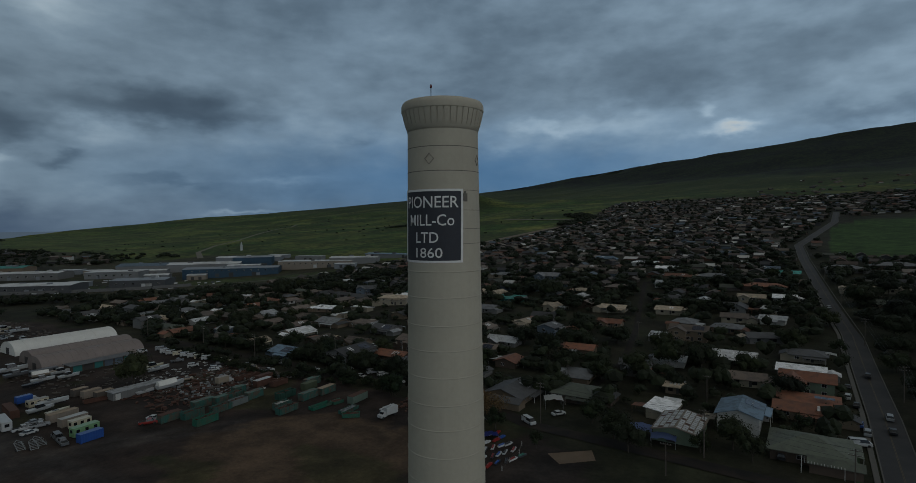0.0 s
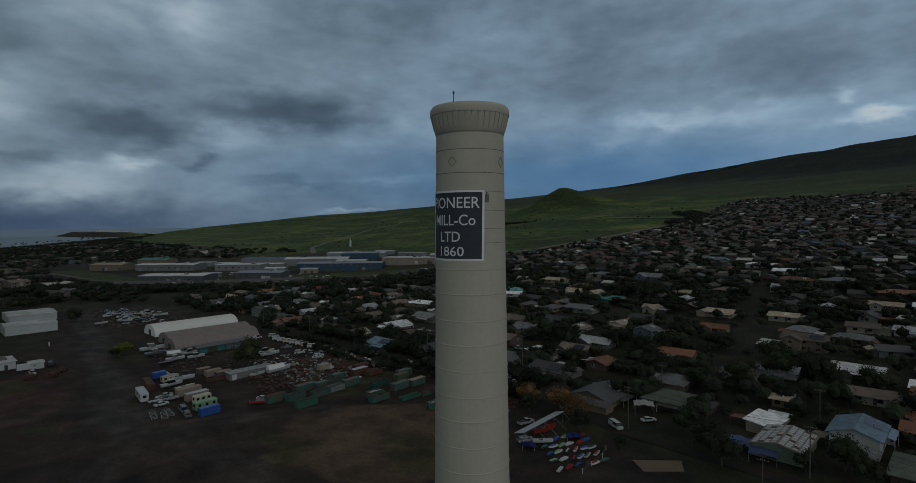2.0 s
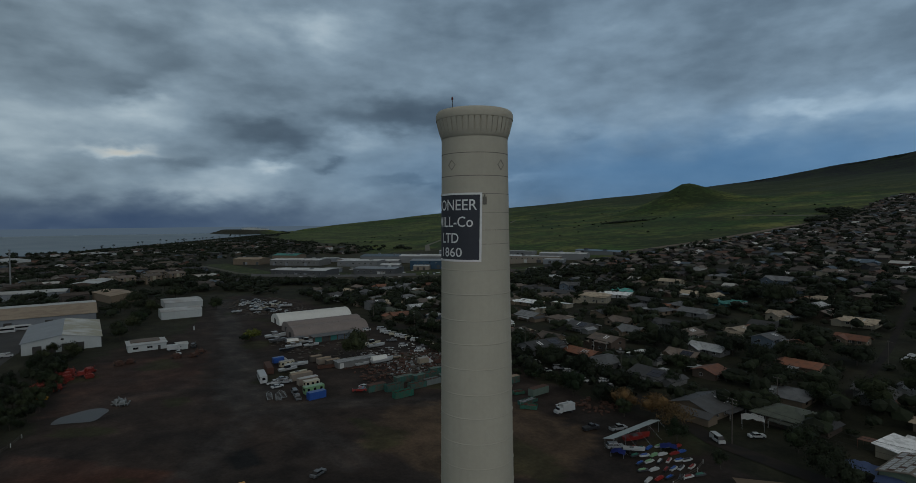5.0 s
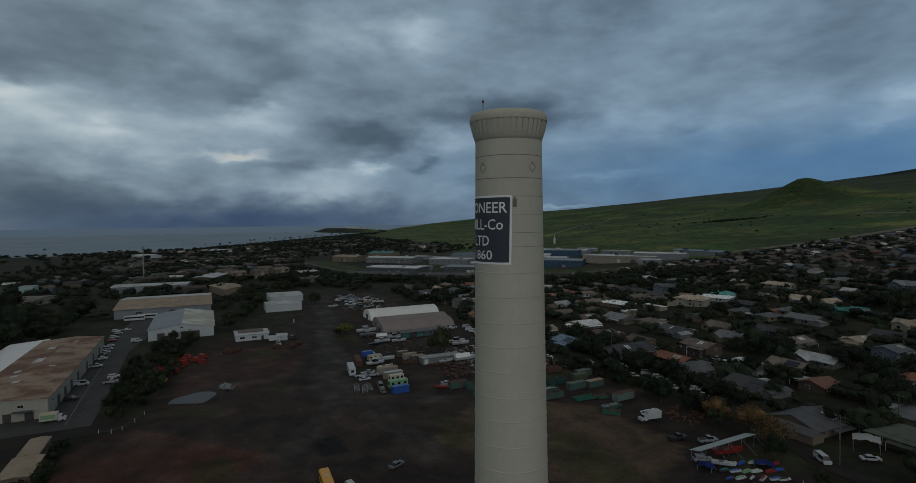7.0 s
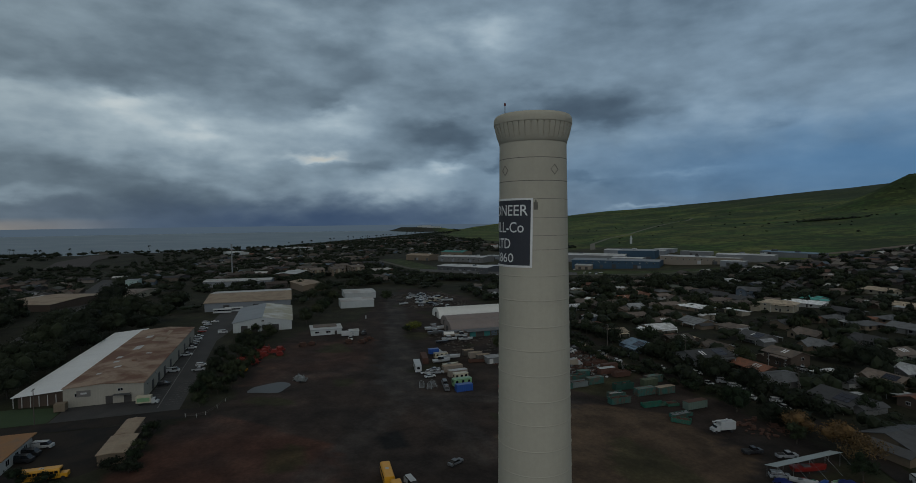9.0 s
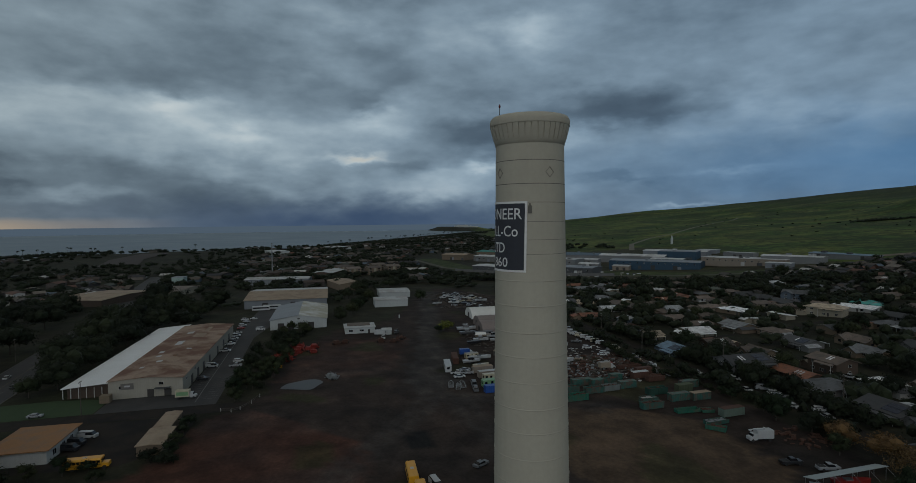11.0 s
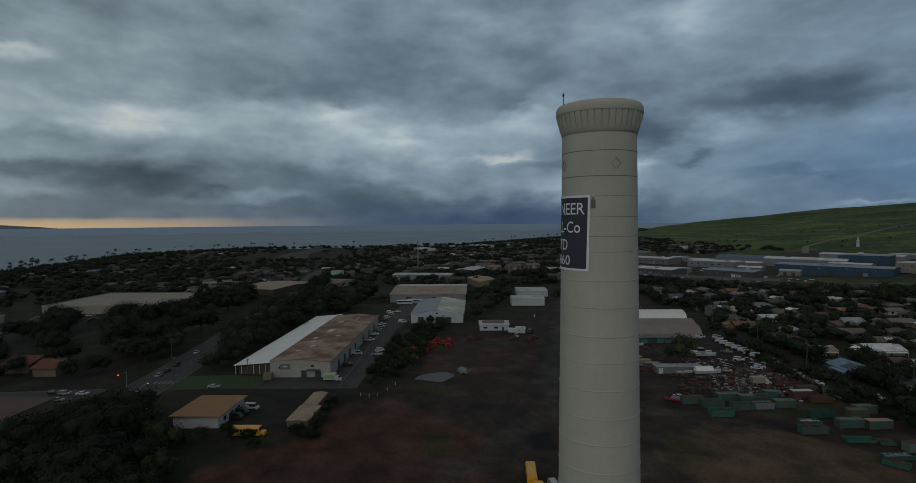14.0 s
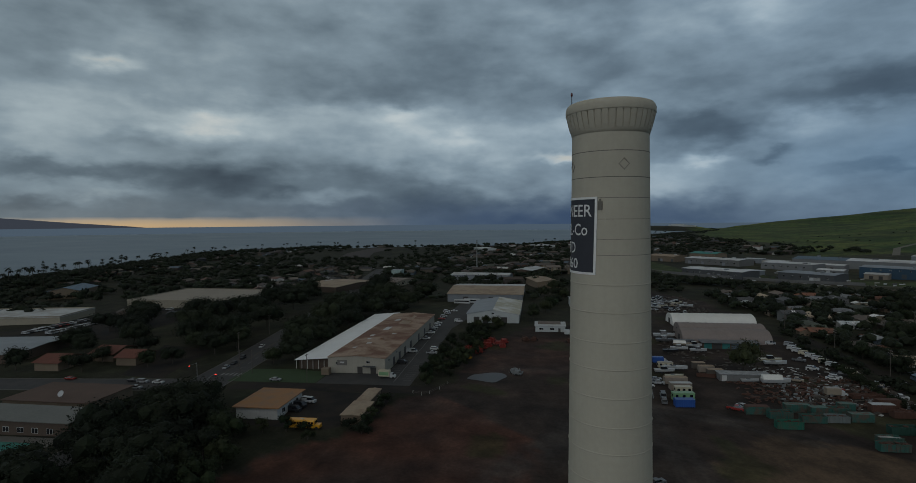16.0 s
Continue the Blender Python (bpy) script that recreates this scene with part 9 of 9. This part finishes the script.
def wires(a, b):
    for off, dz in ((-1.1, -0.16), (1.1, -0.16), (0.4, -1.16), (0.0, -2.4)):
        bm = bmesh.new()
        n, d, prev = 12, math.hypot(a[0] - b[0], a[1] - b[1]), None
        along = Vector((b[0] - a[0], b[1] - a[1], 0)).normalized()
        across = Vector((-along.y, along.x, 0))
        for i in range(n + 1):
            f = i / n
            p = (a[0] + (b[0] - a[0]) * f + off, a[1] + (b[1] - a[1]) * f, a[2] + (b[2] - a[2]) * f + dz - 4 * f * (1 - f) * d * 0.022)
            ring = [bm.verts.new(Vector(p) + 0.022 * (across * cu + Vector((0, 0, 1)) * su)) for cu, su in ((1, 0), (0, 1), (-1, 0), (0, -1))]
            if prev:
                for k in range(4):
                    bm.faces.new((prev[k], prev[(k + 1) % 4], ring[(k + 1) % 4], ring[k]))
            prev = ring
        w = part("overhead_wire", bm, WIRE)
        tagged(w, "sagging black overhead cable between poles", "wire", "overhead cables")


run = [pole(x, y, 12.5) for x, y in ((-305, 158), (-250, 156), (-210, 155.5), (-173.8, 169.5), (-122, 171), (-68.3, 150.4), (-22.6, 149), (8, 139))]
for a, b2 in zip(run, run[1:]):
    wires(a, b2)
run = [pole(x, y, 11.5) for x, y in ((24.5, 150), (24.5, 217), (19, 285), (13, 350), (7, 430))]
for a, b2 in zip(run, run[1:]):
    wires(a, b2)
for x, y, h in ((-186, -64, 11.5), (-190.4, -94.5, 11.5), (-198, -93.5, 10), (-28.3, 191.6, 9), (-68, 260, 10), (-74, 187, 10), (-230, -118, 11), (-280, -128, 11), (-28.8, 134.5, 8)):
    pole(x, y, h, arms=1)
mast = thing("radio_mast", "tall slim grey radio mast", "mast", at=(-676, -52, gz(-676, -52)))
bm = bmesh.new()
tube(bm, (0, 0, -1), (0, 0, 41), 0.75, 0.45, 8)
part("shaft", bm, PALE_STEEL, mast)
for k in range(3):
    bm = bmesh.new()
    tube(bm, (0, 0, 36 + 2 * k), (0, 0, 37.2 + 2 * k), 1.1, 1.1, 8)
    part("antenna_ring", bm, PALE_STEEL, mast)
RED_LIGHT = bpy.data.materials.new("red_signal_light")
RED_LIGHT.use_nodes = True
RED_LIGHT.node_tree.nodes["Principled BSDF"].inputs["Base Color"].default_value = (0.5, 0.01, 0.01, 1)
RED_LIGHT.node_tree.nodes["Principled BSDF"].inputs["Emission Color"].default_value = (1, 0.03, 0.02, 1)
RED_LIGHT.node_tree.nodes["Principled BSDF"].inputs["Emission Strength"].default_value = 6


def signal(x, y, turn):
    e = thing("traffic_light", "traffic light on an arm showing red", "traffic light", "traffic lights at the crossing", at=(x, y, gz(x, y)), turn=turn)
    bm = bmesh.new()
    tube(bm, (0, 0, -0.3), (0, 0, 6.2), 0.12, 0.09), tube(bm, (0, 0, 6.0), (5.0, 0, 6.4), 0.08, 0.05)
    part("arm", bm, PALE_STEEL, e)
    head = part("signal_head", boxes((4.6, 5.0, -0.2, 0.2, 5.2, 6.3)), RUBBER, e)
    bm = bmesh.new()
    for s in (-1, 1):
        tube(bm, (4.8 + 0.0, s * 0.2, 6.05), (4.8, s * 0.24, 6.05), 0.15, 0.15, 10)
        tube(bm, (4.8 + s * 0.2, 0, 6.05), (4.8 + s * 0.24, 0, 6.05), 0.15, 0.15, 10)
    part("lens", bm, RED_LIGHT, head, "lit red lens")


signal(-190.5, -113.5, 0)
signal(-169.5, -95.0, 180)
sg = thing("roadside_sign", "white roadside sign with dark bars", "sign", at=(-160.5, -88.0, gz(-160, -88)), turn=75)
part("panel", boxes((-1.4, 1.4, -0.12, 0.12, 1.4, 3.4)), paint("white"), sg)
part("bar", boxes((-1.1, 1.1, -0.14, 0.14, 2.7, 3.0), (-0.8, 0.8, -0.14, 0.14, 2.1, 2.4)), paint("grey"), sg)
part("post", boxes((-1.2, -1.0, -0.08, 0.08, -0.3, 1.39), (1.0, 1.2, -0.08, 0.08, -0.3, 1.39)), TIMBER, sg)
dish = thing("satellite_dish", "white satellite dish on the flat roof", "dish", at=(-150, -137, gz(-150, -137) + 4.05))
bm = bmesh.new()
lathe(bm, [(0.02, 0.0), (0.6, 0.12), (1.1, 0.4)], 16)
bmesh.ops.rotate(bm, verts=bm.verts, cent=(0, 0, 0), matrix=Matrix.Rotation(radians(60), 3, "Y"))
bmesh.ops.translate(bm, verts=bm.verts, vec=(0, 0, 1.2))
part("reflector", bm, paint("white"), dish)
part("stand", boxes((-0.08, 0.08, -0.08, 0.08, 0, 1.2)), PALE_STEEL, dish)


def rail(points, words):
    e = thing("fence", words, "fence", "low rail fences", at=(0, 0, 0))
    for (x0, y0), (x1, y1) in zip(points, points[1:]):
        for z in (0.6, 1.1):
            bm = bmesh.new()
            tube(bm, (x0, y0, gz(x0, y0) + z), (x1, y1, gz(x1, y1) + z), 0.05)
            part("rail", bm, TIMBER, e)
    for x, y in points:
        bm = bmesh.new()
        tube(bm, (x, y, gz(x, y) - 0.2), (x, y, gz(x, y) + 1.25), 0.08)
        part("post", bm, FRAME_WHITE, e)


rail([(-177, -19.7), (-175.7, -16.3), (-177, -13.7), (-183, -11), (-189.7, -9)], "low white-posted rail fence at the gate")
rail([(-63.5, 117), (-64.0, 122), (-64.3, 128), (-66, 133)], "low timber rail beside the jet skis")
pavement("pale bare earth slab beside the street", [(-58, 131.9), (-48.6, 139.5), (-45.7, 134), (-52.9, 127.6)], surface("pale_earth", (0.12, 0.085, 0.055), 0.95, 0, 0.3, 0.25), 0.05)
post = thing("marker_post", "white marker post beside the dirt track", "post", at=(-337, 59, 0))
part("shaft", boxes((-0.3, 0.3, -0.3, 0.3, -0.2, 2.0)), paint("white"), post)
